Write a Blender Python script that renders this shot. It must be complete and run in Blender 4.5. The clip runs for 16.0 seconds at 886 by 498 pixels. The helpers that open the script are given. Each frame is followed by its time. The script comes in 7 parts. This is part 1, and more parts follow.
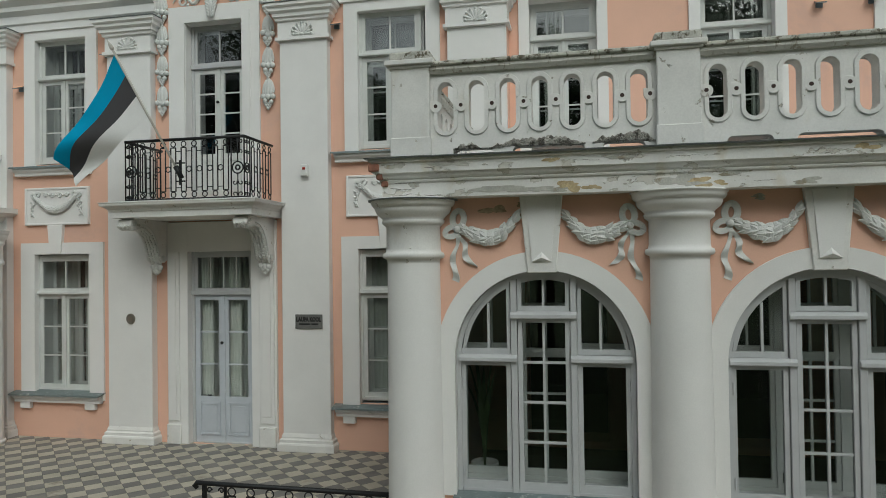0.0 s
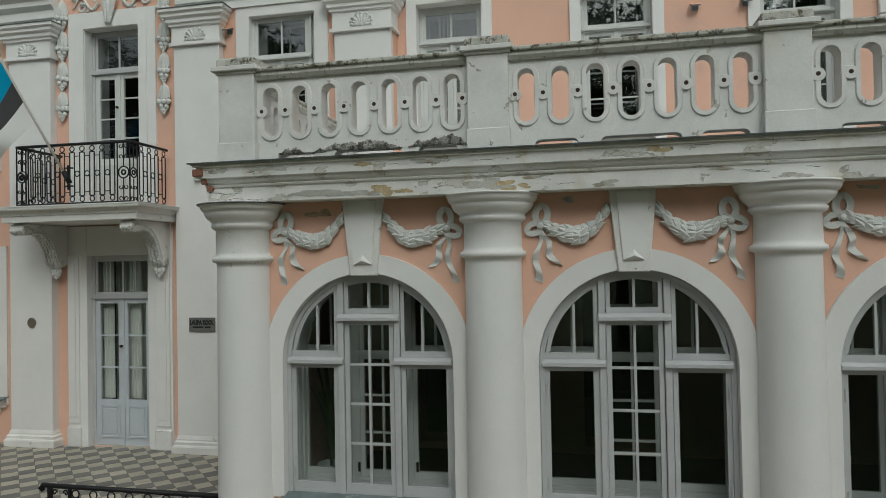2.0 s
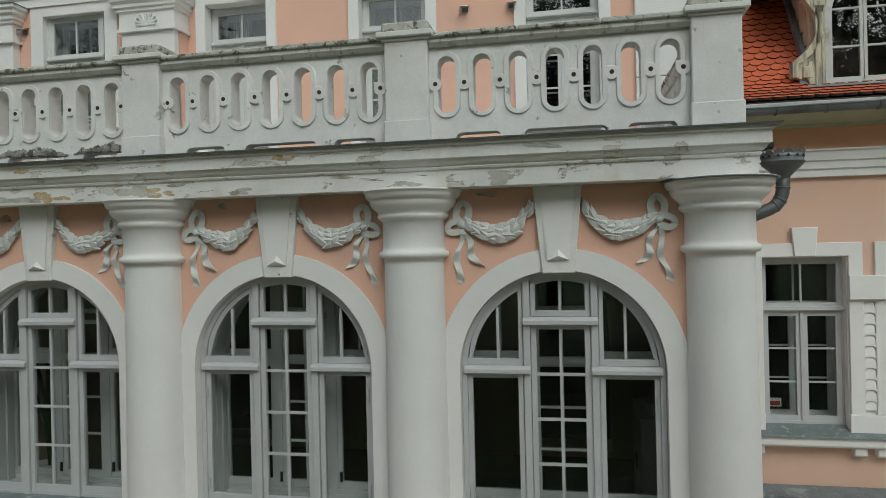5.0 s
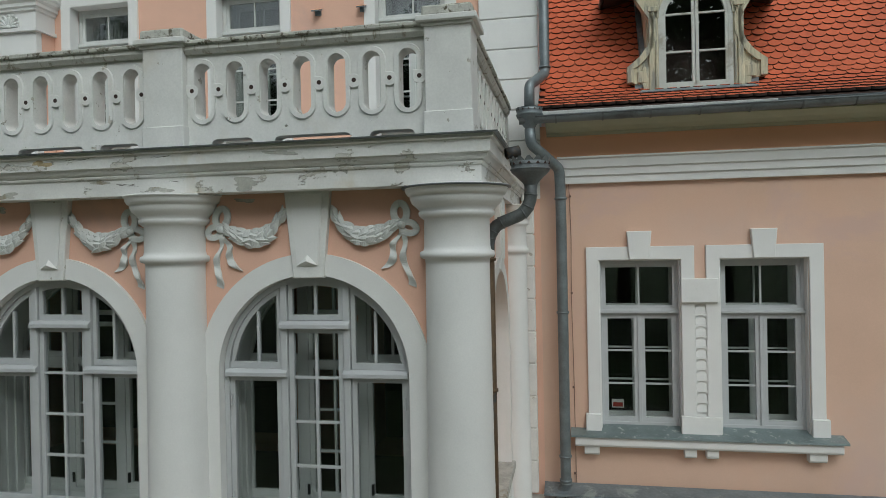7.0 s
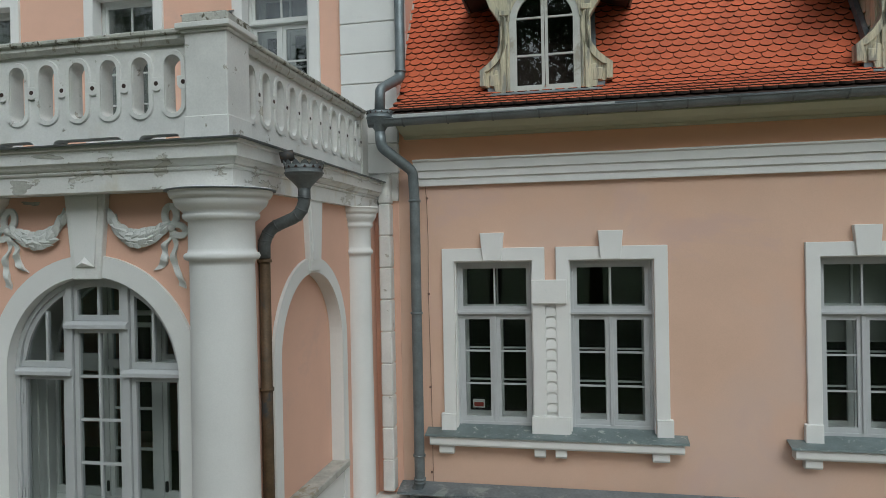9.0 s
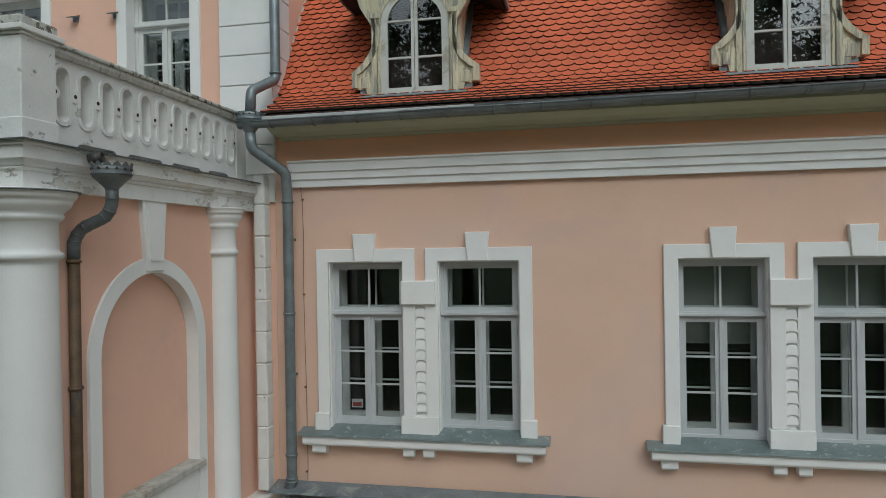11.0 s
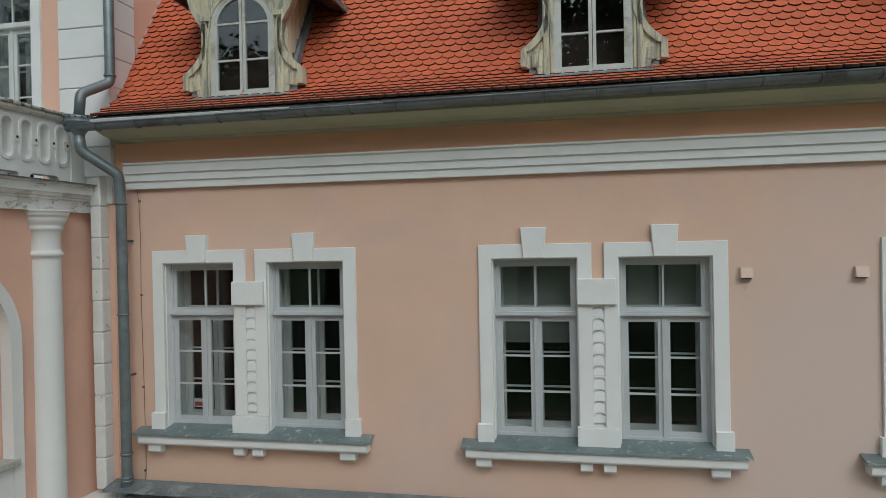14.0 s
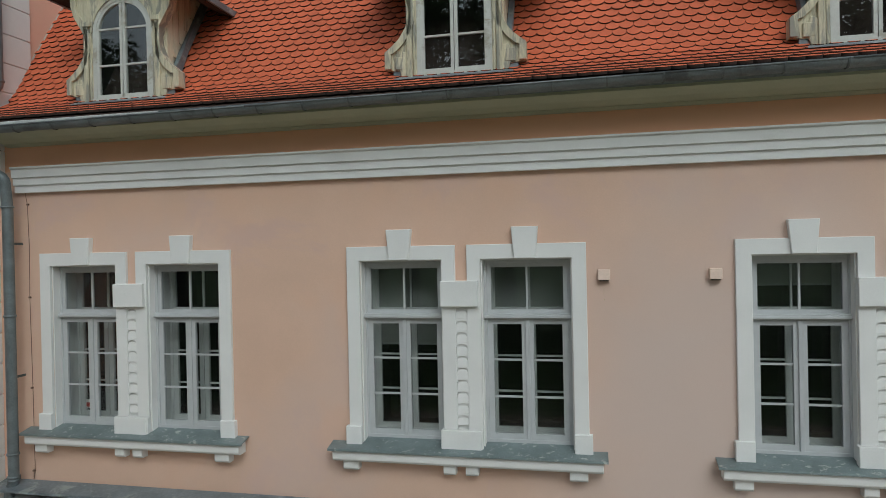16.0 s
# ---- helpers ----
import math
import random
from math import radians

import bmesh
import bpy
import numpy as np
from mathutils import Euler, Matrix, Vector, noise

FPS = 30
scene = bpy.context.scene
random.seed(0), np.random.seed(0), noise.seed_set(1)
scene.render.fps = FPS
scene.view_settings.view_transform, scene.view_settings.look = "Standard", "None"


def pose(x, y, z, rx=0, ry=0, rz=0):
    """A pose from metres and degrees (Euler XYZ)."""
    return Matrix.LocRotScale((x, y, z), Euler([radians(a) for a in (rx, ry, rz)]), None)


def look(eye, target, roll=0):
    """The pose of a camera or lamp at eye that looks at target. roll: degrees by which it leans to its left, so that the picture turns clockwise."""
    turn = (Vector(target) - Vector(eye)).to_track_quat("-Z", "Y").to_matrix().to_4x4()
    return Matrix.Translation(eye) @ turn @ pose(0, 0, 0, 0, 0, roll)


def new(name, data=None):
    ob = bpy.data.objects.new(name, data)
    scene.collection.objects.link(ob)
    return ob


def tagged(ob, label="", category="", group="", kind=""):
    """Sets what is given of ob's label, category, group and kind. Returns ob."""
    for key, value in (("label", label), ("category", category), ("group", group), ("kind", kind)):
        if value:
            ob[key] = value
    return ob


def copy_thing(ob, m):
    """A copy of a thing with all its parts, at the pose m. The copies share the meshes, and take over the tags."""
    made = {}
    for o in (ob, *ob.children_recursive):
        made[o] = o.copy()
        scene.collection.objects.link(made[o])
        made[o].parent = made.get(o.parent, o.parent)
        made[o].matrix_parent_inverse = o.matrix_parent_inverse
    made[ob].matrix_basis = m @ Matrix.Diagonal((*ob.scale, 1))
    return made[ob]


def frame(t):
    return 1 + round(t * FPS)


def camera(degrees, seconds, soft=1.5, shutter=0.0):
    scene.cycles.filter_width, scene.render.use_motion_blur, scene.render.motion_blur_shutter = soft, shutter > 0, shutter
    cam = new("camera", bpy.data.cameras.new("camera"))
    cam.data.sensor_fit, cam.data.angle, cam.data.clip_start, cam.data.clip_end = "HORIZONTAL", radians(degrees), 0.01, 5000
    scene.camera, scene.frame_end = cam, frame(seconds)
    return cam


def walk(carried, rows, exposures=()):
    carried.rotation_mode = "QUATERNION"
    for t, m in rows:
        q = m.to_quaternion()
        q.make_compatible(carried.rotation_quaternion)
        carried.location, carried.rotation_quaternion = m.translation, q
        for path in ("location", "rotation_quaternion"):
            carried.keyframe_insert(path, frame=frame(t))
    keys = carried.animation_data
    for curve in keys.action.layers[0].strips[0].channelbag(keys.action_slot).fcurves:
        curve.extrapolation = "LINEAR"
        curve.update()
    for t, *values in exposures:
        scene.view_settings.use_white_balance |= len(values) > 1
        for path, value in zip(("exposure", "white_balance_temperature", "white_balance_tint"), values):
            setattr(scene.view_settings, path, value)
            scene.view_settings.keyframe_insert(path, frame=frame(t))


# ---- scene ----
cam = camera(67.0, 16.0, soft=0.62)
PATH = [
    (0, (-6.541, -9.419, 2.731), (-6.936, -7.459, 2.762), -0.8),
    (0.5, (-6.216, -9.37, 2.745), (-6.608, -7.409, 2.773), -0.9),
    (1, (-5.837, -9.326, 2.735), (-6.229, -7.365, 2.767), -1.0),
    (1.5, (-5.415, -9.247, 2.732), (-5.811, -7.287, 2.766), -1.1),
    (2, (-4.962, -9.165, 2.718), (-5.363, -7.206, 2.754), -1.1),
    (2.5, (-4.488, -9.063, 2.743), (-4.891, -7.104, 2.771), -1.2),
    (3, (-4.009, -8.988, 2.745), (-4.416, -7.029, 2.772), -1.3),
    (3.5, (-3.564, -8.922, 2.792), (-3.953, -6.96, 2.802), -1.3),
    (4, (-3.074, -8.852, 2.798), (-3.458, -6.889, 2.805), -1.3),
    (4.5, (-2.608, -8.794, 2.801), (-2.984, -6.83, 2.805), -1.3),
    (5, (-2.09, -8.719, 2.805), (-2.472, -6.756, 2.806), -1.3),
    (7.5, (0.302, -8.358, 2.83), (-0.075, -6.394, 2.822), -1.1),
    (8, (0.773, -8.289, 2.816), (0.389, -6.326, 2.81), -1.1),
    (8.5, (1.196, -8.235, 2.816), (0.808, -6.273, 2.811), -1.1),
    (9, (1.683, -8.171, 2.806), (1.284, -6.211, 2.8), -1.1),
    (9.5, (2.148, -8.11, 2.789), (1.744, -6.151, 2.786), -1.0),
    (10, (2.565, -8.033, 2.788), (2.155, -6.075, 2.785), -0.9),
    (12.5, (4.197, -7.766, 2.783), (3.811, -5.804, 2.775), -0.9),
    (13, (4.575, -7.699, 2.771), (4.181, -5.738, 2.766), -1.0),
    (13.5, (4.966, -7.619, 2.786), (4.563, -5.66, 2.776), -1.0),
    (14, (5.281, -7.59, 2.797), (4.889, -5.629, 2.783), -1.1),
    (14.5, (5.68, -7.513, 2.754), (5.279, -5.553, 2.75), -1.1),
    (15, (6.087, -7.428, 2.752), (5.676, -5.471, 2.75), -1.1),
    (15.5, (6.499, -7.345, 2.745), (6.076, -5.39, 2.745), -1.1),
    (16, (6.927, -7.254, 2.773), (6.492, -5.302, 2.764), -1.2),
]
walk(cam, [(t, look(eye, target, roll)) for t, eye, target, roll in PATH], exposures=[(0.0, -0.93, 6180, 0.0), (2.0, -1.01, 6180, 0.0), (4.0, -0.88, 6180, 0.0), (8.5, -0.92, 5860, 0.0), (16.0, -0.93, 5850, 0.0)])

# ---- light: overcast sky ----
world = bpy.data.worlds.new("sky")
scene.world = world
world.use_nodes = True
wt = world.node_tree
sky = wt.nodes.new("ShaderNodeTexSky")
sky.sky_type = "NISHITA"
sky.sun_disc = False
sky.sun_elevation = radians(45)
sky.sun_rotation = radians(155)
sky.air_density = 1.0
sky.dust_density = 6.0
sky.ozone_density = 1.0
grey = wt.nodes.new("ShaderNodeHueSaturation")
grey.inputs["Saturation"].default_value = 0.25
wt.links.new(sky.outputs[0], grey.inputs["Color"])
wt.links.new(grey.outputs[0], wt.nodes["Background"].inputs[0])
wt.nodes["Background"].inputs[1].default_value = 0.205
sun_data = bpy.data.lights.new("sun", "SUN")
sun_data.energy = 0.4
sun_data.angle = radians(60)
sun_data.color = (1.0, 0.96, 0.9)
sun = new("sun", sun_data)
sun.matrix_world = look((0, 0, 0), (-0.31, 0.67, -0.74))


# ---- materials ----
def material(name, color, rough=0.7, metal=0.0, var=0.12, scale=2.0, bump=0.003, fine=60.0, dirt=None, dirt_amount=0.0, dirt_scale=1.2,
             per_object=0.0, island=0.0, stretch=(1, 1, 1), spec=0.5):
    m = bpy.data.materials.new(name)
    m.use_nodes = True
    nt = m.node_tree
    n, l = nt.nodes, nt.links
    b = n["Principled BSDF"]
    b.inputs["Roughness"].default_value = rough
    b.inputs["Metallic"].default_value = metal
    b.inputs["Specular IOR Level"].default_value = spec
    geo = n.new("ShaderNodeNewGeometry")
    mp = n.new("ShaderNodeMapping")
    mp.inputs["Scale"].default_value = stretch
    l.new(geo.outputs["Position"], mp.inputs[0])
    big = n.new("ShaderNodeTexNoise")
    big.inputs["Scale"].default_value = scale
    big.inputs["Detail"].default_value = 6
    big.inputs["Roughness"].default_value = 0.6
    l.new(mp.outputs[0], big.inputs["Vector"])
    small = n.new("ShaderNodeTexNoise")
    small.inputs["Scale"].default_value = fine
    small.inputs["Detail"].default_value = 4
    l.new(mp.outputs[0], small.inputs["Vector"])
    ramp = n.new("ShaderNodeMapRange")
    ramp.inputs[1].default_value, ramp.inputs[2].default_value = 0.3, 0.7
    ramp.inputs[3].default_value, ramp.inputs[4].default_value = 1 - var, 1 + var * 0.6
    l.new(big.outputs["Fac"], ramp.inputs[0])
    ramp2 = n.new("ShaderNodeMapRange")
    ramp2.inputs[1].default_value, ramp2.inputs[2].default_value = 0.25, 0.75
    ramp2.inputs[3].default_value, ramp2.inputs[4].default_value = 1 - var * 0.5, 1 + var * 0.5
    l.new(small.outputs["Fac"], ramp2.inputs[0])
    mul = n.new("ShaderNodeMath")
    mul.operation = "MULTIPLY"
    l.new(ramp.outputs[0], mul.inputs[0])
    l.new(ramp2.outputs[0], mul.inputs[1])
    last = mul
    if per_object or island:
        info = n.new("ShaderNodeObjectInfo") if per_object else geo
        r = n.new("ShaderNodeMapRange")
        amount = per_object or island
        r.inputs[3].default_value, r.inputs[4].default_value = 1 - amount, 1 + amount
        l.new(info.outputs["Random"] if per_object else info.outputs["Random Per Island"], r.inputs[0])
        mul2 = n.new("ShaderNodeMath")
        mul2.operation = "MULTIPLY"
        l.new(mul.outputs[0], mul2.inputs[0])
        l.new(r.outputs[0], mul2.inputs[1])
        last = mul2
    vec = n.new("ShaderNodeVectorMath")
    vec.operation = "SCALE"
    vec.inputs[0].default_value = color
    l.new(last.outputs[0], vec.inputs["Scale"])
    out = vec.outputs[0]
    if dirt:
        dn = n.new("ShaderNodeTexNoise")
        dn.inputs["Scale"].default_value = dirt_scale
        dn.inputs["Detail"].default_value = 9
        dn.inputs["Roughness"].default_value = 0.68
        dn.inputs["Distortion"].default_value = 0.4
        off = n.new("ShaderNodeVectorMath")
        off.inputs[1].default_value = (7.3, 1.9, 4.1)
        l.new(mp.outputs[0], off.inputs[0])
        l.new(off.outputs[0], dn.inputs["Vector"])
        dr = n.new("ShaderNodeMapRange")
        dr.interpolation_type = "SMOOTHSTEP"
        edge = 0.72 - 0.34 * dirt_amount
        dr.inputs[1].default_value, dr.inputs[2].default_value = edge - 0.05, edge + 0.06
        l.new(dn.outputs["Fac"], dr.inputs[0])
        mix = n.new("ShaderNodeMix")
        mix.data_type = "RGBA"
        l.new(dr.outputs[0], mix.inputs["Factor"])
        l.new(out, mix.inputs["A"])
        mix.inputs["B"].default_value = (*dirt, 1)
        out = mix.outputs["Result"]
    l.new(out, b.inputs["Base Color"])
    if bump:
        bn = n.new("ShaderNodeBump")
        bn.inputs["Strength"].default_value = 0.5
        bn.inputs["Distance"].default_value = bump
        l.new(small.outputs["Fac"], bn.inputs["Height"])
        l.new(bn.outputs[0], b.inputs["Normal"])
    return m


def glass_material(name, tint, base_gloss=0.036):
    m = bpy.data.materials.new(name)
    m.use_nodes = True
    n, l = m.node_tree.nodes, m.node_tree.links
    n.remove(n["Principled BSDF"])
    clear = n.new("ShaderNodeBsdfTransparent")
    clear.inputs[0].default_value = (*tint, 1)
    gloss = n.new("ShaderNodeBsdfGlossy")
    gloss.inputs["Roughness"].default_value = 0.015
    facing = n.new("ShaderNodeLayerWeight")
    facing.inputs["Blend"].default_value = 0.5
    power = n.new("ShaderNodeMath")
    power.operation = "POWER"
    power.inputs[1].default_value = 5.0
    l.new(facing.outputs["Facing"], power.inputs[0])
    fres = n.new("ShaderNodeMapRange")
    fres.inputs[3].default_value, fres.inputs[4].default_value = base_gloss, 1.0
    l.new(power.outputs[0], fres.inputs[0])
    tex = n.new("ShaderNodeTexNoise")
    tex.inputs["Scale"].default_value = 2.2
    bn = n.new("ShaderNodeBump")
    bn.inputs["Strength"].default_value = 0.02
    bn.inputs["Distance"].default_value = 0.05
    geo = n.new("ShaderNodeNewGeometry")
    l.new(geo.outputs["Position"], tex.inputs["Vector"])
    l.new(tex.outputs["Fac"], bn.inputs["Height"])
    l.new(bn.outputs[0], gloss.inputs["Normal"])
    mix = n.new("ShaderNodeMixShader")
    l.new(fres.outputs[0], mix.inputs[0])
    l.new(clear.outputs[0], mix.inputs[1])
    l.new(gloss.outputs[0], mix.inputs[2])
    l.new(mix.outputs[0], n["Material Output"].inputs["Surface"])
    return m


PINK = material("pink_plaster", (0.672, 0.454, 0.340), 0.9, var=0.06, scale=0.9, bump=0.0015, fine=90, dirt=(0.635, 0.432, 0.352), dirt_amount=0.42, dirt_scale=0.6)


def mottled(m, colour, scale, lo, hi, most=1.0):
    """Broad soft clouds of a second tone over a material, as old limewash has."""
    n, l = m.node_tree.nodes, m.node_tree.links
    b = n["Principled BSDF"]
    under = b.inputs["Base Color"].links[0].from_socket
    geo = n.new("ShaderNodeNewGeometry")
    t = n.new("ShaderNodeTexNoise")
    t.inputs["Scale"].default_value, t.inputs["Detail"].default_value, t.inputs["Roughness"].default_value = scale, 4, 0.55
    l.new(geo.outputs["Position"], t.inputs["Vector"])
    r = n.new("ShaderNodeMapRange")
    r.interpolation_type = "SMOOTHSTEP"
    r.inputs[1].default_value, r.inputs[2].default_value, r.inputs[4].default_value = lo, hi, most
    l.new(t.outputs["Fac"], r.inputs[0])
    x = n.new("ShaderNodeMix")
    x.data_type = "RGBA"
    l.new(r.outputs[0], x.inputs["Factor"])
    l.new(under, x.inputs["A"])
    x.inputs["B"].default_value = (*colour, 1)
    l.new(x.outputs["Result"], b.inputs["Base Color"])


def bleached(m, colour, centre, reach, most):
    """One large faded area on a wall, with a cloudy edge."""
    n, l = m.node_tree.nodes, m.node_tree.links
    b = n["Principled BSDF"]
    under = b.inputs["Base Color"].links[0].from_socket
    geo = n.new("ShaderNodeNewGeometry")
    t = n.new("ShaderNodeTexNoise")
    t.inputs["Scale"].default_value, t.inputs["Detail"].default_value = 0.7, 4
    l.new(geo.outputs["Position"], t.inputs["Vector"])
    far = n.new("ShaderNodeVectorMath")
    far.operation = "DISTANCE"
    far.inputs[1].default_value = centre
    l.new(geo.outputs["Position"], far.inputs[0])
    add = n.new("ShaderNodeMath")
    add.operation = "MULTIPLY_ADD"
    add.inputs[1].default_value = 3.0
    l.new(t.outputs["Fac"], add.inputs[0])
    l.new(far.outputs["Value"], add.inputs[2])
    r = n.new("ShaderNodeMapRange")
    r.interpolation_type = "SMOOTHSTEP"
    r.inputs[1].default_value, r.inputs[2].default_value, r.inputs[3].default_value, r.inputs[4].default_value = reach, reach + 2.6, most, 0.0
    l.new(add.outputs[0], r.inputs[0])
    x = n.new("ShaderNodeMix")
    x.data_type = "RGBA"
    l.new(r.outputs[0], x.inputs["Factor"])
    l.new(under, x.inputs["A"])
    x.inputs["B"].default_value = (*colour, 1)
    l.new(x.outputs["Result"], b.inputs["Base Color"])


PORCHPINK = material("porch_pink_plaster", (0.73, 0.452, 0.338), 0.9, var=0.06, scale=0.9, bump=0.0015, fine=90, dirt=(0.66, 0.42, 0.33), dirt_amount=0.42, dirt_scale=0.6)
mottled(PINK, (0.62, 0.465, 0.395), 0.42, 0.47, 0.64, 0.5)
mottled(PINK, (0.70, 0.44, 0.31), 0.8, 0.52, 0.68, 0.4)
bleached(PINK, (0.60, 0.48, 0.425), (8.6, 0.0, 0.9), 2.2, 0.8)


def brightened_frieze(m, colour, height):
    """Paints brighter, warmer light into the frieze above a string course."""
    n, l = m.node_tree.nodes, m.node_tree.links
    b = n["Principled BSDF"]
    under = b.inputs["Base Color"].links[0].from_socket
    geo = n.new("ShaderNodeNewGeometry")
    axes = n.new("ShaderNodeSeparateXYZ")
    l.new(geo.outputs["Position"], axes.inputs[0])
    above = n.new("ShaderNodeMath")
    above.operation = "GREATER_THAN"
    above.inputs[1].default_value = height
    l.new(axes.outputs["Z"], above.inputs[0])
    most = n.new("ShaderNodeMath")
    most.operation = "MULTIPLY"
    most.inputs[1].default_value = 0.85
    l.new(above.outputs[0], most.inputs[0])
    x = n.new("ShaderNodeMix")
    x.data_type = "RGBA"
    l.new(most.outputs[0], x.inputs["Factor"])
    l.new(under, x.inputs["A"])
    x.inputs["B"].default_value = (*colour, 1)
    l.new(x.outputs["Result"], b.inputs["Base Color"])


# Stronger pink stands in for warm bounced light under the eaves.
brightened_frieze(PINK, (0.83, 0.445, 0.26), 3.85)
WHITE = material("white_plaster", (0.74, 0.73, 0.712), 0.85, var=0.05, scale=1.6, bump=0.0012, fine=80, dirt=(0.55, 0.56, 0.52), dirt_amount=0.06, dirt_scale=1.0)
CAPSTONE = material("mossy_grey_coping", (0.50, 0.49, 0.44), 0.95, var=0.25, scale=6.0, bump=0.004, fine=70, dirt=(0.11, 0.095, 0.065), dirt_amount=0.5, dirt_scale=13.0)
COPING = material("streaked_coping_plaster", (0.60, 0.59, 0.55), 0.9, var=0.12, scale=4.0, bump=0.003, dirt=(0.33, 0.30, 0.24), dirt_amount=0.42, dirt_scale=5.0, stretch=(2.5, 2.5, 0.6))
STUCCO = material("white_stucco_relief", (0.64, 0.645, 0.625), 0.85, var=0.1, scale=9.0, bump=0.004, fine=120)
FRAME = material("grey_white_window_paint", (0.47, 0.476, 0.482), 0.55, var=0.07, scale=5.0, bump=0.002, fine=90)
DORMERPAINT = material("pale_grey_sash_paint", (0.53, 0.53, 0.49), 0.6, var=0.12, scale=4.0, bump=0.003, fine=60, dirt=(0.36, 0.33, 0.27), dirt_amount=0.35, dirt_scale=3.0)
FRAME_IN = material("inner_window_paint", (0.60, 0.61, 0.595), 0.6, var=0.08, scale=3.0, bump=0.002)
DOORPAINT = material("pale_grey_door_paint", (0.50, 0.53, 0.57), 0.5, var=0.06, scale=4.0, bump=0.002)
WINWHITE = material("off_white_window_paint", (0.58, 0.59, 0.57), 0.55, var=0.07, scale=5.0, bump=0.002, fine=90)
GLASS = glass_material("window_glass", (0.86, 0.875, 0.87))
OLDGLASS = glass_material("shiny_old_glass", (0.84, 0.86, 0.85), 0.12)
METAL = material("grey_sheet_metal", (0.20, 0.23, 0.25), 0.5, metal=0.35, var=0.25, scale=3.0, bump=0.004, fine=30, dirt=(0.32, 0.36, 0.36), dirt_amount=0.45, dirt_scale=3.0)
ZINC = material("zinc_pipe", (0.19, 0.215, 0.225), 0.45, metal=0.45, var=0.25, scale=5.0, bump=0.002)
DARKZINC = material("dark_weathered_zinc", (0.13, 0.14, 0.14), 0.5, metal=0.35, var=0.3, scale=6.0, bump=0.002)
RUSTPIPE = material("brown_pipe", (0.115, 0.072, 0.038), 0.6, metal=0.3, var=0.35, scale=7.0, bump=0.003, dirt=(0.05, 0.05, 0.05), dirt_amount=0.5, dirt_scale=3.0)
GUTTERM = material("weathered_gutter", (0.17, 0.185, 0.19), 0.5, metal=0.3, var=0.25, scale=2.5, bump=0.003, dirt=(0.09, 0.095, 0.095), dirt_amount=0.35, dirt_scale=2.0)
SILLM = material("green_grey_sill_metal", (0.195, 0.235, 0.238), 0.5, metal=0.3, var=0.25, scale=3.0, bump=0.003, dirt=(0.45, 0.47, 0.45), dirt_amount=0.32, dirt_scale=11.0)
IRON = material("black_wrought_iron", (0.018, 0.019, 0.02), 0.5, metal=0.5, var=0.3, scale=20, bump=0.001)
PALEZINC = material("pale_zinc_strip", (0.72, 0.73, 0.71), 0.5, metal=0.1, var=0.2, scale=1.2, bump=0.002, dirt=(0.52, 0.54, 0.54), dirt_amount=0.35, dirt_scale=1.5)
TILE = material("red_clay_tile", (0.54, 0.117, 0.046), 0.75, var=0.13, scale=1.5, bump=0.004, fine=60, per_object=0.07, dirt=(0.43, 0.093, 0.038), dirt_amount=0.4, dirt_scale=1.5)
TILES = material("red_clay_tiles", (0.54, 0.117, 0.046), 0.75, var=0.13, scale=1.5, bump=0.004, fine=60, island=0.07, dirt=(0.43, 0.093, 0.038), dirt_amount=0.4, dirt_scale=1.5)
# Dark boards; the same colour stands for shade in small holes and slots.
BOARD_AND_SHADE = material("dark_boards_and_shade", (0.05, 0.03, 0.025), 0.9)
DORMERWOOD = material("weathered_cream_wood", (0.57, 0.52, 0.375), 0.85, var=0.28, scale=6.0, bump=0.006, fine=45, dirt=(0.29, 0.28, 0.235), dirt_amount=0.55, dirt_scale=5.0, stretch=(2.2, 2.2, 0.30))
CHEEK = material("pale_dormer_boards", (0.64, 0.57, 0.42), 0.85, var=0.18, scale=4.0, bump=0.004, fine=40, dirt=(0.42, 0.37, 0.27), dirt_amount=0.25, dirt_scale=4.0, stretch=(2.2, 2.2, 0.3))
SOFFIT = material("greenish_grey_soffit", (0.41, 0.415, 0.295), 0.85, var=0.1, scale=2.0)
DARKTILE = material("grey_paving", (0.185, 0.178, 0.165), 0.8, var=0.2, scale=2.5, bump=0.003, per_object=0.1, dirt=(0.25, 0.23, 0.2), dirt_amount=0.2)
LIGHTTILE = material("cream_paving", (0.43, 0.395, 0.32), 0.8, var=0.16, scale=2.5, bump=0.003, per_object=0.1, dirt=(0.25, 0.22, 0.18), dirt_amount=0.3)
DARKTILES = material("grey_paving_far", (0.185, 0.178, 0.165), 0.8, var=0.2, scale=2.5, bump=0.003, island=0.1)
LIGHTTILES = material("cream_paving_far", (0.43, 0.395, 0.32), 0.8, var=0.16, scale=2.5, bump=0.003, island=0.1)
# Near black: the shadow lines round each tile, put into the edge colour.
TILE_EDGE = material("shadow_dark_tile_edges", (0.045, 0.024, 0.018), 0.9, var=0.4, scale=4.0, bump=0.003)
BOUNCE_GRAVEL = material("pale_bounce_gravel", (0.38, 0.32, 0.245), 0.95, var=0.25, scale=3.0, bump=0.02, fine=45)
BAREPLASTER = material("bare_grey_plaster", (0.44, 0.43, 0.39), 0.95, var=0.25, scale=9, bump=0.006, fine=70, dirt=(0.30, 0.26, 0.19), dirt_amount=0.4, dirt_scale=6)
OCHRE = material("ochre_stained_plaster", (0.50, 0.40, 0.24), 0.95, var=0.3, scale=12, bump=0.006, dirt=(0.34, 0.25, 0.13), dirt_amount=0.45, dirt_scale=9)
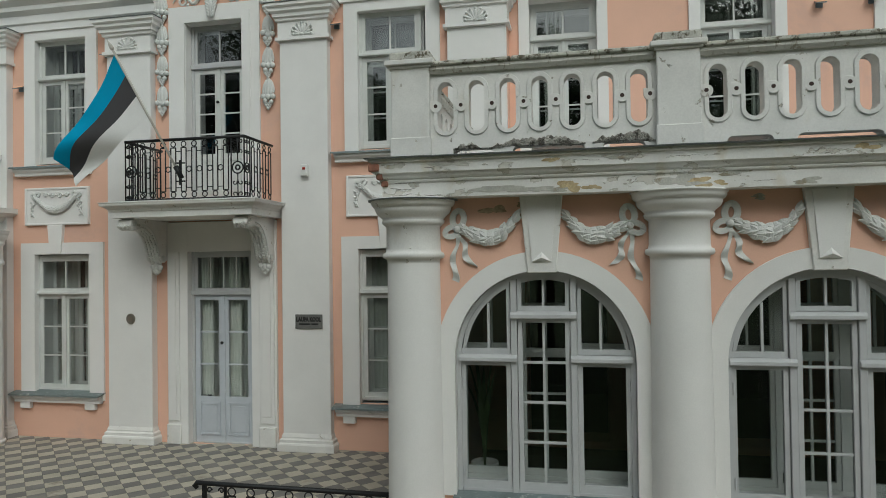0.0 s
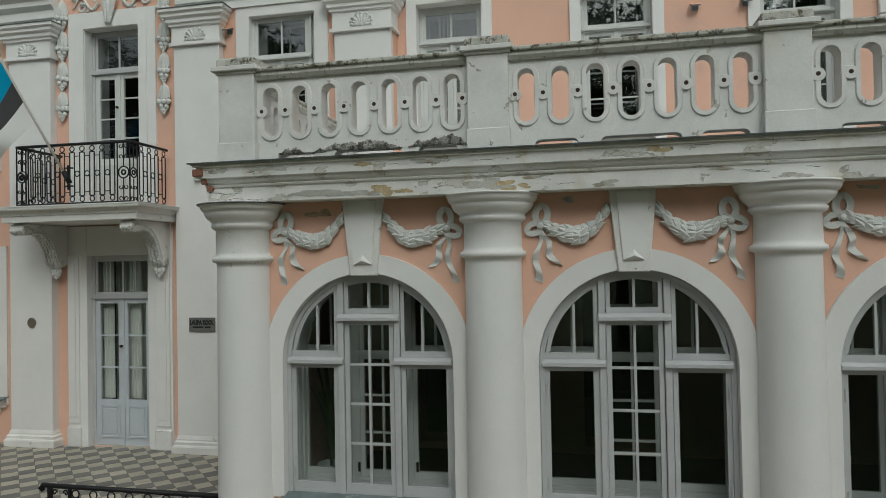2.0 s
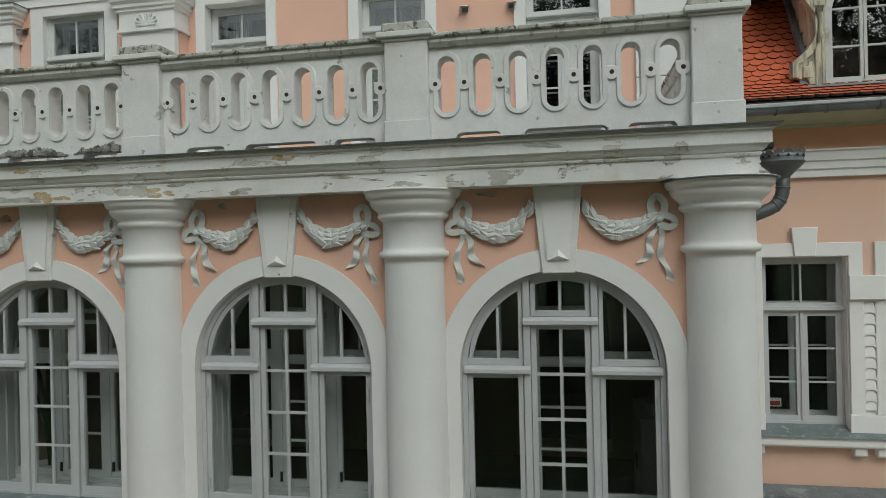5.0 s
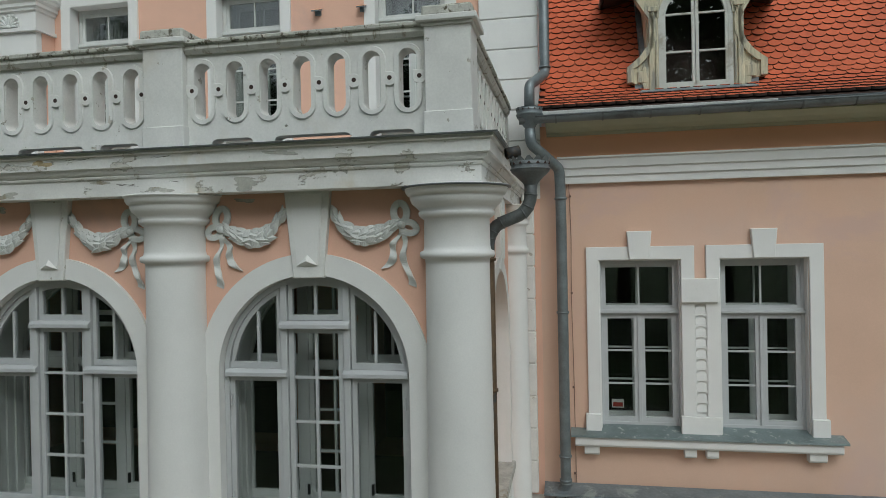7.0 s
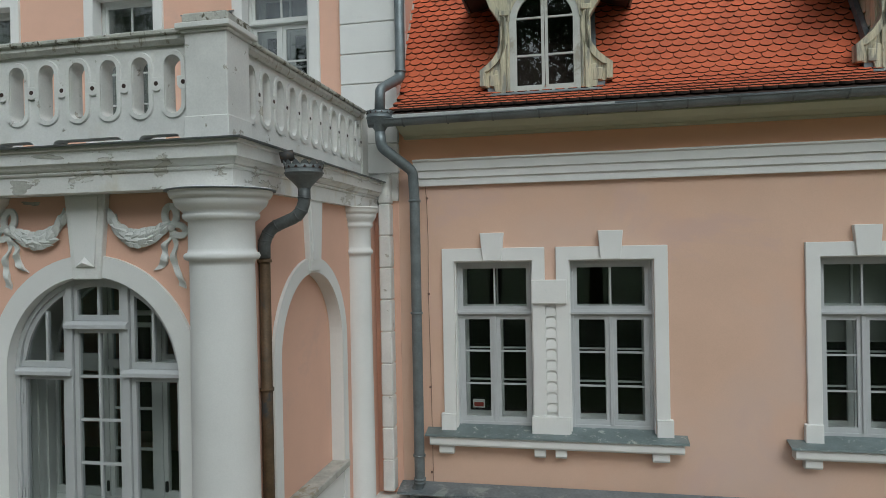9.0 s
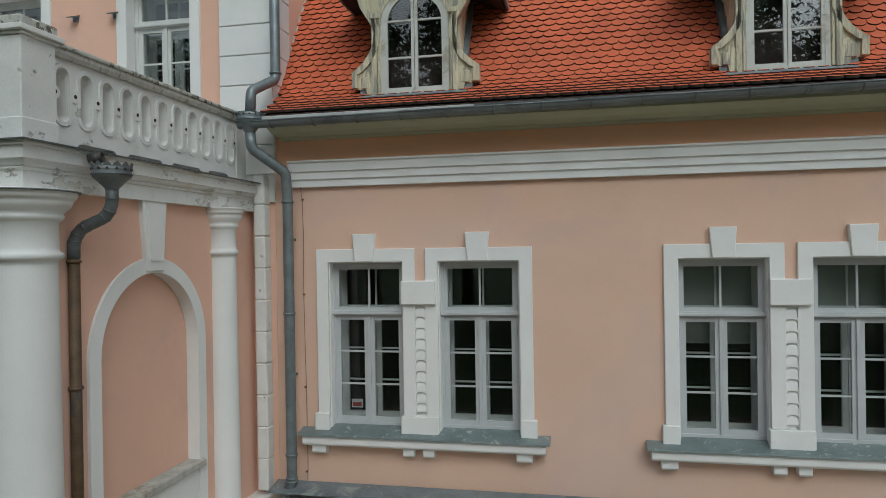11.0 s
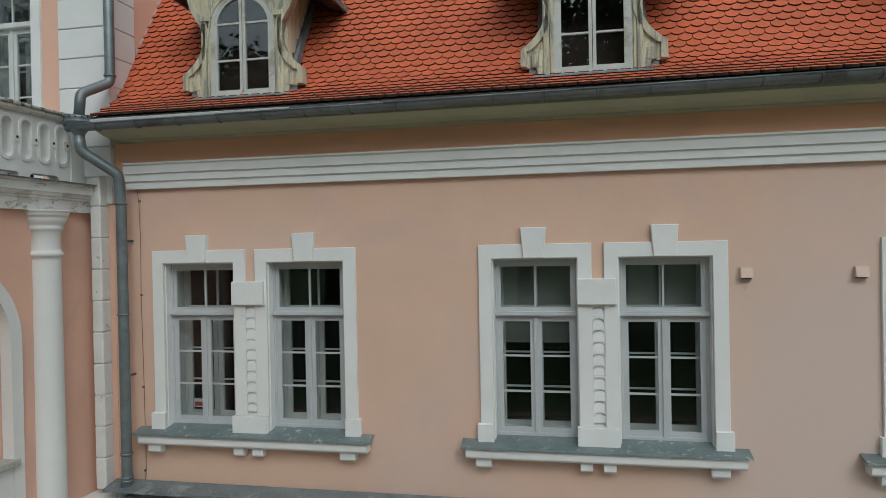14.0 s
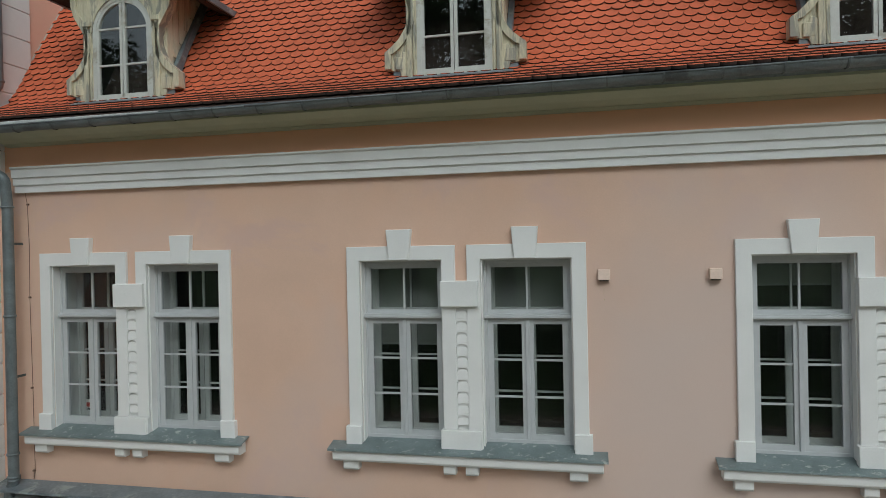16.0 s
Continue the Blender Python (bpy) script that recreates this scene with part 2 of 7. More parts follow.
MOSSY = material("olive_stained_plaster", (0.46, 0.36, 0.25), 0.95, var=0.4, scale=16, bump=0.006, dirt=(0.22, 0.18, 0.12), dirt_amount=0.4, dirt_scale=14)
GROUT = material("paving_grout", (0.16, 0.15, 0.13), 0.95)
GRASS = material("lawn", (0.065, 0.10, 0.03), 0.95, var=0.4, scale=1.5, bump=0.03, fine=50)
CRUST = material("blackened_crumbling_plaster", (0.36, 0.345, 0.31), 0.95, var=0.45, scale=14, bump=0.012, fine=60, dirt=(0.11, 0.10, 0.085), dirt_amount=0.6, dirt_scale=16)
# Room surfaces far darker than plaster or wood: indoor shade put into the colour.
INNER = material("shade_dark_room_plaster", (0.022, 0.021, 0.020), 0.9, var=0.1)
INFLOOR = material("shade_dark_room_floor", (0.045, 0.032, 0.024), 0.6, var=0.2, stretch=(1, 8, 1))
CURTAIN = material("pale_curtain", (0.80, 0.81, 0.77), 0.9, var=0.08, bump=0.002)
BLIND = material("grey_roller_blind", (0.50, 0.50, 0.47), 0.9, var=0.06)
BRICK = material("red_brick", (0.27, 0.12, 0.08), 0.9, var=0.4, scale=9, bump=0.01)
BLUE = material("blue_flag_cloth", (0.0, 0.29, 0.50), 0.9, bump=0, var=0.1)
BLACK = material("black_flag_cloth", (0.055, 0.053, 0.057), 0.9, bump=0, var=0.1)
FLAGWHITE = material("white_flag_cloth", (0.74, 0.74, 0.73), 0.9, bump=0, var=0.05)
POLE = material("pale_pole_paint", (0.45, 0.43, 0.38), 0.5)
PLAQUE = material("dark_bronze_plaque", (0.15, 0.148, 0.14), 0.6, metal=0.1, var=0.2, scale=12)
LETTER = material("black_letter_paint", (0.008, 0.008, 0.008), 0.7)
PLASTIC = material("white_plastic", (0.70, 0.70, 0.68), 0.45, var=0.03)
REDP = material("red_plastic", (0.35, 0.04, 0.03), 0.45)
BARK = material("bark", (0.09, 0.07, 0.05), 0.95, var=0.3, scale=6, bump=0.03, fine=20)
LEAF = material("leaves", (0.05, 0.085, 0.03), 0.7, var=0.3, island=0.35, bump=0)


def peeling(name, base, under, edge, scale=2.9, level=0.585, stain=0.55, flat=2.4, cracked=1.0):
    """Old white paint with crisp flaked patches, dark rims and hairline cracks."""
    m = material(name, base, 0.9, var=0.10, scale=3.0, bump=0.0)
    n, l = m.node_tree.nodes, m.node_tree.links
    b = n["Principled BSDF"]
    paint = b.inputs["Base Color"].links[0].from_socket
    geo = n.new("ShaderNodeNewGeometry")
    mp = n.new("ShaderNodeMapping")
    mp.inputs["Scale"].default_value = (1.0, 1.0, flat)
    l.new(geo.outputs["Position"], mp.inputs[0])
    t = n.new("ShaderNodeTexNoise")
    t.inputs["Scale"].default_value, t.inputs["Detail"].default_value, t.inputs["Roughness"].default_value = scale, 9, 0.64
    l.new(mp.outputs[0], t.inputs["Vector"])

    def band(source, a, c):
        r = n.new("ShaderNodeMapRange")
        r.inputs[1].default_value, r.inputs[2].default_value = a, c
        l.new(source, r.inputs[0])
        return r.outputs[0]

    def mixed(fac, a, colour):
        x = n.new("ShaderNodeMix")
        x.data_type = "RGBA"
        l.new(fac, x.inputs["Factor"])
        l.new(a, x.inputs["A"])
        x.inputs["B"].default_value = (*colour, 1)
        return x.outputs["Result"]

    out = mixed(band(t.outputs["Fac"], level, level + 0.007), paint, edge)
    out = mixed(band(t.outputs["Fac"], level + 0.012, level + 0.021), out, under)
    st = n.new("ShaderNodeTexNoise")
    st.inputs["Scale"].default_value, st.inputs["Detail"].default_value = 3.7, 7
    sw = n.new("ShaderNodeMapping")
    sw.inputs["Scale"].default_value, sw.inputs["Location"].default_value = (1.0, 1.0, 0.5), (3.1, 5.2, 0.7)
    l.new(geo.outputs["Position"], sw.inputs[0])
    l.new(sw.outputs[0], st.inputs["Vector"])
    soft_ = n.new("ShaderNodeMath")
    soft_.operation = "MULTIPLY"
    soft_.inputs[1].default_value = stain
    l.new(band(st.outputs["Fac"], 0.60, 0.72), soft_.inputs[0])
    out = mixed(soft_.outputs[0], out, (0.50, 0.41, 0.26))
    v = n.new("ShaderNodeTexVoronoi")
    v.feature = "DISTANCE_TO_EDGE"
    v.inputs["Scale"].default_value = 2.6
    w = n.new("ShaderNodeVectorMath")
    l.new(mp.outputs[0], w.inputs[0])
    l.new(t.outputs["Color"], w.inputs[1])
    l.new(w.outputs[0], v.inputs["Vector"])
    big = n.new("ShaderNodeTexNoise")
    big.inputs["Scale"].default_value = 1.1
    l.new(geo.outputs["Position"], big.inputs["Vector"])
    gate = band(big.outputs["Fac"], 0.44, 0.50)
    crack = band(v.outputs["Distance"], 0.016, 0.005)
    mul = n.new("ShaderNodeMath")
    mul.operation = "MULTIPLY"
    l.new(gate, mul.inputs[0])
    l.new(crack, mul.inputs[1])
    fade = n.new("ShaderNodeMath")
    fade.operation = "MULTIPLY"
    fade.inputs[1].default_value = cracked
    l.new(mul.outputs[0], fade.inputs[0])
    out = mixed(fade.outputs[0], out, edge)
    l.new(out, b.inputs["Base Color"])
    bn = n.new("ShaderNodeBump")
    bn.inputs["Distance"].default_value = 0.006
    bn.invert = True
    l.new(band(t.outputs["Fac"], level, level + 0.012), bn.inputs["Height"])
    l.new(bn.outputs[0], b.inputs["Normal"])
    return m


WORN = peeling("worn_white_plaster", (0.71, 0.70, 0.675), (0.53, 0.50, 0.44), (0.34, 0.31, 0.26), 8.0, 0.655, 0.2, 1.0, 0.0)
PEEL = peeling("peeling_white_plaster", (0.70, 0.69, 0.665), (0.57, 0.55, 0.50), (0.42, 0.39, 0.34), 3.2, 0.588, 0.45, 2.0, 0.12)


# ---- tools ----
class Shape:
    """Collects boxes, prisms, lathes and tubes, to be turned into one mesh."""

    def __init__(self):
        self.v, self.f, self.smooth = [], [], []

    def add(self, verts, faces, smooth=False):
        k = len(self.v)
        self.v += [tuple(p) for p in verts]
        self.f += [tuple(i + k for i in f) for f in faces]
        self.smooth += [smooth] * len(faces)
        return self

    def box(self, x0, x1, y0, y1, z0, z1):
        v = [(x, y, z) for x in (x0, x1) for y in (y0, y1) for z in (z0, z1)]
        return self.add(v, [(0, 1, 3, 2), (4, 6, 7, 5), (0, 4, 5, 1), (2, 3, 7, 6), (0, 2, 6, 4), (1, 5, 7, 3)])

    def prism(self, poly, axis, a, b, cap=True):
        """poly: pairs in the two other axes, in the order (x, z) for axis y, (y, z) for axis x, (x, y) for axis z."""
        n = len(poly)
        put = {"y": lambda p, d: (p[0], d, p[1]), "x": lambda p, d: (d, p[0], p[1]), "z": lambda p, d: (p[0], p[1], d)}[axis]
        v = [put(p, a) for p in poly] + [put(p, b) for p in poly]
        f = [(i, (i + 1) % n, n + (i + 1) % n, n + i) for i in range(n)]
        if cap:
            f += [tuple(range(n))[::-1], tuple(range(n, 2 * n))]
        return self.add(v, f)

    def lathe(self, profile, cx, cy, n=40, a0=0.0, a1=2 * math.pi):
        """profile: pairs of radius and height."""
        whole = abs(a1 - a0 - 2 * math.pi) < 1e-6
        cols = n if whole else n + 1
        v = []
        for i in range(cols):
            a = a0 + (a1 - a0) * i / n
            v += [(cx + r * math.cos(a), cy + r * math.sin(a), z) for r, z in profile]
        m = len(profile)
        f = []
        for i in range(n):
            j = (i + 1) % cols
            f += [(i * m + k, j * m + k, j * m + k + 1, i * m + k + 1) for k in range(m - 1)]
        return self.add(v, f, True)

    def tube(self, pts, r, n=8, close=False):
        pts = [Vector(p) for p in pts]
        radii = r if isinstance(r, (list, tuple)) else [r] * len(pts)
        v, up = [], None
        for i, p in enumerate(pts):
            d = (pts[(i + 1) % len(pts)] - pts[i - 1]) if close else (pts[min(i + 1, len(pts) - 1)] - pts[max(i - 1, 0)])
            d.normalize()
            if up is None:
                up = d.orthogonal().normalized()
            up = (up - d * up.dot(d)).normalized()
            side = d.cross(up)
            v += [p + radii[i] * (math.cos(2 * math.pi * k / n) * up + math.sin(2 * math.pi * k / n) * side) for k in range(n)]
        f = []
        for i in range(len(pts) if close else len(pts) - 1):
            j = (i + 1) % len(pts)
            f += [(i * n + k, i * n + (k + 1) % n, j * n + (k + 1) % n, j * n + k) for k in range(n)]
        if not close:
            f += [tuple(range(n))[::-1], tuple((len(pts) - 1) * n + k for k in range(n))]
        return self.add(v, f, True)

    def strip(self, pts, widths, axis, thick):
        """A ribbon: pts along it, widened along the vectors in axis, thick towards the viewer (-y)."""
        v = []
        for p, w, a in zip(pts, widths, axis):
            p, a = Vector(p), Vector(a).normalized() * w / 2
            v += [p - a, p + a, p + a + Vector((0, thick, 0)), p - a + Vector((0, thick, 0))]
        f = []
        for i in range(len(pts) - 1):
            for k in range(4):
                f.append((i * 4 + k, i * 4 + (k + 1) % 4, (i + 1) * 4 + (k + 1) % 4, (i + 1) * 4 + k))
        f += [(3, 2, 1, 0), tuple(len(v) - 4 + k for k in range(4))]
        return self.add(v, f)

    def blob(self, c, rx, ry, rz, rot=None, n=8, m=5):
        v, f = [], []
        for i in range(m + 1):
            for k in range(n):
                t, a = math.pi * i / m, 2 * math.pi * k / n
                p = Vector((rx * math.sin(t) * math.cos(a), ry * math.sin(t) * math.sin(a), rz * math.cos(t)))
                v.append((rot @ p if rot else p) + Vector(c))
        for i in range(m):
            f += [(i * n + k, i * n + (k + 1) % n, (i + 1) * n + (k + 1) % n, (i + 1) * n + k) for k in range(n)]
        return self.add(v, f, True)

    def mesh(self, name, mat, bevel=0.0):
        me = bpy.data.meshes.new(name)
        me.from_pydata(self.v, [], self.f)
        me.polygons.foreach_set("use_smooth", self.smooth)
        bm = bmesh.new()
        bm.from_mesh(me)
        bmesh.ops.recalc_face_normals(bm, faces=bm.faces)
        if bevel:
            sharp = [e for e in bm.edges if len(e.link_faces) == 2 and e.calc_face_angle(0) > 0.6]
            bmesh.ops.bevel(bm, geom=sharp, offset=bevel, segments=1, affect="EDGES", clamp_overlap=True)
        bm.to_mesh(me)
        bm.free()
        for m in mat if isinstance(mat, list) else [mat]:
            me.materials.append(m)
        return me


def part(name, shape, mat, parent=None, label="", bevel=0.0, where=None):
    ob = new(name, shape.mesh(name, mat, bevel))
    if parent:
        ob.parent = parent
    if where:
        ob.matrix_basis = where
    if label:
        ob["label"] = label
    return ob


def empty(name, x=0, y=0, z=0):
    ob = new(name)
    ob.matrix_basis = pose(x, y, z)
    return ob


def setting(name, shape, mat, label="", category="", bevel=0.0):
    return tagged(part(name, shape, mat, bevel=bevel), label, category, kind="structure")


def arc(cx, cz, r, a0, a1, n):
    return [(cx + r * math.cos(radians(a0 + (a1 - a0) * i / n)), cz + r * math.sin(radians(a0 + (a1 - a0) * i / n))) for i in range(n + 1)]


def holed(s, axis, a, b, u0, u1, z0, z1, holes):
    """A wall of boxes from a to b along axis, over u and z, with rectangular holes (u0, u1, z0, z1)."""
    us = sorted({u0, u1, *[h[0] for h in holes], *[h[1] for h in holes]})
    us = [u for u in us if u0 <= u <= u1]
    for p, q in zip(us, us[1:]):
        cuts = sorted((max(h[2], z0), min(h[3], z1)) for h in holes if h[0] <= p and h[1] >= q)
        z = z0
        for lo, hi in cuts + [(z1, z1)]:
            if lo > z:
                s.box(p, q, a, b, z, lo) if axis == "y" else s.box(a, b, p, q, z, lo)
            z = max(z, hi)
    return s


# ---- ground ----
s = Shape().box(-400, 400, -400, 400, -1.6, -1.3)
setting("ground", s, GRASS, "mown green lawn in front of the house", "ground")
# Unseen pale strip, added to bounce light up under cornices and eaves.
t_ = Shape().box(-40, 30, -8.2, -3.9, -1.305, -1.28).box(-0.3, 30, -3.9, -0.3, -1.305, -1.28)
s = Shape().box(-20, -8.35, -3.5, 0.3, -1.3, -0.03)
setting("path", t_, BOUNCE_GRAVEL, "unseen pale gravel strip added to bounce light up the house", "path")
setting("terrace_base", s, GROUT, "raised terrace slab under the checkered paving", "terrace")
s = Shape().box(-8.4, -0.6, -3.85, 0.3, -1.3, -0.3).box(-0.6, 14, -0.25, 0.3, -1.3, -0.3)
setting("plinth", s, WORN, "rendered plinth below the porch and wing", "plinth")


# ---- window building ----
def muntin_panes(s, panes, x0, x1, z0, z1, cols, rows, y0, y1, bar=0.022):
    """Bars into s, and panes as rectangles into the list."""
    w, h = (x1 - x0) / cols, (z1 - z0) / rows
    for i in range(1, cols):
        s.box(x0 + i * w - bar / 2, x0 + i * w + bar / 2, y0, y1, z0, z1)
    for k in range(1, rows):
        s.box(x0, x1, y0 + 0.004, y1 - 0.004, z0 + k * h - bar / 2, z0 + k * h + bar / 2)
    for i in range(cols):
        for k in range(rows):
            panes.append((x0 + i * w, x0 + (i + 1) * w, z0 + k * h, z0 + (k + 1) * h))


def rect_frame(s, x0, x1, z0, z1, w, y0, y1, wb=None):
    wb = wb or w
    s.box(x0, x0 + w, y0, y1, z0, z1)
    s.box(x1 - w, x1, y0, y1, z0, z1)
    s.box(x0 + w, x1 - w, y0 + 0.002, y1 - 0.002, z1 - w, z1)
    s.box(x0 + w, x1 - w, y0 + 0.002, y1 - 0.002, z0, z0 + wb)


def panes_to(parent, panes, y, name="pane", glass=GLASS):
    for a, b, c, d in panes:
        g = part(name, Shape().box(a - 0.004, b + 0.004, y - 0.002, y + 0.002, c - 0.004, d + 0.004), glass, parent)
        g.visible_shadow = False


def casement_window(w, h, transom, rows, depth=0.30, paint=FRAME, top_cols=2, label="", inner=True, glass=GLASS):
    """A double window standing at the origin: outer frame, top light, two casements, and an inner set. Front face at y = 0."""
    root = tagged(empty("window"), label, "window", kind="structure")
    f = Shape()
    rect_frame(f, 0, w, 0, h, 0.05, 0.0, 0.075)
    part("window_frame", f, paint, root, bevel=0.004)
    part("transom", Shape().box(-0.0, w, -0.03, 0.06, transom - 0.028, transom + 0.028).box(0.01, w - 0.01, -0.045, -0.03, transom - 0.02, transom + 0.012), paint, root, bevel=0.004)
    for y0, glass_rows, tone in ((0.012, rows, paint), (depth, rows, FRAME_IN)) if inner else ((0.012, rows, paint),):
        panes = []
        t = Shape()
        rect_frame(t, 0.05, w - 0.05, transom + 0.028, h - 0.05, 0.045, y0, y0 + 0.045)
        muntin_panes(t, panes, 0.095, w - 0.095, transom + 0.073, h - 0.095, top_cols, 1, y0 + 0.008, y0 + 0.037)
        light = part("top_light", t, tone, root)
        panes_to(light, panes, y0 + 0.022, glass=glass)
        mid = w / 2
        for a, b in ((0.05, mid - 0.004), (mid + 0.004, w - 0.05)):
            panes = []
            c = Shape()
            rect_frame(c, a, b, 0.05, transom - 0.028, 0.062, y0, y0 + 0.045, 0.06)
            muntin_panes(c, panes, a + 0.062, b - 0.062, 0.11, transom - 0.078, 1, glass_rows, y0 + 0.008, y0 + 0.037)
            leaf = part("casement", c, tone, root)
            panes_to(leaf, panes, y0 + 0.022, glass=glass)
    if inner:
        f = Shape()
        rect_frame(f, -0.02, w + 0.02, -0.02, h + 0.02, 0.07, depth - 0.01, depth + 0.06)
        f.box(0, w, depth - 0.02, depth + 0.06, transom - 0.03, transom + 0.03)
        part("inner_frame", f, FRAME_IN, root)
        r = Shape().box(-0.03, 0.0, 0.075, depth, 0, h).box(w, w + 0.03, 0.075, depth, 0, h).box(-0.03, w + 0.03, 0.075, depth, -0.03, 0.0).box(-0.03, w + 0.03, 0.075, depth, h, h + 0.03)
        part("inner_reveal", r, FRAME_IN, root)
    part("astragal", Shape().box(w / 2 - 0.022, w / 2 + 0.022, -0.008, 0.012, 0.05, transom - 0.03), paint, root, bevel=0.003)
    for z in (0.28, transom - 0.25):
        part("hinge", Shape().lathe([(0.008, z), (0.008, z + 0.09)], 0.045, -0.004, 8), paint, root)
        part("hinge", Shape().lathe([(0.008, z), (0.008, z + 0.09)], w - 0.045, -0.004, 8), paint, root)
    return root


def placed(root, x, y, z):
    root.matrix_basis = pose(x, y, z)
    return root


# ---- wing ----
WZ0, WZ1 = 0.56, 2.62
PAIRS = [0.0, 4.17, 8.34]
holes = []
for p in PAIRS:
    holes += [(p + 0.152, p + 1.112, 0.5, WZ1), (p + 1.55, p + 2.535, 0.5, WZ1)]
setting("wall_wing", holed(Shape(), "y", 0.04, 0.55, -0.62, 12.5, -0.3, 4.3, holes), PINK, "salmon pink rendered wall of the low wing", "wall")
for a, b, z0, z1 in holes:
    q = Shape().box(a - 0.003, a + 0.012, 0.24, 0.553, z0, z1).box(b - 0.012, b + 0.003, 0.24, 0.553, z0, z1)
    q.box(a + 0.012, b - 0.012, 0.24, 0.553, z1 - 0.012, z1 + 0.003)
    tagged(part("trim_window_lining", q, FRAME_IN), "white painted wooden lining of a deep opening", "trim", kind="structure")
setting("wall_wing_end", Shape().box(12.5, 13.0, 0.04, 8, -0.3, 4.3), PINK, "plain pink end wall of the wing", "wall")
room = Shape().box(-0.4, 12.5, 4.0, 4.2, -0.3, 4.3)
for x in (-0.45, 3.3, 7.6, 12.2):
    room.box(x, x + 0.12, 0.56, 4.0, -0.3, 4.3)
setting("wall_wing_rooms", room, INNER, "plastered inner walls of the wing's rooms, near black for shade", "wall")
setting("floor_wing", Shape().box(-0.4, 12.5, 0.56, 4.0, -0.4, -0.2), INFLOOR, "brown wooden floor inside the wing, darkened for room shade", "floor")
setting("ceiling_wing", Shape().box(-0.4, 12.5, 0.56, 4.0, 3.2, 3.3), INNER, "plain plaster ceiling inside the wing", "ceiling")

band = [(0.04, 3.57), (-0.02, 3.57), (-0.02, 3.66), (-0.045, 3.665), (-0.045, 3.755), (-0.07, 3.76), (-0.075, 3.86), (-0.10, 3.875), (-0.10, 3.895), (0.04, 3.91)]
setting("trim_wing_band", Shape().prism(band, "x", -0.33, 12.6), WHITE, "white stepped string course under the eaves", "trim")
soff = [(0.04, 4.19), (-0.12, 4.20), (-0.26, 4.22), (-0.36, 4.25), (-0.41, 4.27), (-0.41, 4.36), (0.04, 4.36)]
setting("trim_eaves", Shape().prism(soff, "x", -0.45, 12.6), SOFFIT, "grey green coved eaves board", "trim")
setting("trim_eaves_bead", Shape().prism([(0.04, 4.165), (-0.02, 4.17), (-0.05, 4.19), (-0.05, 4.196), (0.04, 4.192)], "x", -0.45, 12.6), SOFFIT, "grey green bead where the eaves board meets the wall", "trim")
ledge = Shape().prism([(-0.02, -0.12), (-0.30, -0.17), (-0.30, -0.2), (0.04, -0.2)], "x", -0.55, 12.6)
setting("trim_plinth_flashing", ledge, METAL, "dented grey sheet metal cap on the plinth", "flashing")


def wing_surround(x, w):
    """White plaster surround of one window, its left edge at x."""
    root = tagged(empty("window_surround"), "white plaster window surround with keystone and base blocks", "trim", "wing window surrounds", "structure")
    root.matrix_basis = pose(x, 0, 0)
    o0, o1 = 0.152, 0.152 + w
    out = o1 + 0.155
    s = Shape().prism([(0, 0.72), (0, 2.782), (out, 2.782), (out, 0.72), (o1, 0.72), (o1, WZ1), (o0, WZ1), (o0, 0.72)], "y", 0.0, 0.045)
    part("architrave", s, WHITE, root, bevel=0.004)
    part("reveal", Shape().box(o0 - 0.002, o0 + 0.014, 0.044, 0.152, 0.55, WZ1).box(o1 - 0.014, o1 + 0.002, 0.044, 0.152, 0.55, WZ1).box(o0 + 0.014, o1 - 0.014, 0.044, 0.152, WZ1 - 0.014, WZ1 + 0.002), WHITE, root)
    c = (o0 + o1) / 2
    part("keystone", Shape().prism([(c - 0.115, WZ1 + 0.004), (c + 0.115, WZ1 + 0.004), (c + 0.145, 2.968), (c - 0.145, 2.968)], "y", -0.035, 0.045), WHITE, root, bevel=0.005)
    for a, b in ((-0.035, o0), (o1, out + 0.035)):
        part("base_block", Shape().box(a, b, -0.03, 0.045, 0.5, 0.735), WHITE, root, bevel=0.005)
    return root


def wing_sill(x):
    root = tagged(empty("window_sill"), "grey green sheet metal sill on white brackets", "window sill", "wing window sills", "structure")
    root.matrix_basis = pose(x, 0, 0)
    part("sill_flashing", Shape().prism([(0.16, 0.575), (-0.15, 0.505), (-0.155, 0.48), (-0.145, 0.48), (-0.14, 0.495), (0.16, 0.565)], "x", -0.22, 2.88), SILLM, root, "dull green grey sheet metal")
    part("sill_moulding", Shape().prism([(0.04, 0.49), (-0.125, 0.49), (-0.125, 0.385), (-0.11, 0.365), (-0.09, 0.355), (0.04, 0.355)], "x", -0.17, 2.83), WHITE, root, bevel=0.004)
    for a, w in ((-0.06, 0.18), (1.11, 0.135), (1.36, 0.135), (2.48, 0.19)):
        part("bracket", Shape().prism([(0.04, 0.355), (-0.075, 0.355), (-0.075, 0.27), (-0.05, 0.245), (0.04, 0.245)], "x", a, a + w), WHITE, root, bevel=0.004)
    return root


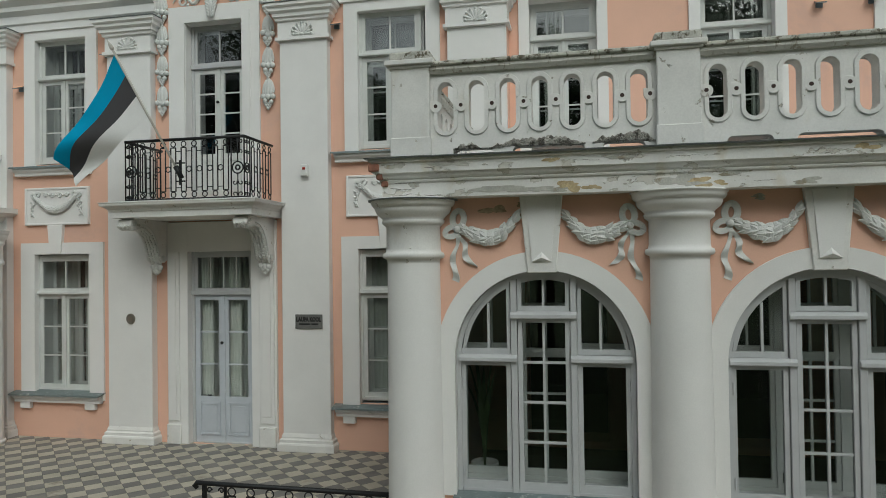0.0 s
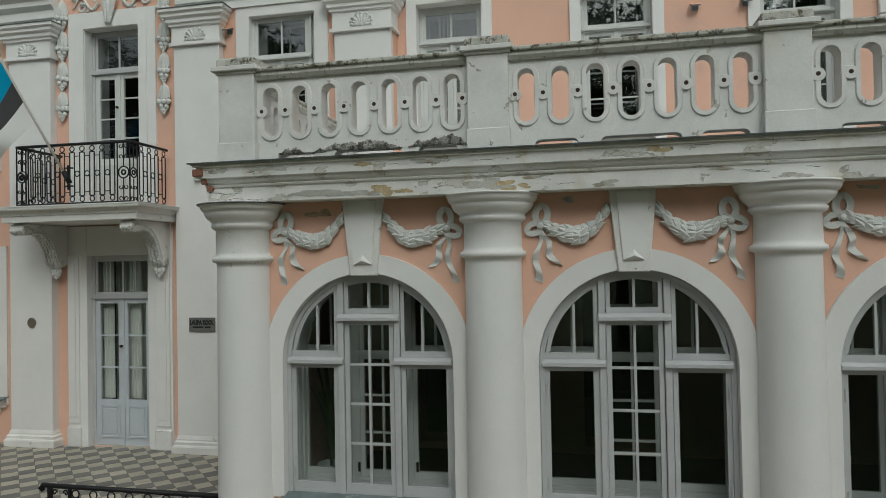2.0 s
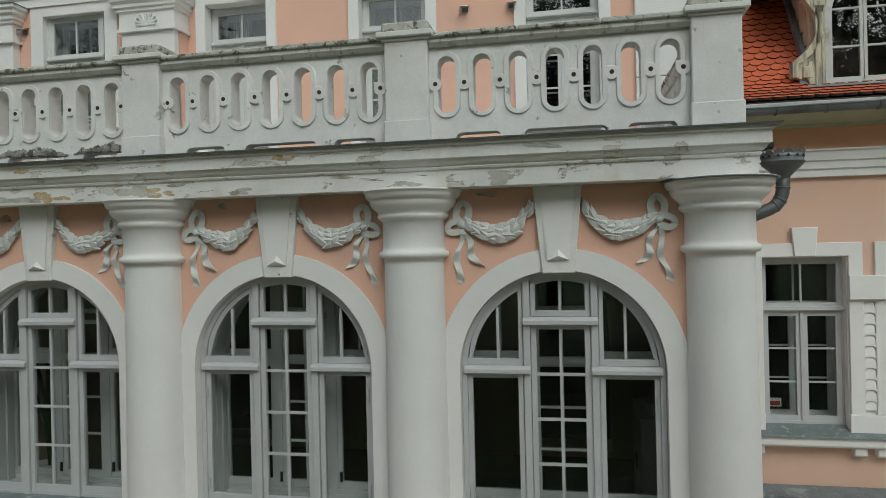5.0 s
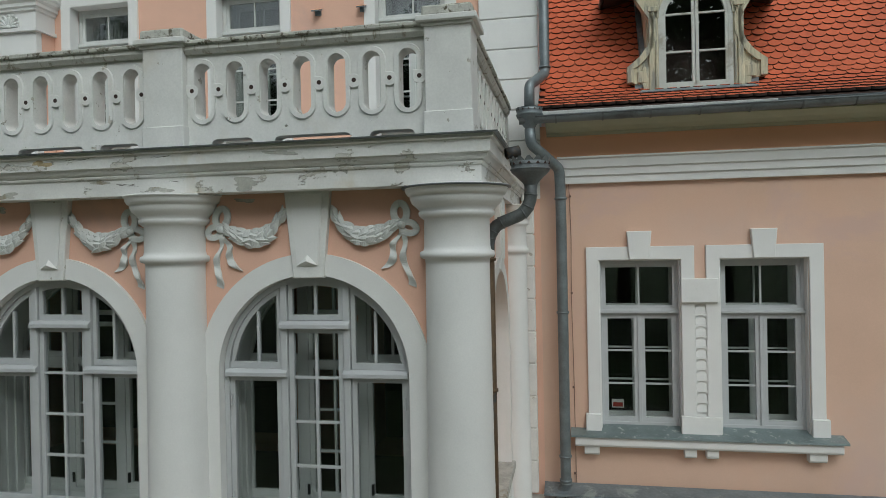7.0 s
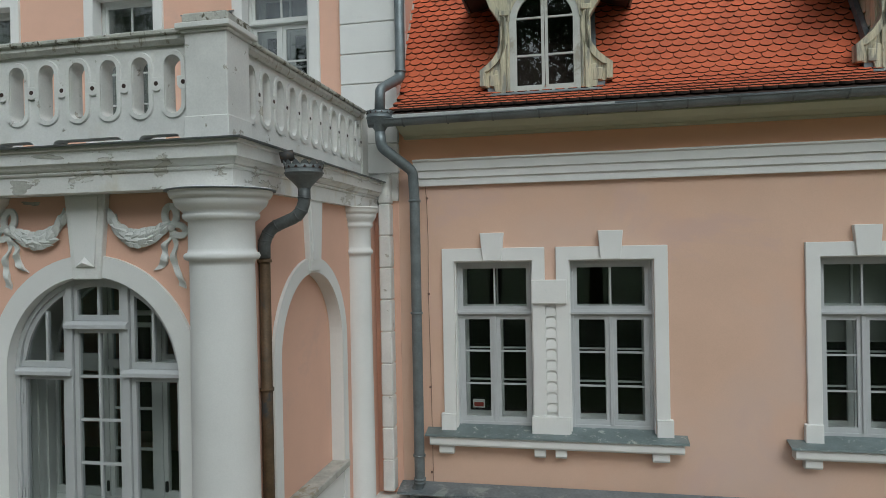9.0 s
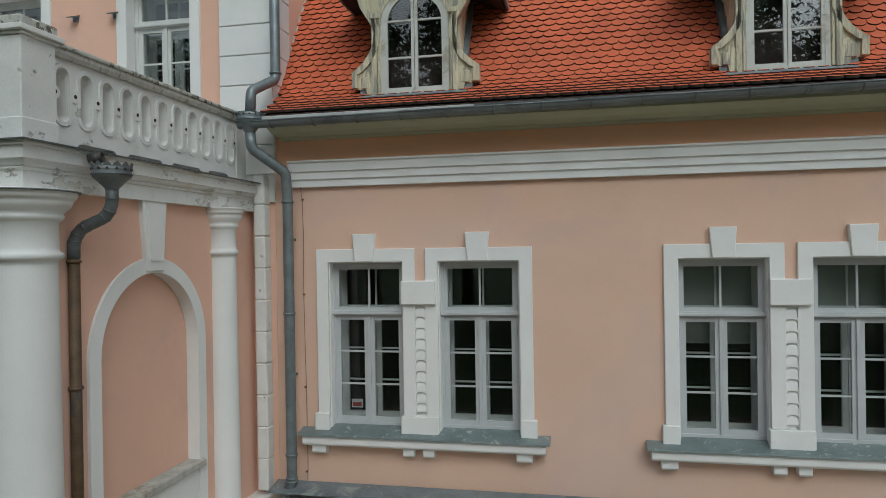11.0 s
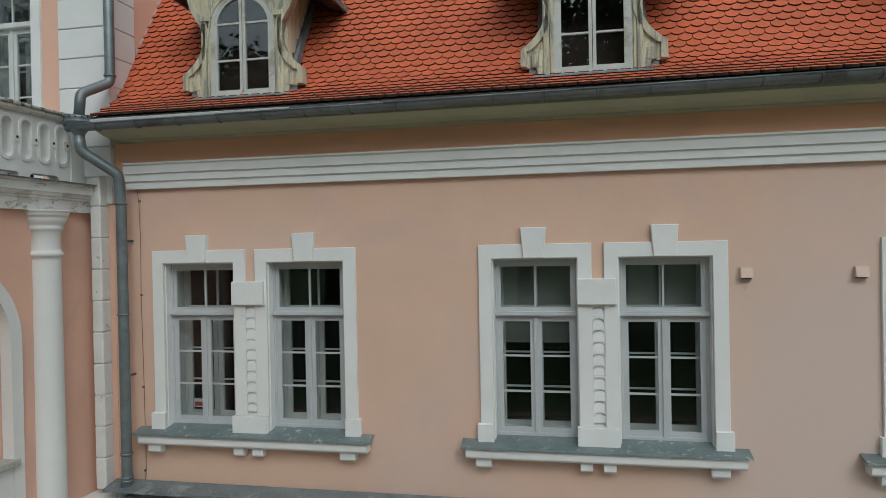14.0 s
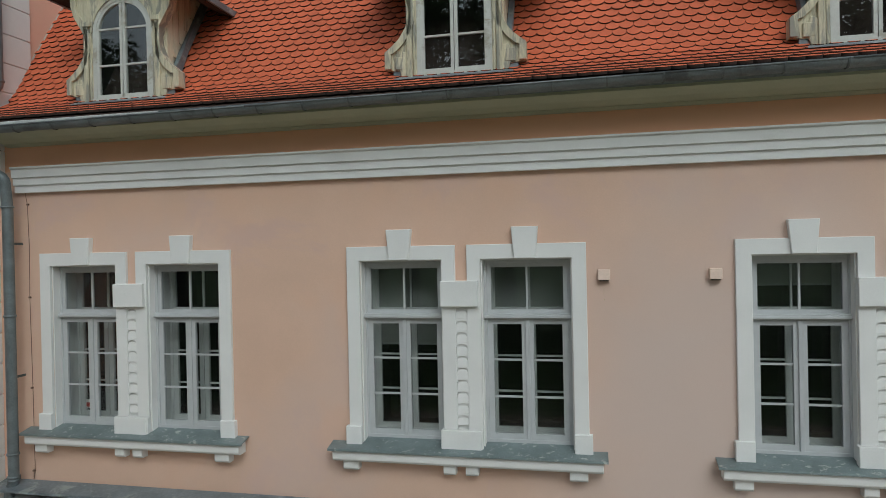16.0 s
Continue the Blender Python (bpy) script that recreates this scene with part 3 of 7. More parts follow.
def fluted_mullion(x):
    """The pilaster strip between two paired windows, with a row of small scales."""
    root = tagged(empty("window_pier"), "white plaster strip with stacked scale ornament between two windows", "trim", "wing window strips", "structure")
    root.matrix_basis = pose(x, 0, 0)
    a, b = 1.105, 1.55
    part("cap_block", Shape().box(a, b - 0.025, -0.045, 0.045, 2.1, 2.385), WHITE, root, bevel=0.005)
    part("base_block", Shape().box(a - 0.02, b - 0.015, -0.045, 0.045, 0.5, 0.735), WHITE, root, bevel=0.005)
    c0, c1 = 1.265, 1.393
    s = Shape().box(a + 0.012, c0, 0.004, 0.045, 0.735, 2.1).box(c1, b - 0.035, 0.004, 0.045, 0.735, 2.1).box(c0, c1, 0.038, 0.045, 0.735, 2.1)
    part("strip", s, WHITE, root)
    mid, r, step = (c0 + c1) / 2, (c1 - c0) / 2 - 0.004, 0.131
    for k in range(10):
        zb, zt = 0.735 + 0.055 + step * k, 0.735 + 0.055 + step * (k + 1)
        top = [(mid + r * math.cos(math.pi * q / 10), zt - 0.05 + 0.026 * math.sin(math.pi * q / 10)) for q in range(11)]
        front = 0.009
        g = Shape()
        n = len(top)
        v = [(px, 0.037, pz) for px, pz in top] + [(px, 0.017, pz - 0.028) for px, pz in top] + [(mid - r, front, zb - 0.004), (mid + r, front, zb - 0.004)]
        g.add(v, [(q, q + 1, n + q + 1, n + q) for q in range(n - 1)] + [tuple(range(n, 2 * n + 2))])
        edge = [(c1, zt - 0.05)] + top + [(c0, zt - 0.05), (c0, zt - 0.005), (c1, zt - 0.005)]
        g.prism(edge, "y", front, 0.038)
        part("scale", g, WHITE, root)
    part("strip_top", Shape().box(c0, c1, 0.02, 0.044, 0.785 + step * 10, 2.1), WHITE, root)
    return root


base = casement_window(0.985, 2.06, 1.42, 3, label="grey white wooden double casement window with top light")
base["group"] = "wing windows"
placed(base, 1.55, 0.15, WZ0)
sur0, sur1, sill0, pier0 = wing_surround(0.0, 0.96), wing_surround(1.40, 0.985), wing_sill(0.0), fluted_mullion(0.0)
for p in PAIRS:
    copy_thing(base, pose(p + 0.14, 0.15, WZ0))
    if p:
        copy_thing(base, pose(p + 1.55, 0.15, WZ0))
        copy_thing(sur0, pose(p, 0, 0))
        copy_thing(sur1, pose(p + 1.40, 0, 0))
        copy_thing(sill0, pose(p, 0, 0))
        copy_thing(pier0, pose(p, 0, 0))

# blinds and curtains behind the wing's glass
def blind(x0, x1, z0, z1, y):
    b = tagged(empty("roller_blind", x0, y, z1), "grey green fabric roller blind half lowered", "blind")
    part("cloth", Shape().box(0, x1 - x0, 0, 0.004, z0 - z1, 0), BLIND, b)
    part("bottom_bar", Shape().box(0, x1 - x0, -0.008, 0.012, z0 - z1 - 0.025, z0 - z1), FRAME_IN, b)


blind(4.30, 5.28, 1.62, 2.6, 0.53)
blind(5.70, 6.72, 2.0, 2.6, 0.53)
blind(8.48, 9.45, 2.3, 2.6, 0.53)


def drape(x0, x1, z0, z1, y, folds=6, label="pale folded curtain hanging at the window"):
    n = folds * 8
    pts = [(x0 + (x1 - x0) * i / n, y + 0.03 * math.sin(2 * math.pi * folds * i / n) + 0.008 * math.sin(i * 1.7)) for i in range(n + 1)]
    v = [(px, py, z0) for px, py in pts] + [(px, py, z1) for px, py in pts]
    v += [(px, py + 0.006, z0) for px, py in pts] + [(px, py + 0.006, z1) for px, py in pts]
    m = n + 1
    f = [(i, i + 1, m + i + 1, m + i) for i in range(n)] + [(2 * m + i, 3 * m + i, 3 * m + i + 1, 2 * m + i + 1) for i in range(n)]
    s = Shape().add(v, f, True)
    return tagged(part("curtain", s, CURTAIN), label, "curtain")


card = tagged(empty("card"), "small red and white printed card behind the window", "card")
part("sheet", Shape().box(0.30, 0.45, 0.40, 0.404, 0.72, 0.83), PLASTIC, card)
part("picture", Shape().box(0.315, 0.435, 0.396, 0.3995, 0.735, 0.79), REDP, card)

# ---- wing roof ----
ROOF = [(-0.42, 4.44), (-0.20, 4.552), (-0.03, 4.652), (0.09, 4.745), (0.19, 4.85), (0.29, 4.99), (0.50, 5.36), (1.15, 6.40), (1.9, 7.5)]
# The near-black front edge is shown as the shadow line below the tiles.
deck = Shape().prism([(y, z - 0.03) for y, z in ROOF] + [(1.9, 7.2), (0.1, 4.42), (-0.43, 4.402)], "x", -0.48, 12.6)
setting("roof_wing", deck, BOARD_AND_SHADE, "boarding under the mansard's clay tiles, its dark edge drawing the eaves shadow", "roof")


def roof_at(d):
    """Point and slope of the roof at d metres up from the eaves."""
    for (y0, z0), (y1, z1) in zip(ROOF, ROOF[1:]):
        run = math.hypot(y1 - y0, z1 - z0)
        if d <= run or (y1, z1) == ROOF[-1]:
            return y0 + (y1 - y0) * d / run, z0 + (z1 - z0) * d / run, math.atan2(z1 - z0, y1 - y0)
        d -= run


verge = Shape()
for (y0, z0), (y1, z1) in zip(ROOF[4:], ROOF[5:]):
    verge.prism([(y0 - 0.02, z0), (y1 - 0.02, z1), (y1 + 0.03, z1 + 0.085), (y0 + 0.03, z0 + 0.085)], "x", -0.565, -0.535)
setting("trim_verge_mortar", verge, BAREPLASTER, "rough grey mortar fillet where the tiles meet the wall", "trim")


# ---- main house: wall, pilasters ----
ML, MR = -0.20, 0.03     # wall faces of the two halves
lw = [(-15.05, -14.05), (-9.64, -8.55)]
holes = [(-12.35, -11.29, 0.0, 2.92), (-12.36, -11.42, 3.7, 6.38)]
for a, b in lw:
    holes += [(a, b, 0.68, 2.9), (a + 0.02, b - 0.05, 4.33, 6.33)]
left_holes = list(holes)
setting("wall_main_left", holed(Shape(), "y", ML, ML + 0.5, -18.0, -7.45, -0.05, 9.0, holes), PORCHPINK, "salmon pink rendered facade of the main house", "wall")
UW = [-6.70, -4.42, -2.17]
holes = [(c - 0.47, c + 0.47, 3.75, 6.36) for c in UW] + [(c - 0.55, c + 0.55, 0.2, 2.6) for c in (-6.7, -4.4, -2.2)]
setting("wall_main_right", holed(Shape(), "y", MR, MR + 0.5, -7.45, -0.55, -0.3, 9.0, holes), PORCHPINK, "salmon pink rendered upper facade behind the porch", "wall")
for face, cut in ((ML, left_holes), (MR, holes[:3])):
    for a, b, z0, z1 in cut:
        q = Shape().box(a - 0.003, a + 0.012, face + 0.15, face + 0.503, z0, z1).box(b - 0.012, b + 0.003, face + 0.15, face + 0.503, z0, z1)
        q.box(a + 0.012, b - 0.012, face + 0.15, face + 0.503, z1 - 0.012, z1 + 0.003)
        tagged(part("trim_window_lining", q, FRAME_IN), "white painted wooden lining of a deep opening", "trim", kind="structure")
setting("wall_main_side", Shape().box(-0.95, -0.56, 0.42, 9, -0.3, 9.0), PORCHPINK, "pink rendered side wall above the wing roof", "wall")
setting("wall_main_back", Shape().box(-18, -0.95, 4.4, 4.6, -0.3, 9.0).box(-18.3, -18, ML, 4.6, -0.3, 9.0).box(-13.4, -13.3, 0.35, 4.4, -0.3, 9).box(-10.5, -10.4, 0.35, 4.4, -0.3, 9).box(-7.9, -7.8, 0.55, 4.4, -0.3, 9), INNER, "plastered inner walls of the house, near black for shade", "wall")
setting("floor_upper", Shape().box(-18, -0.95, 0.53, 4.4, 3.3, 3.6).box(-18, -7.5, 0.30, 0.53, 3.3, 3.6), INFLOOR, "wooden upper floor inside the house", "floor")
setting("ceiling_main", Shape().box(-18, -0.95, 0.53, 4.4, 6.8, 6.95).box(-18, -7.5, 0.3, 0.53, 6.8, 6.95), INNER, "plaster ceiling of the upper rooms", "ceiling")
setting("floor_main", Shape().box(-18, -0.95, 0.53, 4.4, -0.3, -0.02), INFLOOR, "wooden ground floor inside the house, darkened for room shade", "floor")
setting("roof_main", Shape().box(-18.4, -0.3, -0.6, 9, 9.0, 9.3), METAL, "flat cover over the main house", "roof")


def capital(root, a, b, y, z0=5.95):
    """Moulded pilaster capital with a small leaf relief."""
    prof = [(0.0, z0), (0.05, z0), (0.05, z0 + 0.045), (0.02, z0 + 0.05), (0.02, z0 + 0.27), (0.05, z0 + 0.285), (0.05, z0 + 0.32), (0.08, z0 + 0.335), (0.08, z0 + 0.38), (0.12, z0 + 0.41), (0.12, z0 + 0.45), (0.155, z0 + 0.475), (0.155, z0 + 0.52)]
    s = Shape()
    v, f = [], []
    for o, z in prof:
        v += [(a - o, 0.2, z), (a - o, y - o, z), (b + o, y - o, z), (b + o, 0.2, z)]
    for k in range(len(prof) - 1):
        f += [(k * 4 + i, k * 4 + i + 1, k * 4 + i + 5, k * 4 + i + 4) for i in range(3)]
    e = (len(prof) - 1) * 4
    f += [(0, 1, 2, 3), (e, e + 1, e + 2, e + 3)]
    s.add(v, f)
    part("capital", s, WHITE, root)
    part("flashing", Shape().box(a - 0.168, b + 0.168, y - 0.168, 0.18, z0 + 0.521, z0 + 0.53), GUTTERM, root, "thin dark sheet metal edge")
    r = Shape()
    c = (a + b) / 2
    for k in range(9):
        t = radians(4 + 172 * k / 8)
        far = 0.105 + 0.055 * math.sin(t)
        r.blob((c + far * 0.55 * 1.25 * math.cos(t), y - 0.028, z0 + 0.075 + far * 0.55 * math.sin(t)), 0.021, 0.02, far * 0.56, Matrix.Rotation(math.pi / 2 - t, 3, "Y"))
        r.blob((c + far * 1.3 * math.cos(t), y - 0.034, z0 + 0.075 + far * 1.02 * math.sin(t)), 0.024, 0.018, 0.02)
    for sg in (-1, 1):
        r.tube([(c + sg * (0.10 + 0.09 * i / 8), y - 0.026, z0 + 0.068 + 0.02 * math.sin(i * 0.8)) for i in range(9)], [0.018 - 0.0013 * i for i in range(9)], 6)
    r.blob((c, y - 0.034, z0 + 0.075), 0.04, 0.026, 0.028)
    part("leaf_relief", r, STUCCO, root)


def pilaster(a, b, y, base=True):
    root = tagged(empty("pilaster"), "tall white plaster pilaster with moulded base and capital", "pilaster", "facade pilasters")
    part("shaft", Shape().box(a, b, y, ML + 0.01, 0.24, 5.96), WHITE, root, bevel=0.006)
    prof = [(0.07, 0.0), (0.07, 0.09), (0.06, 0.11), (0.045, 0.12), (0.045, 0.16), (0.02, 0.18), (0.02, 0.2), (0.0, 0.25)]
    s = Shape()
    v, f = [], []
    for o, z in prof:
        v += [(a - o, ML + 0.01, z), (a - o, y - o, z), (b + o, y - o, z), (b + o, ML + 0.01, z)]
    for k in range(len(prof) - 1):
        f += [(k * 4 + i, k * 4 + i + 1, k * 4 + i + 5, k * 4 + i + 4) for i in range(3)]
    f += [(0, 1, 2, 3)]
    part("base", s.add(v, f), WORN, root)
    capital(root, a, b, y)
    return root


for a, b in ((-16.2, -15.47), (-13.64, -12.89), (-10.77, -10.04)):
    pilaster(a, b, -0.33)
r = tagged(empty("pilaster"), "white plaster pilaster with moulded capital above the porch", "pilaster", "facade pilasters")
part("shaft", Shape().box(-8.28, -7.46, -0.30, ML + 0.01, 3.6, 5.96), WHITE, r, bevel=0.006)
capital(r, -8.28, -7.46, -0.30)

ent = Shape()
prof = [(ML + 0.02, 6.47), (-0.26, 6.47), (-0.26, 6.58), (-0.29, 6.6), (-0.29, 6.72), (-0.36, 6.78), (-0.36, 6.85), (-0.45, 6.92), (-0.45, 7.0), (ML + 0.02, 7.05)]
setting("trim_entablature", ent.prism(prof, "x", -18, -12.84).prism(prof, "x", -10.77, -7.45), WHITE, "white moulded cornice over the upper windows", "trim")

# ---- quoins at the right end of the main house ----
quo = tagged(empty("quoins"), "white rusticated corner blocks of the main house", "quoin", kind="structure")
z = -0.24
while z < 8.8:
    h = 0.40 if z < 3.2 else 0.385
    s = Shape().box(-1.27, -0.53, MR - 0.06, 0.50, z + 0.006, z + h - 0.006) if z > 3.4 else Shape().box(-0.775, -0.625, -0.13, 0.04, z + 0.003, z + h - 0.003)
    part("quoin_block", s, WHITE if z > 3.4 else WORN, quo, bevel=0.008 if z > 3.4 else 0.014)
    z += h
setting("trim_quoin_core", Shape().box(-1.25, -0.545, MR - 0.03, 0.47, 3.4, 9.0).box(-0.75, -0.645, -0.115, 0.039, -0.24, 3.4), WORN, "plaster behind the joints of the corner blocks", "trim")


# ---- porch ----
COLX = [-8.02, -5.695, -3.355, -1.02]
COLY = -3.44
PF, PS, PL = -3.42, -0.87, -8.15     # front wall face, right side face, left side face
ARCH = [-6.855, -4.53, -2.205]
RA, ZS, ZSILL = 0.80, 1.83, 0.60
CT = 3.28                            # underside of the entablature


def arch_wall(s, u0, u1, z0, z1, c, r, zs, zb, axis, a, b):
    """A wall panel from u0 to u1 with an arched opening round c, down to zb."""
    top = arc(c, zs, r, 90, 180, 16)
    s.prism([(u0, z0), (u0, z1), (c, z1)] + top + [(c - r, zb), (c, zb), (c, z0)], axis, a, b)
    top = arc(c, zs, r, 90, 0, 16)
    s.prism([(u1, z0), (u1, z1), (c, z1)] + top + [(c + r, zb), (c, zb), (c, z0)], axis, a, b)


edges = [PL, COLX[1], COLX[2], PS]
for i, c in enumerate(ARCH):
    front = Shape()
    arch_wall(front, edges[i], edges[i + 1], -0.3, CT + 0.02, c, RA, ZS, ZSILL, "y", PF, PF + 0.32)
    setting("wall_porch_front", front, PORCHPINK, "salmon pink porch front round an arched opening", "wall")
side = Shape()
NC = -2.06
arch_wall(side, PF + 0.32, MR - 0.002, -0.3, CT + 0.02, NC, 0.76, ZS, 0.50, "x", PS - 0.12, PS)
side.box(PS - 0.32, PS - 0.12, PF + 0.32, MR - 0.002, -0.3, CT + 0.02)
setting("wall_porch_side", side, PORCHPINK, "salmon pink porch side wall with a blind arched niche", "wall")
setting("wall_porch_left", Shape().box(PL, PL + 0.3, PF + 0.32, ML, -0.3, CT + 0.02), PINK, "pink porch wall facing the terrace", "wall")
setting("floor_porch", Shape().box(PL + 0.3, PS - 0.32, PF + 0.32, MR, -0.1, 0.1), INFLOOR, "brown wooden porch floor, darkened for room shade", "floor")
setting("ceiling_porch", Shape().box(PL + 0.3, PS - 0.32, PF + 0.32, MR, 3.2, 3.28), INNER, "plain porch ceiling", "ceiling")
setting("porch_roof", Shape().box(COLX[0] - 0.15, COLX[3] + 0.15, -3.55, MR, CT + 0.1, 3.63), PALEZINC, "grey sheet metal deck of the porch balcony", "roof")


def surround(c, face, key_top, axis, zb, parent_label):
    """Plaster band round an arch with its keystone; axis y: front, x: side."""
    root = tagged(empty("arch_surround"), parent_label, "trim", "arch surrounds", "structure")
    ro, ri = 0.965, RA if axis == "y" else 0.76
    ro = ro if axis == "y" else 0.90
    d = -1 if axis == "y" else 1
    s = Shape()
    for a0, a1, sg in ((90, 180, -1), (90, 0, 1)):
        s.prism(arc(c, ZS, ri - 0.006, a0, a1, 18) + [(c + sg * (ri - 0.006), zb), (c + sg * ro, zb)] + arc(c, ZS, ro, a1, a0, 18), axis, face + d * 0.03, face - d * 0.115)
    part("band", s, WHITE, root)
    k = Shape().prism([(c - 0.125, 2.6), (c + 0.125, 2.6), (c + 0.19, CT + 0.01), (c - 0.19, CT + 0.01)], axis, face + d * 0.055, face - d * 0.01)
    key = part("keystone", k, WHITE if axis == "x" else WORN, root, bevel=0.006)
    t = Shape()
    q = [(c - 0.085, 2.70), (c + 0.085, 2.70), (c + 0.13, CT - 0.02), (c - 0.13, CT - 0.02)]
    t.prism(q, axis, face + d * 0.068, face + d * 0.05)
    put = (lambda u, e, z: (u, e, z)) if axis == "y" else (lambda u, e, z: (e, u, z))
    e0, e1 = face + d * 0.068, face + d * 0.100
    if axis == "y":
        t.add([put(c - 0.085, e0, 2.70), put(c + 0.085, e0, 2.70), put(c, e0, 2.785), put(c, e1, 2.735)], [(0, 1, 3), (1, 2, 3), (2, 0, 3), (0, 2, 1)])
    part("raised_panel", t, WHITE, key)
    return root


for c in ARCH:
    surround(c, PF, CT, "y", ZSILL, "white plaster band and keystone round an arched opening")
surround(NC, PS, CT, "x", -0.2, "white plaster band and keystone round a blind niche")
ns = tagged(empty("niche_sill"), "weathered stone ledge at the foot of the niche", "ledge", kind="structure")
part("ledge", Shape().box(PS - 0.12, PS + 0.07, NC - 0.78, NC + 0.82, 0.44, 0.518), BAREPLASTER, ns, bevel=0.01)
part("apron", Shape().box(PS - 0.12, PS + 0.015, NC - 0.74, NC + 0.76, -0.2, 0.44), WHITE, ns, bevel=0.01)

# columns
CAPITAL = [(0.242, 2.70), (0.246, 2.735), (0.275, 2.745), (0.285, 2.765), (0.28, 2.79), (0.256, 2.80), (0.25, 2.83), (0.248, 3.03), (0.268, 3.045), (0.285, 3.06), (0.29, 3.085), (0.278, 3.095), (0.30, 3.12), (0.335, 3.15), (0.352, 3.185), (0.352, 3.205), (0.368, 3.21), (0.385, 3.235), (0.388, 3.262), (0.40, 3.266), (0.40, 3.28), (0.0, 3.28)]


def column(x, y, scale=1.0, worn=False, foot=0.0):
    root = tagged(empty("column"), "round white plastered porch column with moulded capital", "column", "porch columns")
    q = lambda prof: [(r * scale, z) for r, z in prof]
    part("shaft", Shape().lathe(q([(0.262, 0.06 + foot), (0.258, 0.5), (0.252, 1.2), (0.246, 2.0), (0.242, 2.70)]), x, y, 48), WHITE, root)
    part("capital", Shape().lathe(q(CAPITAL), x, y, 48), WORN if worn else WHITE, root)
    part("base", Shape().lathe(q([(r_, z_ + foot) for r_, z_ in ((0.0, -0.22), (0.36, -0.22), (0.36, -0.12), (0.34, -0.11), (0.345, -0.07), (0.33, -0.03), (0.29, -0.02), (0.29, 0.0), (0.31, 0.02), (0.30, 0.05), (0.268, 0.06))]), x, y, 48), WHITE, root)
    return root


for i, x in enumerate(COLX):
    col = column(x, COLY, worn=i == 0)
    if i in (0, 3):
        part("flashing", Shape().lathe([(0.385, 3.262), (0.414, 3.264), (0.414, 3.274), (0.385, 3.277)], x, COLY, 48), GUTTERM, col, "thin dark sheet metal rim")
column(PS + 0.03, -0.80, 0.68, foot=-0.30)

# entablature as a moulded band round three sides
CORN = [(0.0, CT), (0.225, CT), (0.225, CT + 0.135), (0.238, CT + 0.138), (0.246, CT + 0.152), (0.238, CT + 0.166), (0.252, CT + 0.17), (0.268, CT + 0.186), (0.28, CT + 0.212), (0.30, CT + 0.218), (0.30, CT + 0.31), (0.325, CT + 0.318), (0.325, CT + 0.345), (0.0, CT + 0.36)]


def round_three(s, prof, xl, xr, yf, yb):
    """Sweeps (outward, z) along left side, front and right side."""
    v, f = [], []
    m = len(prof)
    for o, z in prof:
        v += [(xl - o, yb, z), (xl - o, yf - o, z), (xr + o, yf - o, z), (xr + o, yb, z)]
    for k in range(m):
        k2 = (k + 1) % m
        f += [(k * 4 + i, k * 4 + i + 1, k2 * 4 + i + 1, k2 * 4 + i) for i in range(3)]
    f += [tuple(k * 4 for k in range(m)), tuple(k * 4 + 3 for k in range(m))[::-1]]
    return s.add(v, f)


XL, XR = COLX[0], COLX[3]
setting("trim_porch_entablature", round_three(Shape(), CORN, XL, XR, COLY, 0.0), PEEL, "peeling white moulded entablature of the porch", "entablature")
lip = [(0.30, CT + 0.342), (0.355, CT + 0.34), (0.36, CT + 0.352), (0.0, CT + 0.40), (0.0, CT + 0.385)]
setting("trim_porch_flashing", round_three(Shape(), lip, XL, XR, COLY, 0.0), GUTTERM, "dark sheet metal edge on the porch cornice", "flashing")
for a, b, z0, z1 in ((-8.348, -8.25, 3.515, 3.58), (-8.285, -8.23, 3.445, 3.50), (-8.25, -8.19, 3.385, 3.435)):
    tagged(part("exposed_brick", Shape().box(a, b, COLY - 0.328 + (3.585 - z1) * 0.5, COLY - 0.2, z0, z1), BRICK, bevel=0.008), "red brick bared by fallen plaster at the cornice corner", "brick")

# ---- balustrade ----
ZB, ZP, ZR = 3.66, 4.40, 4.50
SLOT_W, SLOT_Z0, SLOT_Z1 = 0.070, 3.878, 4.322


def stadium(c, w, z0, z1, n=10):
    return arc(c, z1 - w, w, 0, 180, n) + arc(c, z0 + w, w, 180, 360, n)


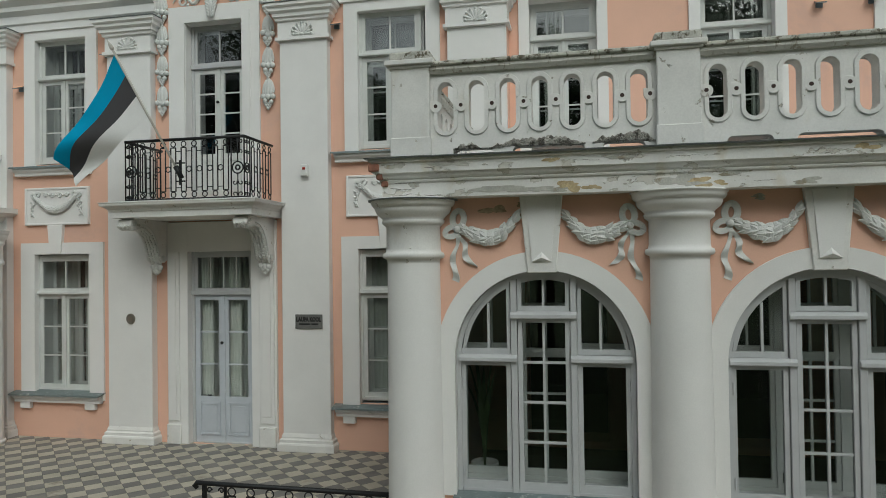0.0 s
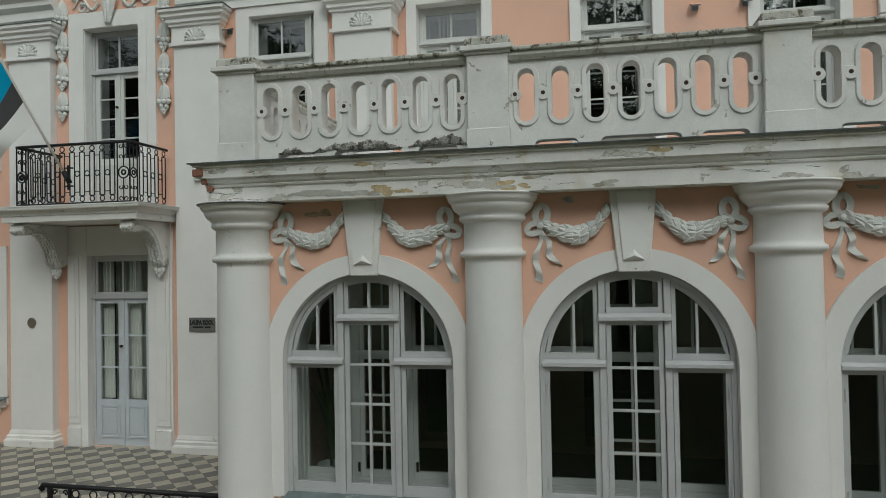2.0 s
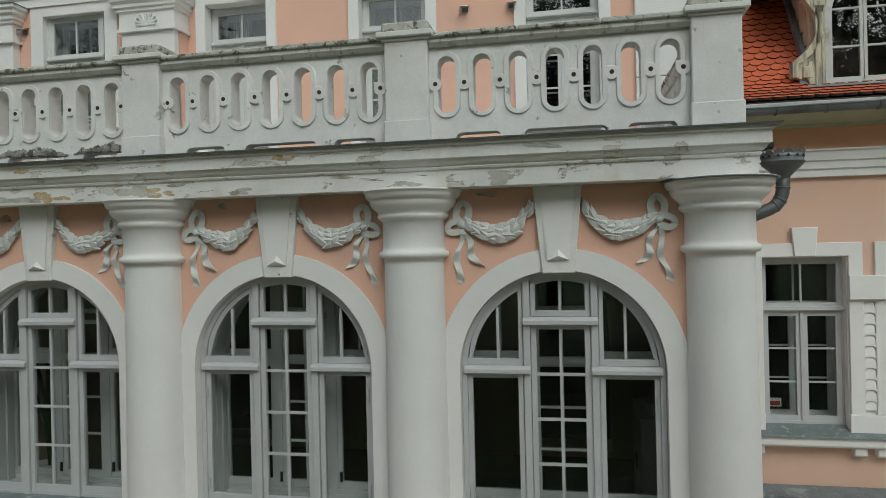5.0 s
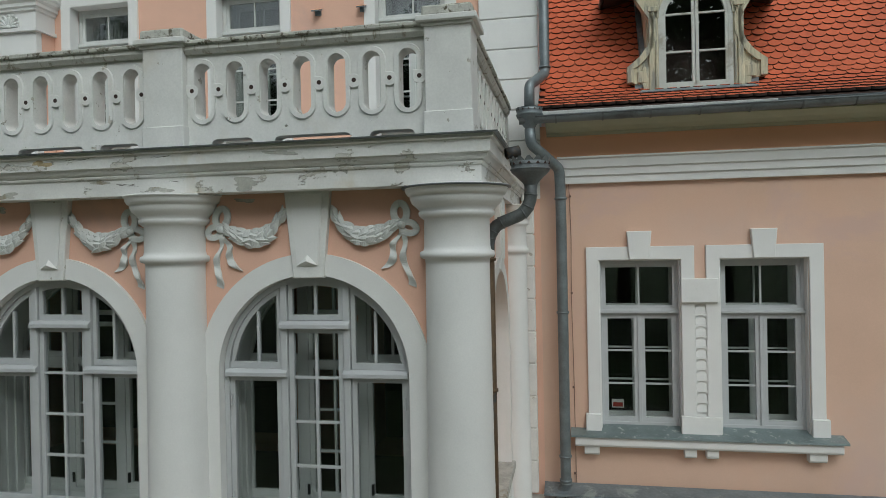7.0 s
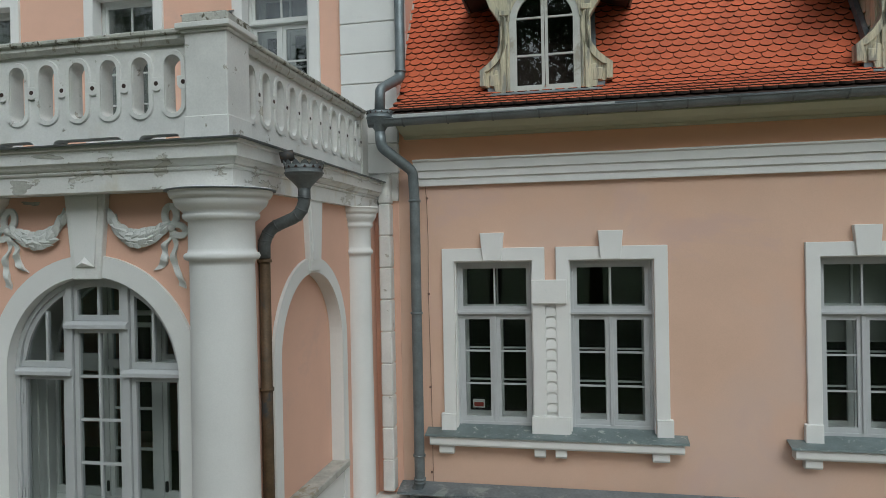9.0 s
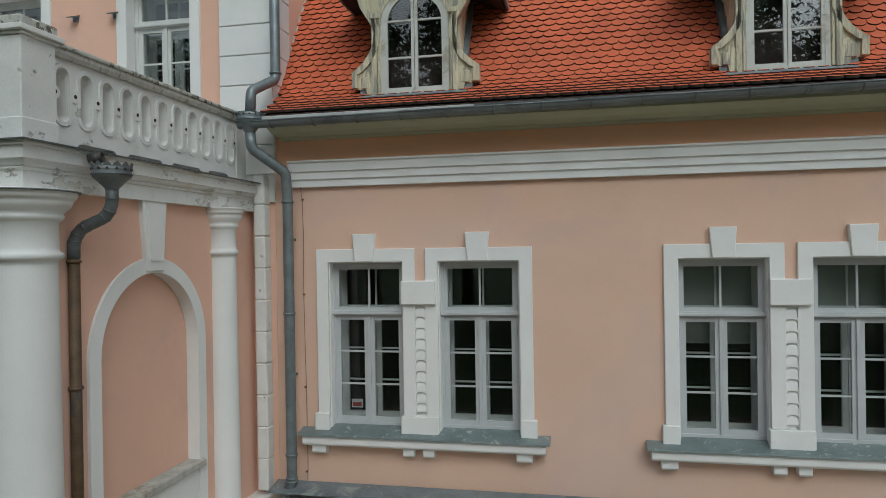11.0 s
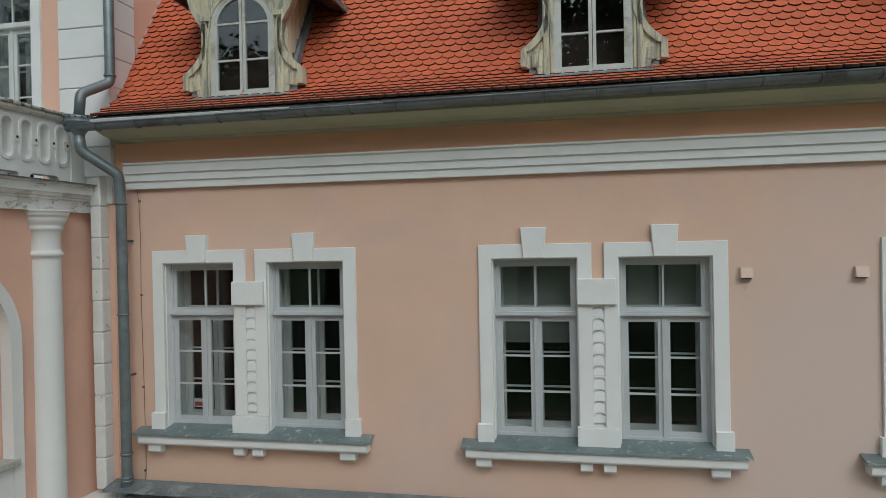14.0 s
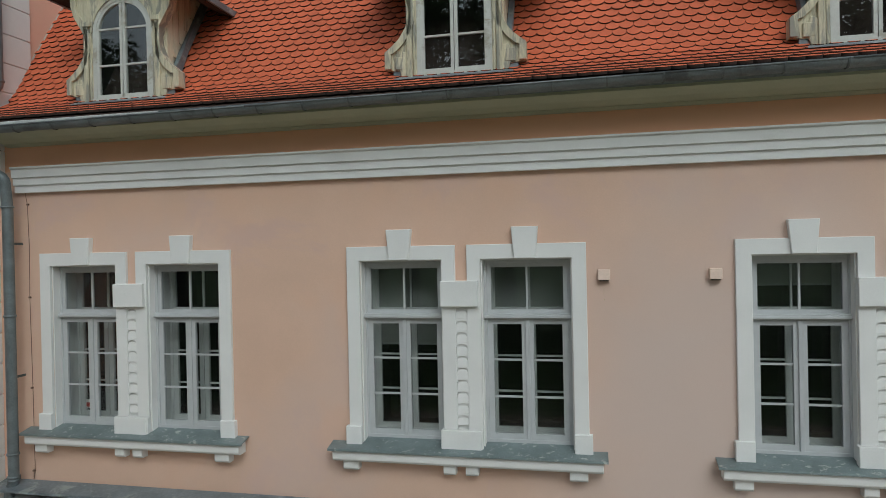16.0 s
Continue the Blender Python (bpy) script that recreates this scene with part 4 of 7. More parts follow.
def slotted(length, slots, name_root, depth=0.13):
    """A panel standing along x from 0 to length, face at y = 0, with slots, rims, knobs and a coping."""
    pitch = length / slots
    for i in range(slots):
        s = Shape()
        u0, u1, c = i * pitch, (i + 1) * pitch, (i + 0.5) * pitch
        for sg, u in ((-1, u0), (1, u1)):
            a0, a1 = (90, 180) if sg < 0 else (90, 0)
            b0, b1 = (180, 270) if sg < 0 else (360, 270)
            pts = [(c, ZB + 0.06), (u, ZB + 0.06), (u, ZP), (c, ZP)] + arc(c, SLOT_Z1 - SLOT_W, SLOT_W, a0, a1, 8) + arc(c, SLOT_Z0 + SLOT_W, SLOT_W, b0, b1, 8)
            s.prism(pts, "y", 0, depth)
        part("slotted_panel", s, WORN, name_root)
    s = Shape()
    gaps = [(0.20, 0.56), (0.73, 1.36), (1.50, 1.86)] if slots == 7 else [(0.3, 0.8), (0.95, 1.5), (1.65, 2.2), (2.35, 2.8)]
    u = 0.0
    for g0, g1 in gaps + [(length, length)]:
        w = min(g0 * (length / 1.95 if slots == 7 else 1), length)
        part("bottom_curb", Shape().prism([(u, ZB), (u - 0.006 * (u > 0), ZB + 0.03), (u - 0.02 * (u > 0), ZB + 0.05), (u - 0.05 * (u > 0), ZB + 0.061), (w + 0.05 * (w < length), ZB + 0.061), (w + 0.02 * (w < length), ZB + 0.05), (w + 0.006 * (w < length), ZB + 0.03), (w, ZB)], "y", 0, depth), WORN, name_root)
        u = g1 * (length / 1.95 if slots == 7 else 1)
    for i in range(slots):
        c = (i + 0.5) * pitch
        r = Shape()
        o = stadium(c, SLOT_W + 0.043, SLOT_Z0 - 0.043, SLOT_Z1 + 0.043)
        o2 = stadium(c, SLOT_W + 0.036, SLOT_Z0 - 0.036, SLOT_Z1 + 0.036)
        n_ = stadium(c, SLOT_W + 0.003, SLOT_Z0 - 0.003, SLOT_Z1 + 0.003)
        m = len(o)
        v = [(p[0], 0.002, p[1]) for p in o] + [(p[0], -0.015, p[1]) for p in o2] + [(p[0], -0.015, p[1]) for p in n_] + [(p[0], 0.002, p[1]) for p in n_]
        f = []
        for k in range(3):
            f += [(k * m + j, k * m + (j + 1) % m, (k + 1) * m + (j + 1) % m, (k + 1) * m + j) for j in range(m)]
        part("slot_rim", r.add(v, f), WORN, name_root)
    for i in range(slots + 1):
        c = min(max(i * pitch, 0.05), length - 0.05)
        k = Shape().add([], [])
        knob = [(c + 0.054 * math.cos(math.pi + a * math.pi / 10), 4.105 + 0.054 * math.sin(math.pi + a * math.pi / 10)) for a in range(11)]
        knob += [(c + 0.052, 4.125), (c + 0.036, 4.146), (c + 0.010, 4.158), (c - 0.054, 4.160)]
        k.prism(knob, "y", -0.0165, 0.002)
        kn = part("knob", k, WORN, name_root, bevel=0.004)
        # No real hole: a dark disc whose colour is the hole's shade.
        hole = [(c + 0.018 * math.cos(a * math.pi / 5), 4.110 + 0.018 * math.sin(a * math.pi / 5)) for a in range(10)]
        part("knob_hole", Shape().prism(hole, "y", -0.0185, -0.014), BOARD_AND_SHADE, kn)
    c = Shape().prism([(-0.055, ZP + 0.03), (-0.055, ZP + 0.062), (depth + 0.055, ZP + 0.062), (depth + 0.055, ZP + 0.03), (depth + 0.03, ZP), (-0.03, ZP)], "x", 0, length)
    part("coping_moulding", c, COPING, name_root)
    c = Shape()
    rng = random.Random(int(length * 1000) + slots)
    u = 0.0
    while u < length:
        e = min(u + rng.uniform(0.55, 0.8), length)
        q = rng.uniform(-0.004, 0.004)
        part("coping_slab", Shape().box(u + 0.002, e - 0.002, -0.078 + q, depth + 0.07, ZP + 0.063, ZR + 0.004 + q), CAPSTONE, name_root, "mossy grey weathered coping slab", bevel=0.01)
        u = e
    return name_root


def pier(x, y):
    root = tagged(empty("balustrade_pier", x, y, ZB), "white plastered balustrade pier with a mossy stone cap", "pier", "balustrade piers")
    part("shaft", Shape().box(-0.175, 0.175, -0.175, 0.175, 0.0, 0.80), WORN, root, bevel=0.008)
    part("plinth", Shape().box(-0.185, 0.185, -0.185, 0.185, 0.0, 0.17), WORN, root, bevel=0.006)
    part("cap_moulding", Shape().box(-0.195, 0.195, -0.195, 0.195, 0.795, 0.82).box(-0.225, 0.225, -0.225, 0.225, 0.82, 0.865), WORN, root, bevel=0.006)
    part("cap_slab", Shape().box(-0.19, 0.19, -0.19, 0.19, 0.865, 0.945), CAPSTONE, root, "mossy grey stone slab", bevel=0.015)
    return root


PY = COLY + 0.02
for x in (XL + 0.02, COLX[1], COLX[2], XR - 0.02):
    pier(x, PY)
xs = [XL + 0.02, COLX[1], COLX[2], XR - 0.02]
for i in range(3):
    a, b = xs[i] + 0.175, xs[i + 1] - 0.175
    root = tagged(empty("balustrade"), "white plaster balustrade with oval slots and mossy coping", "balustrade", "porch balustrades")
    slotted(b - a, 7, root)
    root.matrix_basis = pose(a, PY - 0.105, 0)
for x, rz, lab in ((XR - 0.02 + 0.105, 90, ""), (XL + 0.02 - 0.105, -90, "")):
    root = tagged(empty("balustrade"), "white plaster side balustrade with oval slots", "balustrade", "porch balustrades")
    slotted(2.98, 11, root)
    root.matrix_basis = pose(x, PY + 0.175 if rz > 0 else -0.24, 0, 0, 0, rz)
setting("trim_balustrade_end", Shape().box(XR - 0.19, XR + 0.10, -0.26, MR, ZB, 4.46).box(XL - 0.10, XL + 0.19, -0.26, ML, ZB, 4.46), WORN, "plain plaster block where the balustrade meets the house", "trim", bevel=0.006)


# ---- arched glazed windows of the porch ----
def inside_arch(x, c, r):
    return math.sqrt(max(r * r - (x - c) ** 2, 0.0))


def arched_window(c, y):
    root = tagged(empty("window"), "arched grey white three part glazed window with small panes", "window", "porch windows", "structure")
    r = RA - 0.01
    m0, m1 = c - 0.265, c + 0.265
    s = Shape()
    for a0, a1, sg in ((90, 180, -1), (90, 0, 1)):
        s.prism(arc(c, ZS, r - 0.04, a0, a1, 18) + [(c + sg * (r - 0.04), ZSILL), (c + sg * r, ZSILL)] + arc(c, ZS, r, a1, a0, 18), "y", y - 0.01, y + 0.08)
    part("window_frame", s, FRAME, root)
    for x in (m0, m1):
        part("mullion", Shape().box(x - 0.028, x + 0.028, y - 0.012, y + 0.075, ZSILL, ZS + inside_arch(x, c, r - 0.03)), FRAME, root, bevel=0.004)
    part("bottom_rail", Shape().box(c - r + 0.05, c + r - 0.05, y + 0.004, y + 0.07, ZSILL, ZSILL + 0.045), FRAME, root)
    for a, b in ((c - r + 0.02, m0 + 0.03), (m1 - 0.03, c + r - 0.02)):
        part("transom", Shape().prism([(y - 0.045, ZS - 0.028), (y - 0.045, ZS + 0.008), (y - 0.01, ZS + 0.03), (y + 0.06, ZS + 0.035), (y + 0.06, ZS - 0.03)], "x", a, b), FRAME, root, bevel=0.004)
    part("transom", Shape().prism([(y - 0.045, 2.19), (y - 0.045, 2.226), (y - 0.01, 2.25), (y + 0.06, 2.255), (y + 0.06, 2.19)], "x", m0 - 0.03, m1 + 0.03), FRAME, root, bevel=0.004)
    for y0, tone in ((y + 0.01, FRAME), (y + 0.42, FRAME_IN)):
        # side leaves; the inner set is wider than the outer one
        wide = 0.06 if tone is FRAME_IN else 0.0
        for a, b in ((c - r + 0.04 - wide, m0 - 0.035), (m1 + 0.035, c + r - 0.04 + wide)):
            panes, q = [], Shape()
            rect_frame(q, a, b, ZSILL + 0.045, ZS - 0.03, 0.04, y0, y0 + 0.045, 0.07)
            muntin_panes(q, panes, a + 0.04, b - 0.04, ZSILL + 0.115, ZS - 0.07, 1, 1, y0 + 0.008, y0 + 0.037)
            leaf = part("casement", q, tone, root)
            panes_to(leaf, panes, y0 + 0.02)
        # middle leaf
        panes, q = [], Shape()
        rect_frame(q, m0 + 0.035, m1 - 0.035, ZSILL + 0.045, 2.19, 0.04, y0, y0 + 0.045, 0.07)
        muntin_panes(q, panes, m0 + 0.075, m1 - 0.075, ZSILL + 0.115, 2.15, 2, 4, y0 + 0.006, y0 + 0.039)
        leaf = part("middle_casement", q, tone, root)
        panes_to(leaf, panes, y0 + 0.02)
        # lights above the transoms
        ri = r - 0.04 + wide
        for sg in (-1, 1):
            xa, xb = (c - ri, m0 - 0.035) if sg < 0 else (m1 + 0.035, c + ri)
            outer = [(x, ZS + inside_arch(x, c, ri)) for x in [xa + (xb - xa) * i / 12 for i in range(13)]]
            inner = []
            g0 = xa + 0.032 if sg > 0 else xa + 0.05
            g1 = xb - 0.05 if sg > 0 else xb - 0.032
            inner = [(x, max(ZS + inside_arch(x, c, ri - 0.04), ZS + 0.085)) for x in [g0 + (g1 - g0) * i / 12 for i in range(13)]]
            q = Shape()
            q.prism(outer + inner[::-1], "y", y0, y0 + 0.045)
            q.box(xa, xb, y0 + 0.002, y0 + 0.043, ZS + 0.035, ZS + 0.085)
            if sg < 0:
                q.box(g1, xb, y0 + 0.002, y0 + 0.043, ZS + 0.085, outer[-1][1])
            else:
                q.box(xa, g0, y0 + 0.002, y0 + 0.043, ZS + 0.085, outer[0][1])
            mid = xa + (xb - xa) * (0.56 if sg < 0 else 0.44)
            q.box(mid - 0.011, mid + 0.011, y0 + 0.006, y0 + 0.04, ZS + 0.085, ZS + inside_arch(mid, c, ri - 0.045))
            light = part("fan_light", q, tone, root)
            g = Shape().prism([(g0, ZS + 0.07)] + inner + [(g1, ZS + 0.07)], "y", y0 + 0.018, y0 + 0.022)
            part("pane", g, GLASS, light).visible_shadow = False
        xa, xb = m0 + 0.035, m1 - 0.035
        outer = [(x, ZS + inside_arch(x, c, ri)) for x in [xa + (xb - xa) * i / 10 for i in range(11)]]
        inner = [(x, ZS + inside_arch(x, c, ri - 0.045)) for x in [xa + 0.035 + (xb - xa - 0.07) * i / 10 for i in range(11)]]
        q = Shape().prism(outer + inner[::-1], "y", y0, y0 + 0.045)
        q.box(xa, xa + 0.035, y0 + 0.002, y0 + 0.043, 2.255, outer[0][1]).box(xb - 0.035, xb, y0 + 0.002, y0 + 0.043, 2.255, outer[-1][1]).box(xa, xb, y0 + 0.003, y0 + 0.042, 2.255, 2.30)
        q.box(c - 0.011, c + 0.011, y0 + 0.006, y0 + 0.04, 2.30, ZS + inside_arch(c, c, ri - 0.04))
        light = part("crown_light", q, tone, root)
        part("pane", Shape().prism([(xa + 0.035, 2.29)] + inner + [(xb - 0.035, 2.29)], "y", y0 + 0.018, y0 + 0.022), GLASS, light).visible_shadow = False
    q = Shape()
    for a0, a1, sg in ((90, 180, -1), (90, 0, 1)):
        q.prism(arc(c, ZS, r + 0.01, a0, a1, 18) + [(c + sg * (r + 0.01), ZSILL), (c + sg * (r + 0.11), ZSILL)] + arc(c, ZS, r + 0.11, a1, a0, 18), "y", y + 0.40, y + 0.48)
    for x in (m0, m1):
        q.box(x - 0.035, x + 0.035, y + 0.405, y + 0.475, ZSILL, ZS + inside_arch(x, c, r - 0.05))
    q.box(c - r, c + r, y + 0.408, y + 0.47, ZS - 0.03, ZS + 0.035)
    q.box(c - r, c + r, y + 0.40, y + 0.47, ZSILL, ZSILL + 0.05)
    part("inner_frame", q, FRAME_IN, root)
    q = Shape()
    for a0, a1, sg in ((90, 180, -1), (90, 0, 1)):
        q.prism(arc(c, ZS, r - 0.012, a0, a1, 18) + [(c + sg * (r - 0.012), ZSILL), (c + sg * (r + 0.05), ZSILL)] + arc(c, ZS, r + 0.05, a1, a0, 18), "y", y + 0.081, y + 0.40)
    for sg in (-1, 1):
        for e in (0.12, 0.20, 0.30):
            q.box(*sorted((c + sg * (r - 0.03), c + sg * (r - 0.01))), y + e, y + e + 0.035, ZSILL, ZS)
    q.box(c - r, c + r, y + 0.081, y + 0.40, ZSILL - 0.05, ZSILL + 0.012)
    part("inner_reveal", q, FRAME_IN, root)
    for x in (c - r + 0.055, c + r - 0.055):
        for z in (0.75, 1.55):
            part("hinge", Shape().lathe([(0.009, z), (0.009, z + 0.10)], x, y - 0.004, 8), FRAME, root)
    for x, z in ((m0 + 0.012, 0.70), (m1 + 0.06, 0.72)):
        part("latch", Shape().box(x, x + 0.02, y + 0.39, y + 0.41, z, z + 0.09), IRON, root)
    return root


for c in ARCH:
    arched_window(c, PF + 0.065)
    tagged(part("window_sill", Shape().prism([(PF + 0.06, 0.625), (PF - 0.075, 0.60), (PF - 0.08, 0.565), (PF - 0.07, 0.565), (PF - 0.065, 0.59), (PF + 0.06, 0.612)], "x", c - RA - 0.02, c + RA + 0.02), SILLM), "dull green sheet metal sill below an arched window", "window sill", "porch sills", "structure")


# blackened, crumbling plaster along the foot of the first balustrade bay
def ripple(x, seed):
    return sum(math.sin(x * f + seed * 1.7 + k) / (k + 1) for k, f in enumerate((7.3, 17.9, 41.0, 83.0, 171.0))) / 2.2


def crumbled(x0, x1, seed):
    rng = random.Random(seed)
    n, m = int((x1 - x0) / 0.006), 9
    v, f = [], []
    for i in range(n + 1):
        x = x0 + (x1 - x0) * i / n
        end = min(1.0, (x - x0) / 0.08, (x1 - x) / 0.08)
        low = ZB + 0.052 + 0.012 * ripple(x, seed)
        h = max(0.012, end * (0.062 + 0.04 * ripple(x, seed + 3)))
        for j in range(m + 1):
            t = j / m
            dep = math.sin(math.pi * t) ** 0.5 * (0.010 + 0.014 * rng.random())
            v.append((x + rng.uniform(-0.002, 0.002), PY - 0.103 - dep, low + h * t + rng.uniform(-0.004, 0.004)))
    for i in range(n):
        f += [(i * (m + 1) + j, (i + 1) * (m + 1) + j, (i + 1) * (m + 1) + j + 1, i * (m + 1) + j + 1) for j in range(m)]
    return tagged(part("crumbled_plaster", Shape().add(v, f), CRUST), "blackened crumbling plaster along the foot of the balustrade", "damage", kind="stuff")


for x0, x1, seed in ((-7.62, -7.36, 2), (-7.30, -6.46, 5), (-6.40, -5.875, 9)):
    crumbled(x0, x1, seed)


def bare_patch(cx, cz, rx, rz, y, mat, seed, label):
    """A thin ragged patch of bared or stained plaster on a wall facing the yard."""
    rng = random.Random(seed)
    ph = [rng.uniform(0, 6.28) for _ in range(7)]
    pts = []
    for i in range(64):
        a = 2 * math.pi * i / 64
        k = 1 + sum(0.34 / (q + 1) * math.sin((q + 2) * a + ph[q]) for q in range(7)) + rng.uniform(-0.05, 0.05)
        pts.append((cx + rx * k * math.cos(a), cz + rz * k * math.sin(a)))
    return tagged(part("bare_patch", Shape().prism(pts, "y", y - 0.002 - 0.0003 * (seed % 9), y + 0.004), mat), label, "damage")


FY = COLY - 0.225
for cx, cz, rx, rz, y, mat, seed in (
        (-6.93, CT + 0.038, 0.16, 0.022, FY, BAREPLASTER, 1), (-6.68, CT + 0.035, 0.12, 0.020, FY, BAREPLASTER, 2), (-6.42, CT + 0.042, 0.06, 0.022, FY, OCHRE, 3),
        (-5.62, CT + 0.042, 0.09, 0.022, FY, BAREPLASTER, 4), (-5.40, CT + 0.045, 0.05, 0.018, FY, OCHRE, 5), (-7.95, CT + 0.12, 0.07, 0.022, FY, BAREPLASTER, 6),
        (-6.2, CT + 0.275, 0.10, 0.020, FY - 0.075, BAREPLASTER, 7), (-6.75, CT + 0.275, 0.05, 0.022, FY - 0.075, OCHRE, 8), (-4.35, CT + 0.275, 0.08, 0.022, FY - 0.075, OCHRE, 9),
        (-3.9, CT + 0.12, 0.09, 0.020, FY, BAREPLASTER, 10), (-3.35, CT + 0.04, 0.10, 0.020, FY, BAREPLASTER, 11), (-2.3, CT + 0.275, 0.12, 0.018, FY - 0.075, BAREPLASTER, 12),
        (-7.12, CT + 0.05, 0.26, 0.034, FY, BAREPLASTER, 16), (-6.60, CT + 0.06, 0.09, 0.040, FY, OCHRE, 17), (-5.72, CT + 0.075, 0.13, 0.050, FY, BAREPLASTER, 18), (-5.55, CT + 0.05, 0.10, 0.035, FY, OCHRE, 19), (-4.75, CT + 0.035, 0.10, 0.022, FY, BAREPLASTER, 20), (-2.62, CT + 0.06, 0.12, 0.040, FY, BAREPLASTER, 26),
        (-7.6, CT + 0.275, 0.14, 0.022, FY - 0.075, BAREPLASTER, 13), (-8.1, CT + 0.275, 0.08, 0.024, FY - 0.075, BAREPLASTER, 14), (-5.3, CT + 0.12, 0.11, 0.02, FY, BAREPLASTER, 15)):
    bare_patch(cx, cz, rx, rz, y, mat, seed, "ragged patch where white paint has flaked off the cornice")
for cx, cz, rx, rz, seed in ((-7.28, 3.17, 0.10, 0.035, 21), (-7.08, 3.10, 0.07, 0.03, 22), (-7.02, 3.22, 0.05, 0.03, 23), (-5.05, 3.22, 0.06, 0.02, 24), (-2.75, 3.23, 0.07, 0.018, 25)):
    bare_patch(cx, cz, rx, rz, PF, MOSSY if seed < 24 else BAREPLASTER, seed, "olive brown damp stain on the pink plaster under the cornice")

CRACK = material("dark_crack", (0.10, 0.09, 0.075), 0.95, var=0.3, scale=8, bump=0)


def crack(x0, x1, z, y, seed):
    """A thin jagged line where plaster has split and lifted."""
    rng = random.Random(seed)
    n = max(4, int((x1 - x0) / 0.025))
    pts, rad, dz = [], [], 0.0
    for i in range(n + 1):
        dz = max(-0.02, min(0.02, dz + rng.uniform(-0.007, 0.007)))
        pts.append((x0 + (x1 - x0) * i / n, y, z + dz))
        rad.append(0.0012 + 0.0026 * rng.random() * max(0.0, math.sin(math.pi * i / n)) ** 0.5)
    return tagged(part("crack", Shape().tube(pts, rad, 4), CRACK), "thin dark crack in the peeling cornice plaster", "crack", "cornice cracks")


rng = random.Random(77)
FACES = [(CT + 0.022, CT + 0.06, FY), (CT + 0.08, CT + 0.135, FY), (CT + 0.25, CT + 0.30, FY - 0.075)]
for k in range(16):
    x0 = -8.2 + 7.0 * rng.random() ** 1.8
    zl, zh, y = FACES[k % 3]
    crack(x0, min(x0 + rng.uniform(0.08, 0.26), XR + 0.1), rng.uniform(zl, zh), y, 300 + k)

# seen inside the porch: a white cabinet with a bowl on it
cab = tagged(empty("cabinet"), "white painted cabinet standing inside the porch", "cabinet")
part("body", Shape().box(-1.50, -1.20, -2.30, -1.45, 0.10, 1.17), PLASTIC, cab, bevel=0.006)
part("top", Shape().box(-1.52, -1.20, -2.32, -1.43, 1.172, 1.20), PLASTIC, cab, bevel=0.004)
for y0 in (-2.29, -1.87):
    d_ = part("door", Shape().box(-1.516, -1.502, y0, y0 + 0.41, 0.14, 1.14), PLASTIC, cab, bevel=0.003)
    part("handle", Shape().box(-1.53, -1.517, y0 + (0.37 if y0 < -2 else 0.02), y0 + (0.39 if y0 < -2 else 0.04), 0.62, 0.74), IRON, d_)
bo = tagged(empty("bowl", -1.36, -2.12, 1.20), "white enamel bowl on the cabinet", "bowl")
part("basin", Shape().lathe([(0.0, 0.0), (0.06, 0.0), (0.065, 0.012), (0.10, 0.06), (0.125, 0.12), (0.13, 0.13), (0.122, 0.125), (0.095, 0.065), (0.05, 0.02), (0.0, 0.016)], 0, 0, 24), PLASTIC, bo)

# tall plant in a white planter behind the first porch window
pl_ = tagged(empty("potted_plant", -7.50, -2.66, 0.10), "tall dark green houseplant in a white planter inside the porch", "plant")
part("planter", Shape().lathe([(0.0, 0.0), (0.10, 0.0), (0.11, 0.02), (0.13, 0.54), (0.14, 0.55), (0.14, 0.58), (0.125, 0.58), (0.115, 0.54), (0.0, 0.54)], 0, 0, 24), PLASTIC, pl_)
rng = random.Random(12)
for k in range(11):
    a, L, lean = 2 * math.pi * k / 11, rng.uniform(0.9, 1.5), rng.uniform(0.10, 0.26)
    pts = [(lean * t * t * math.cos(a), lean * t * t * math.sin(a), 0.54 + L * t - 0.12 * t ** 3) for t in [i / 10 for i in range(11)]]
    wid = [0.012 + 0.04 * math.sin(math.pi * min(1, 0.08 + i / 11)) for i in range(11)]
    part("leaf", Shape().strip(pts, wid, [(-math.sin(a), math.cos(a), 0)] * 11, 0.003), LEAF, pl_)


# ---- main facade: windows, door, balcony ----
def facade_surround(x0, x1, z0, z1, o, ztop, face, lab, key=False):
    """Flat white band with reveals round a window; o: its width."""
    root = tagged(empty("window_surround"), lab, "trim", "facade window surrounds", "structure")
    s = Shape()
    for a, b, c, d in ((x0 - o, x0, z0, ztop), (x1, x1 + o, z0, ztop), (x0, x1, z1, ztop)):
        s.box(a, b, face - 0.035, face + 0.02, c, d)
    s.box(x0 - 0.005, x0 + 0.006, face - 0.03, face + 0.14, z0, z1).box(x1 - 0.006, x1 + 0.005, face - 0.03, face + 0.14, z0, z1).box(x0, x1, face - 0.03, face + 0.14, z1 - 0.006, z1 + 0.005)
    part("architrave", s, WHITE, root)
    return root


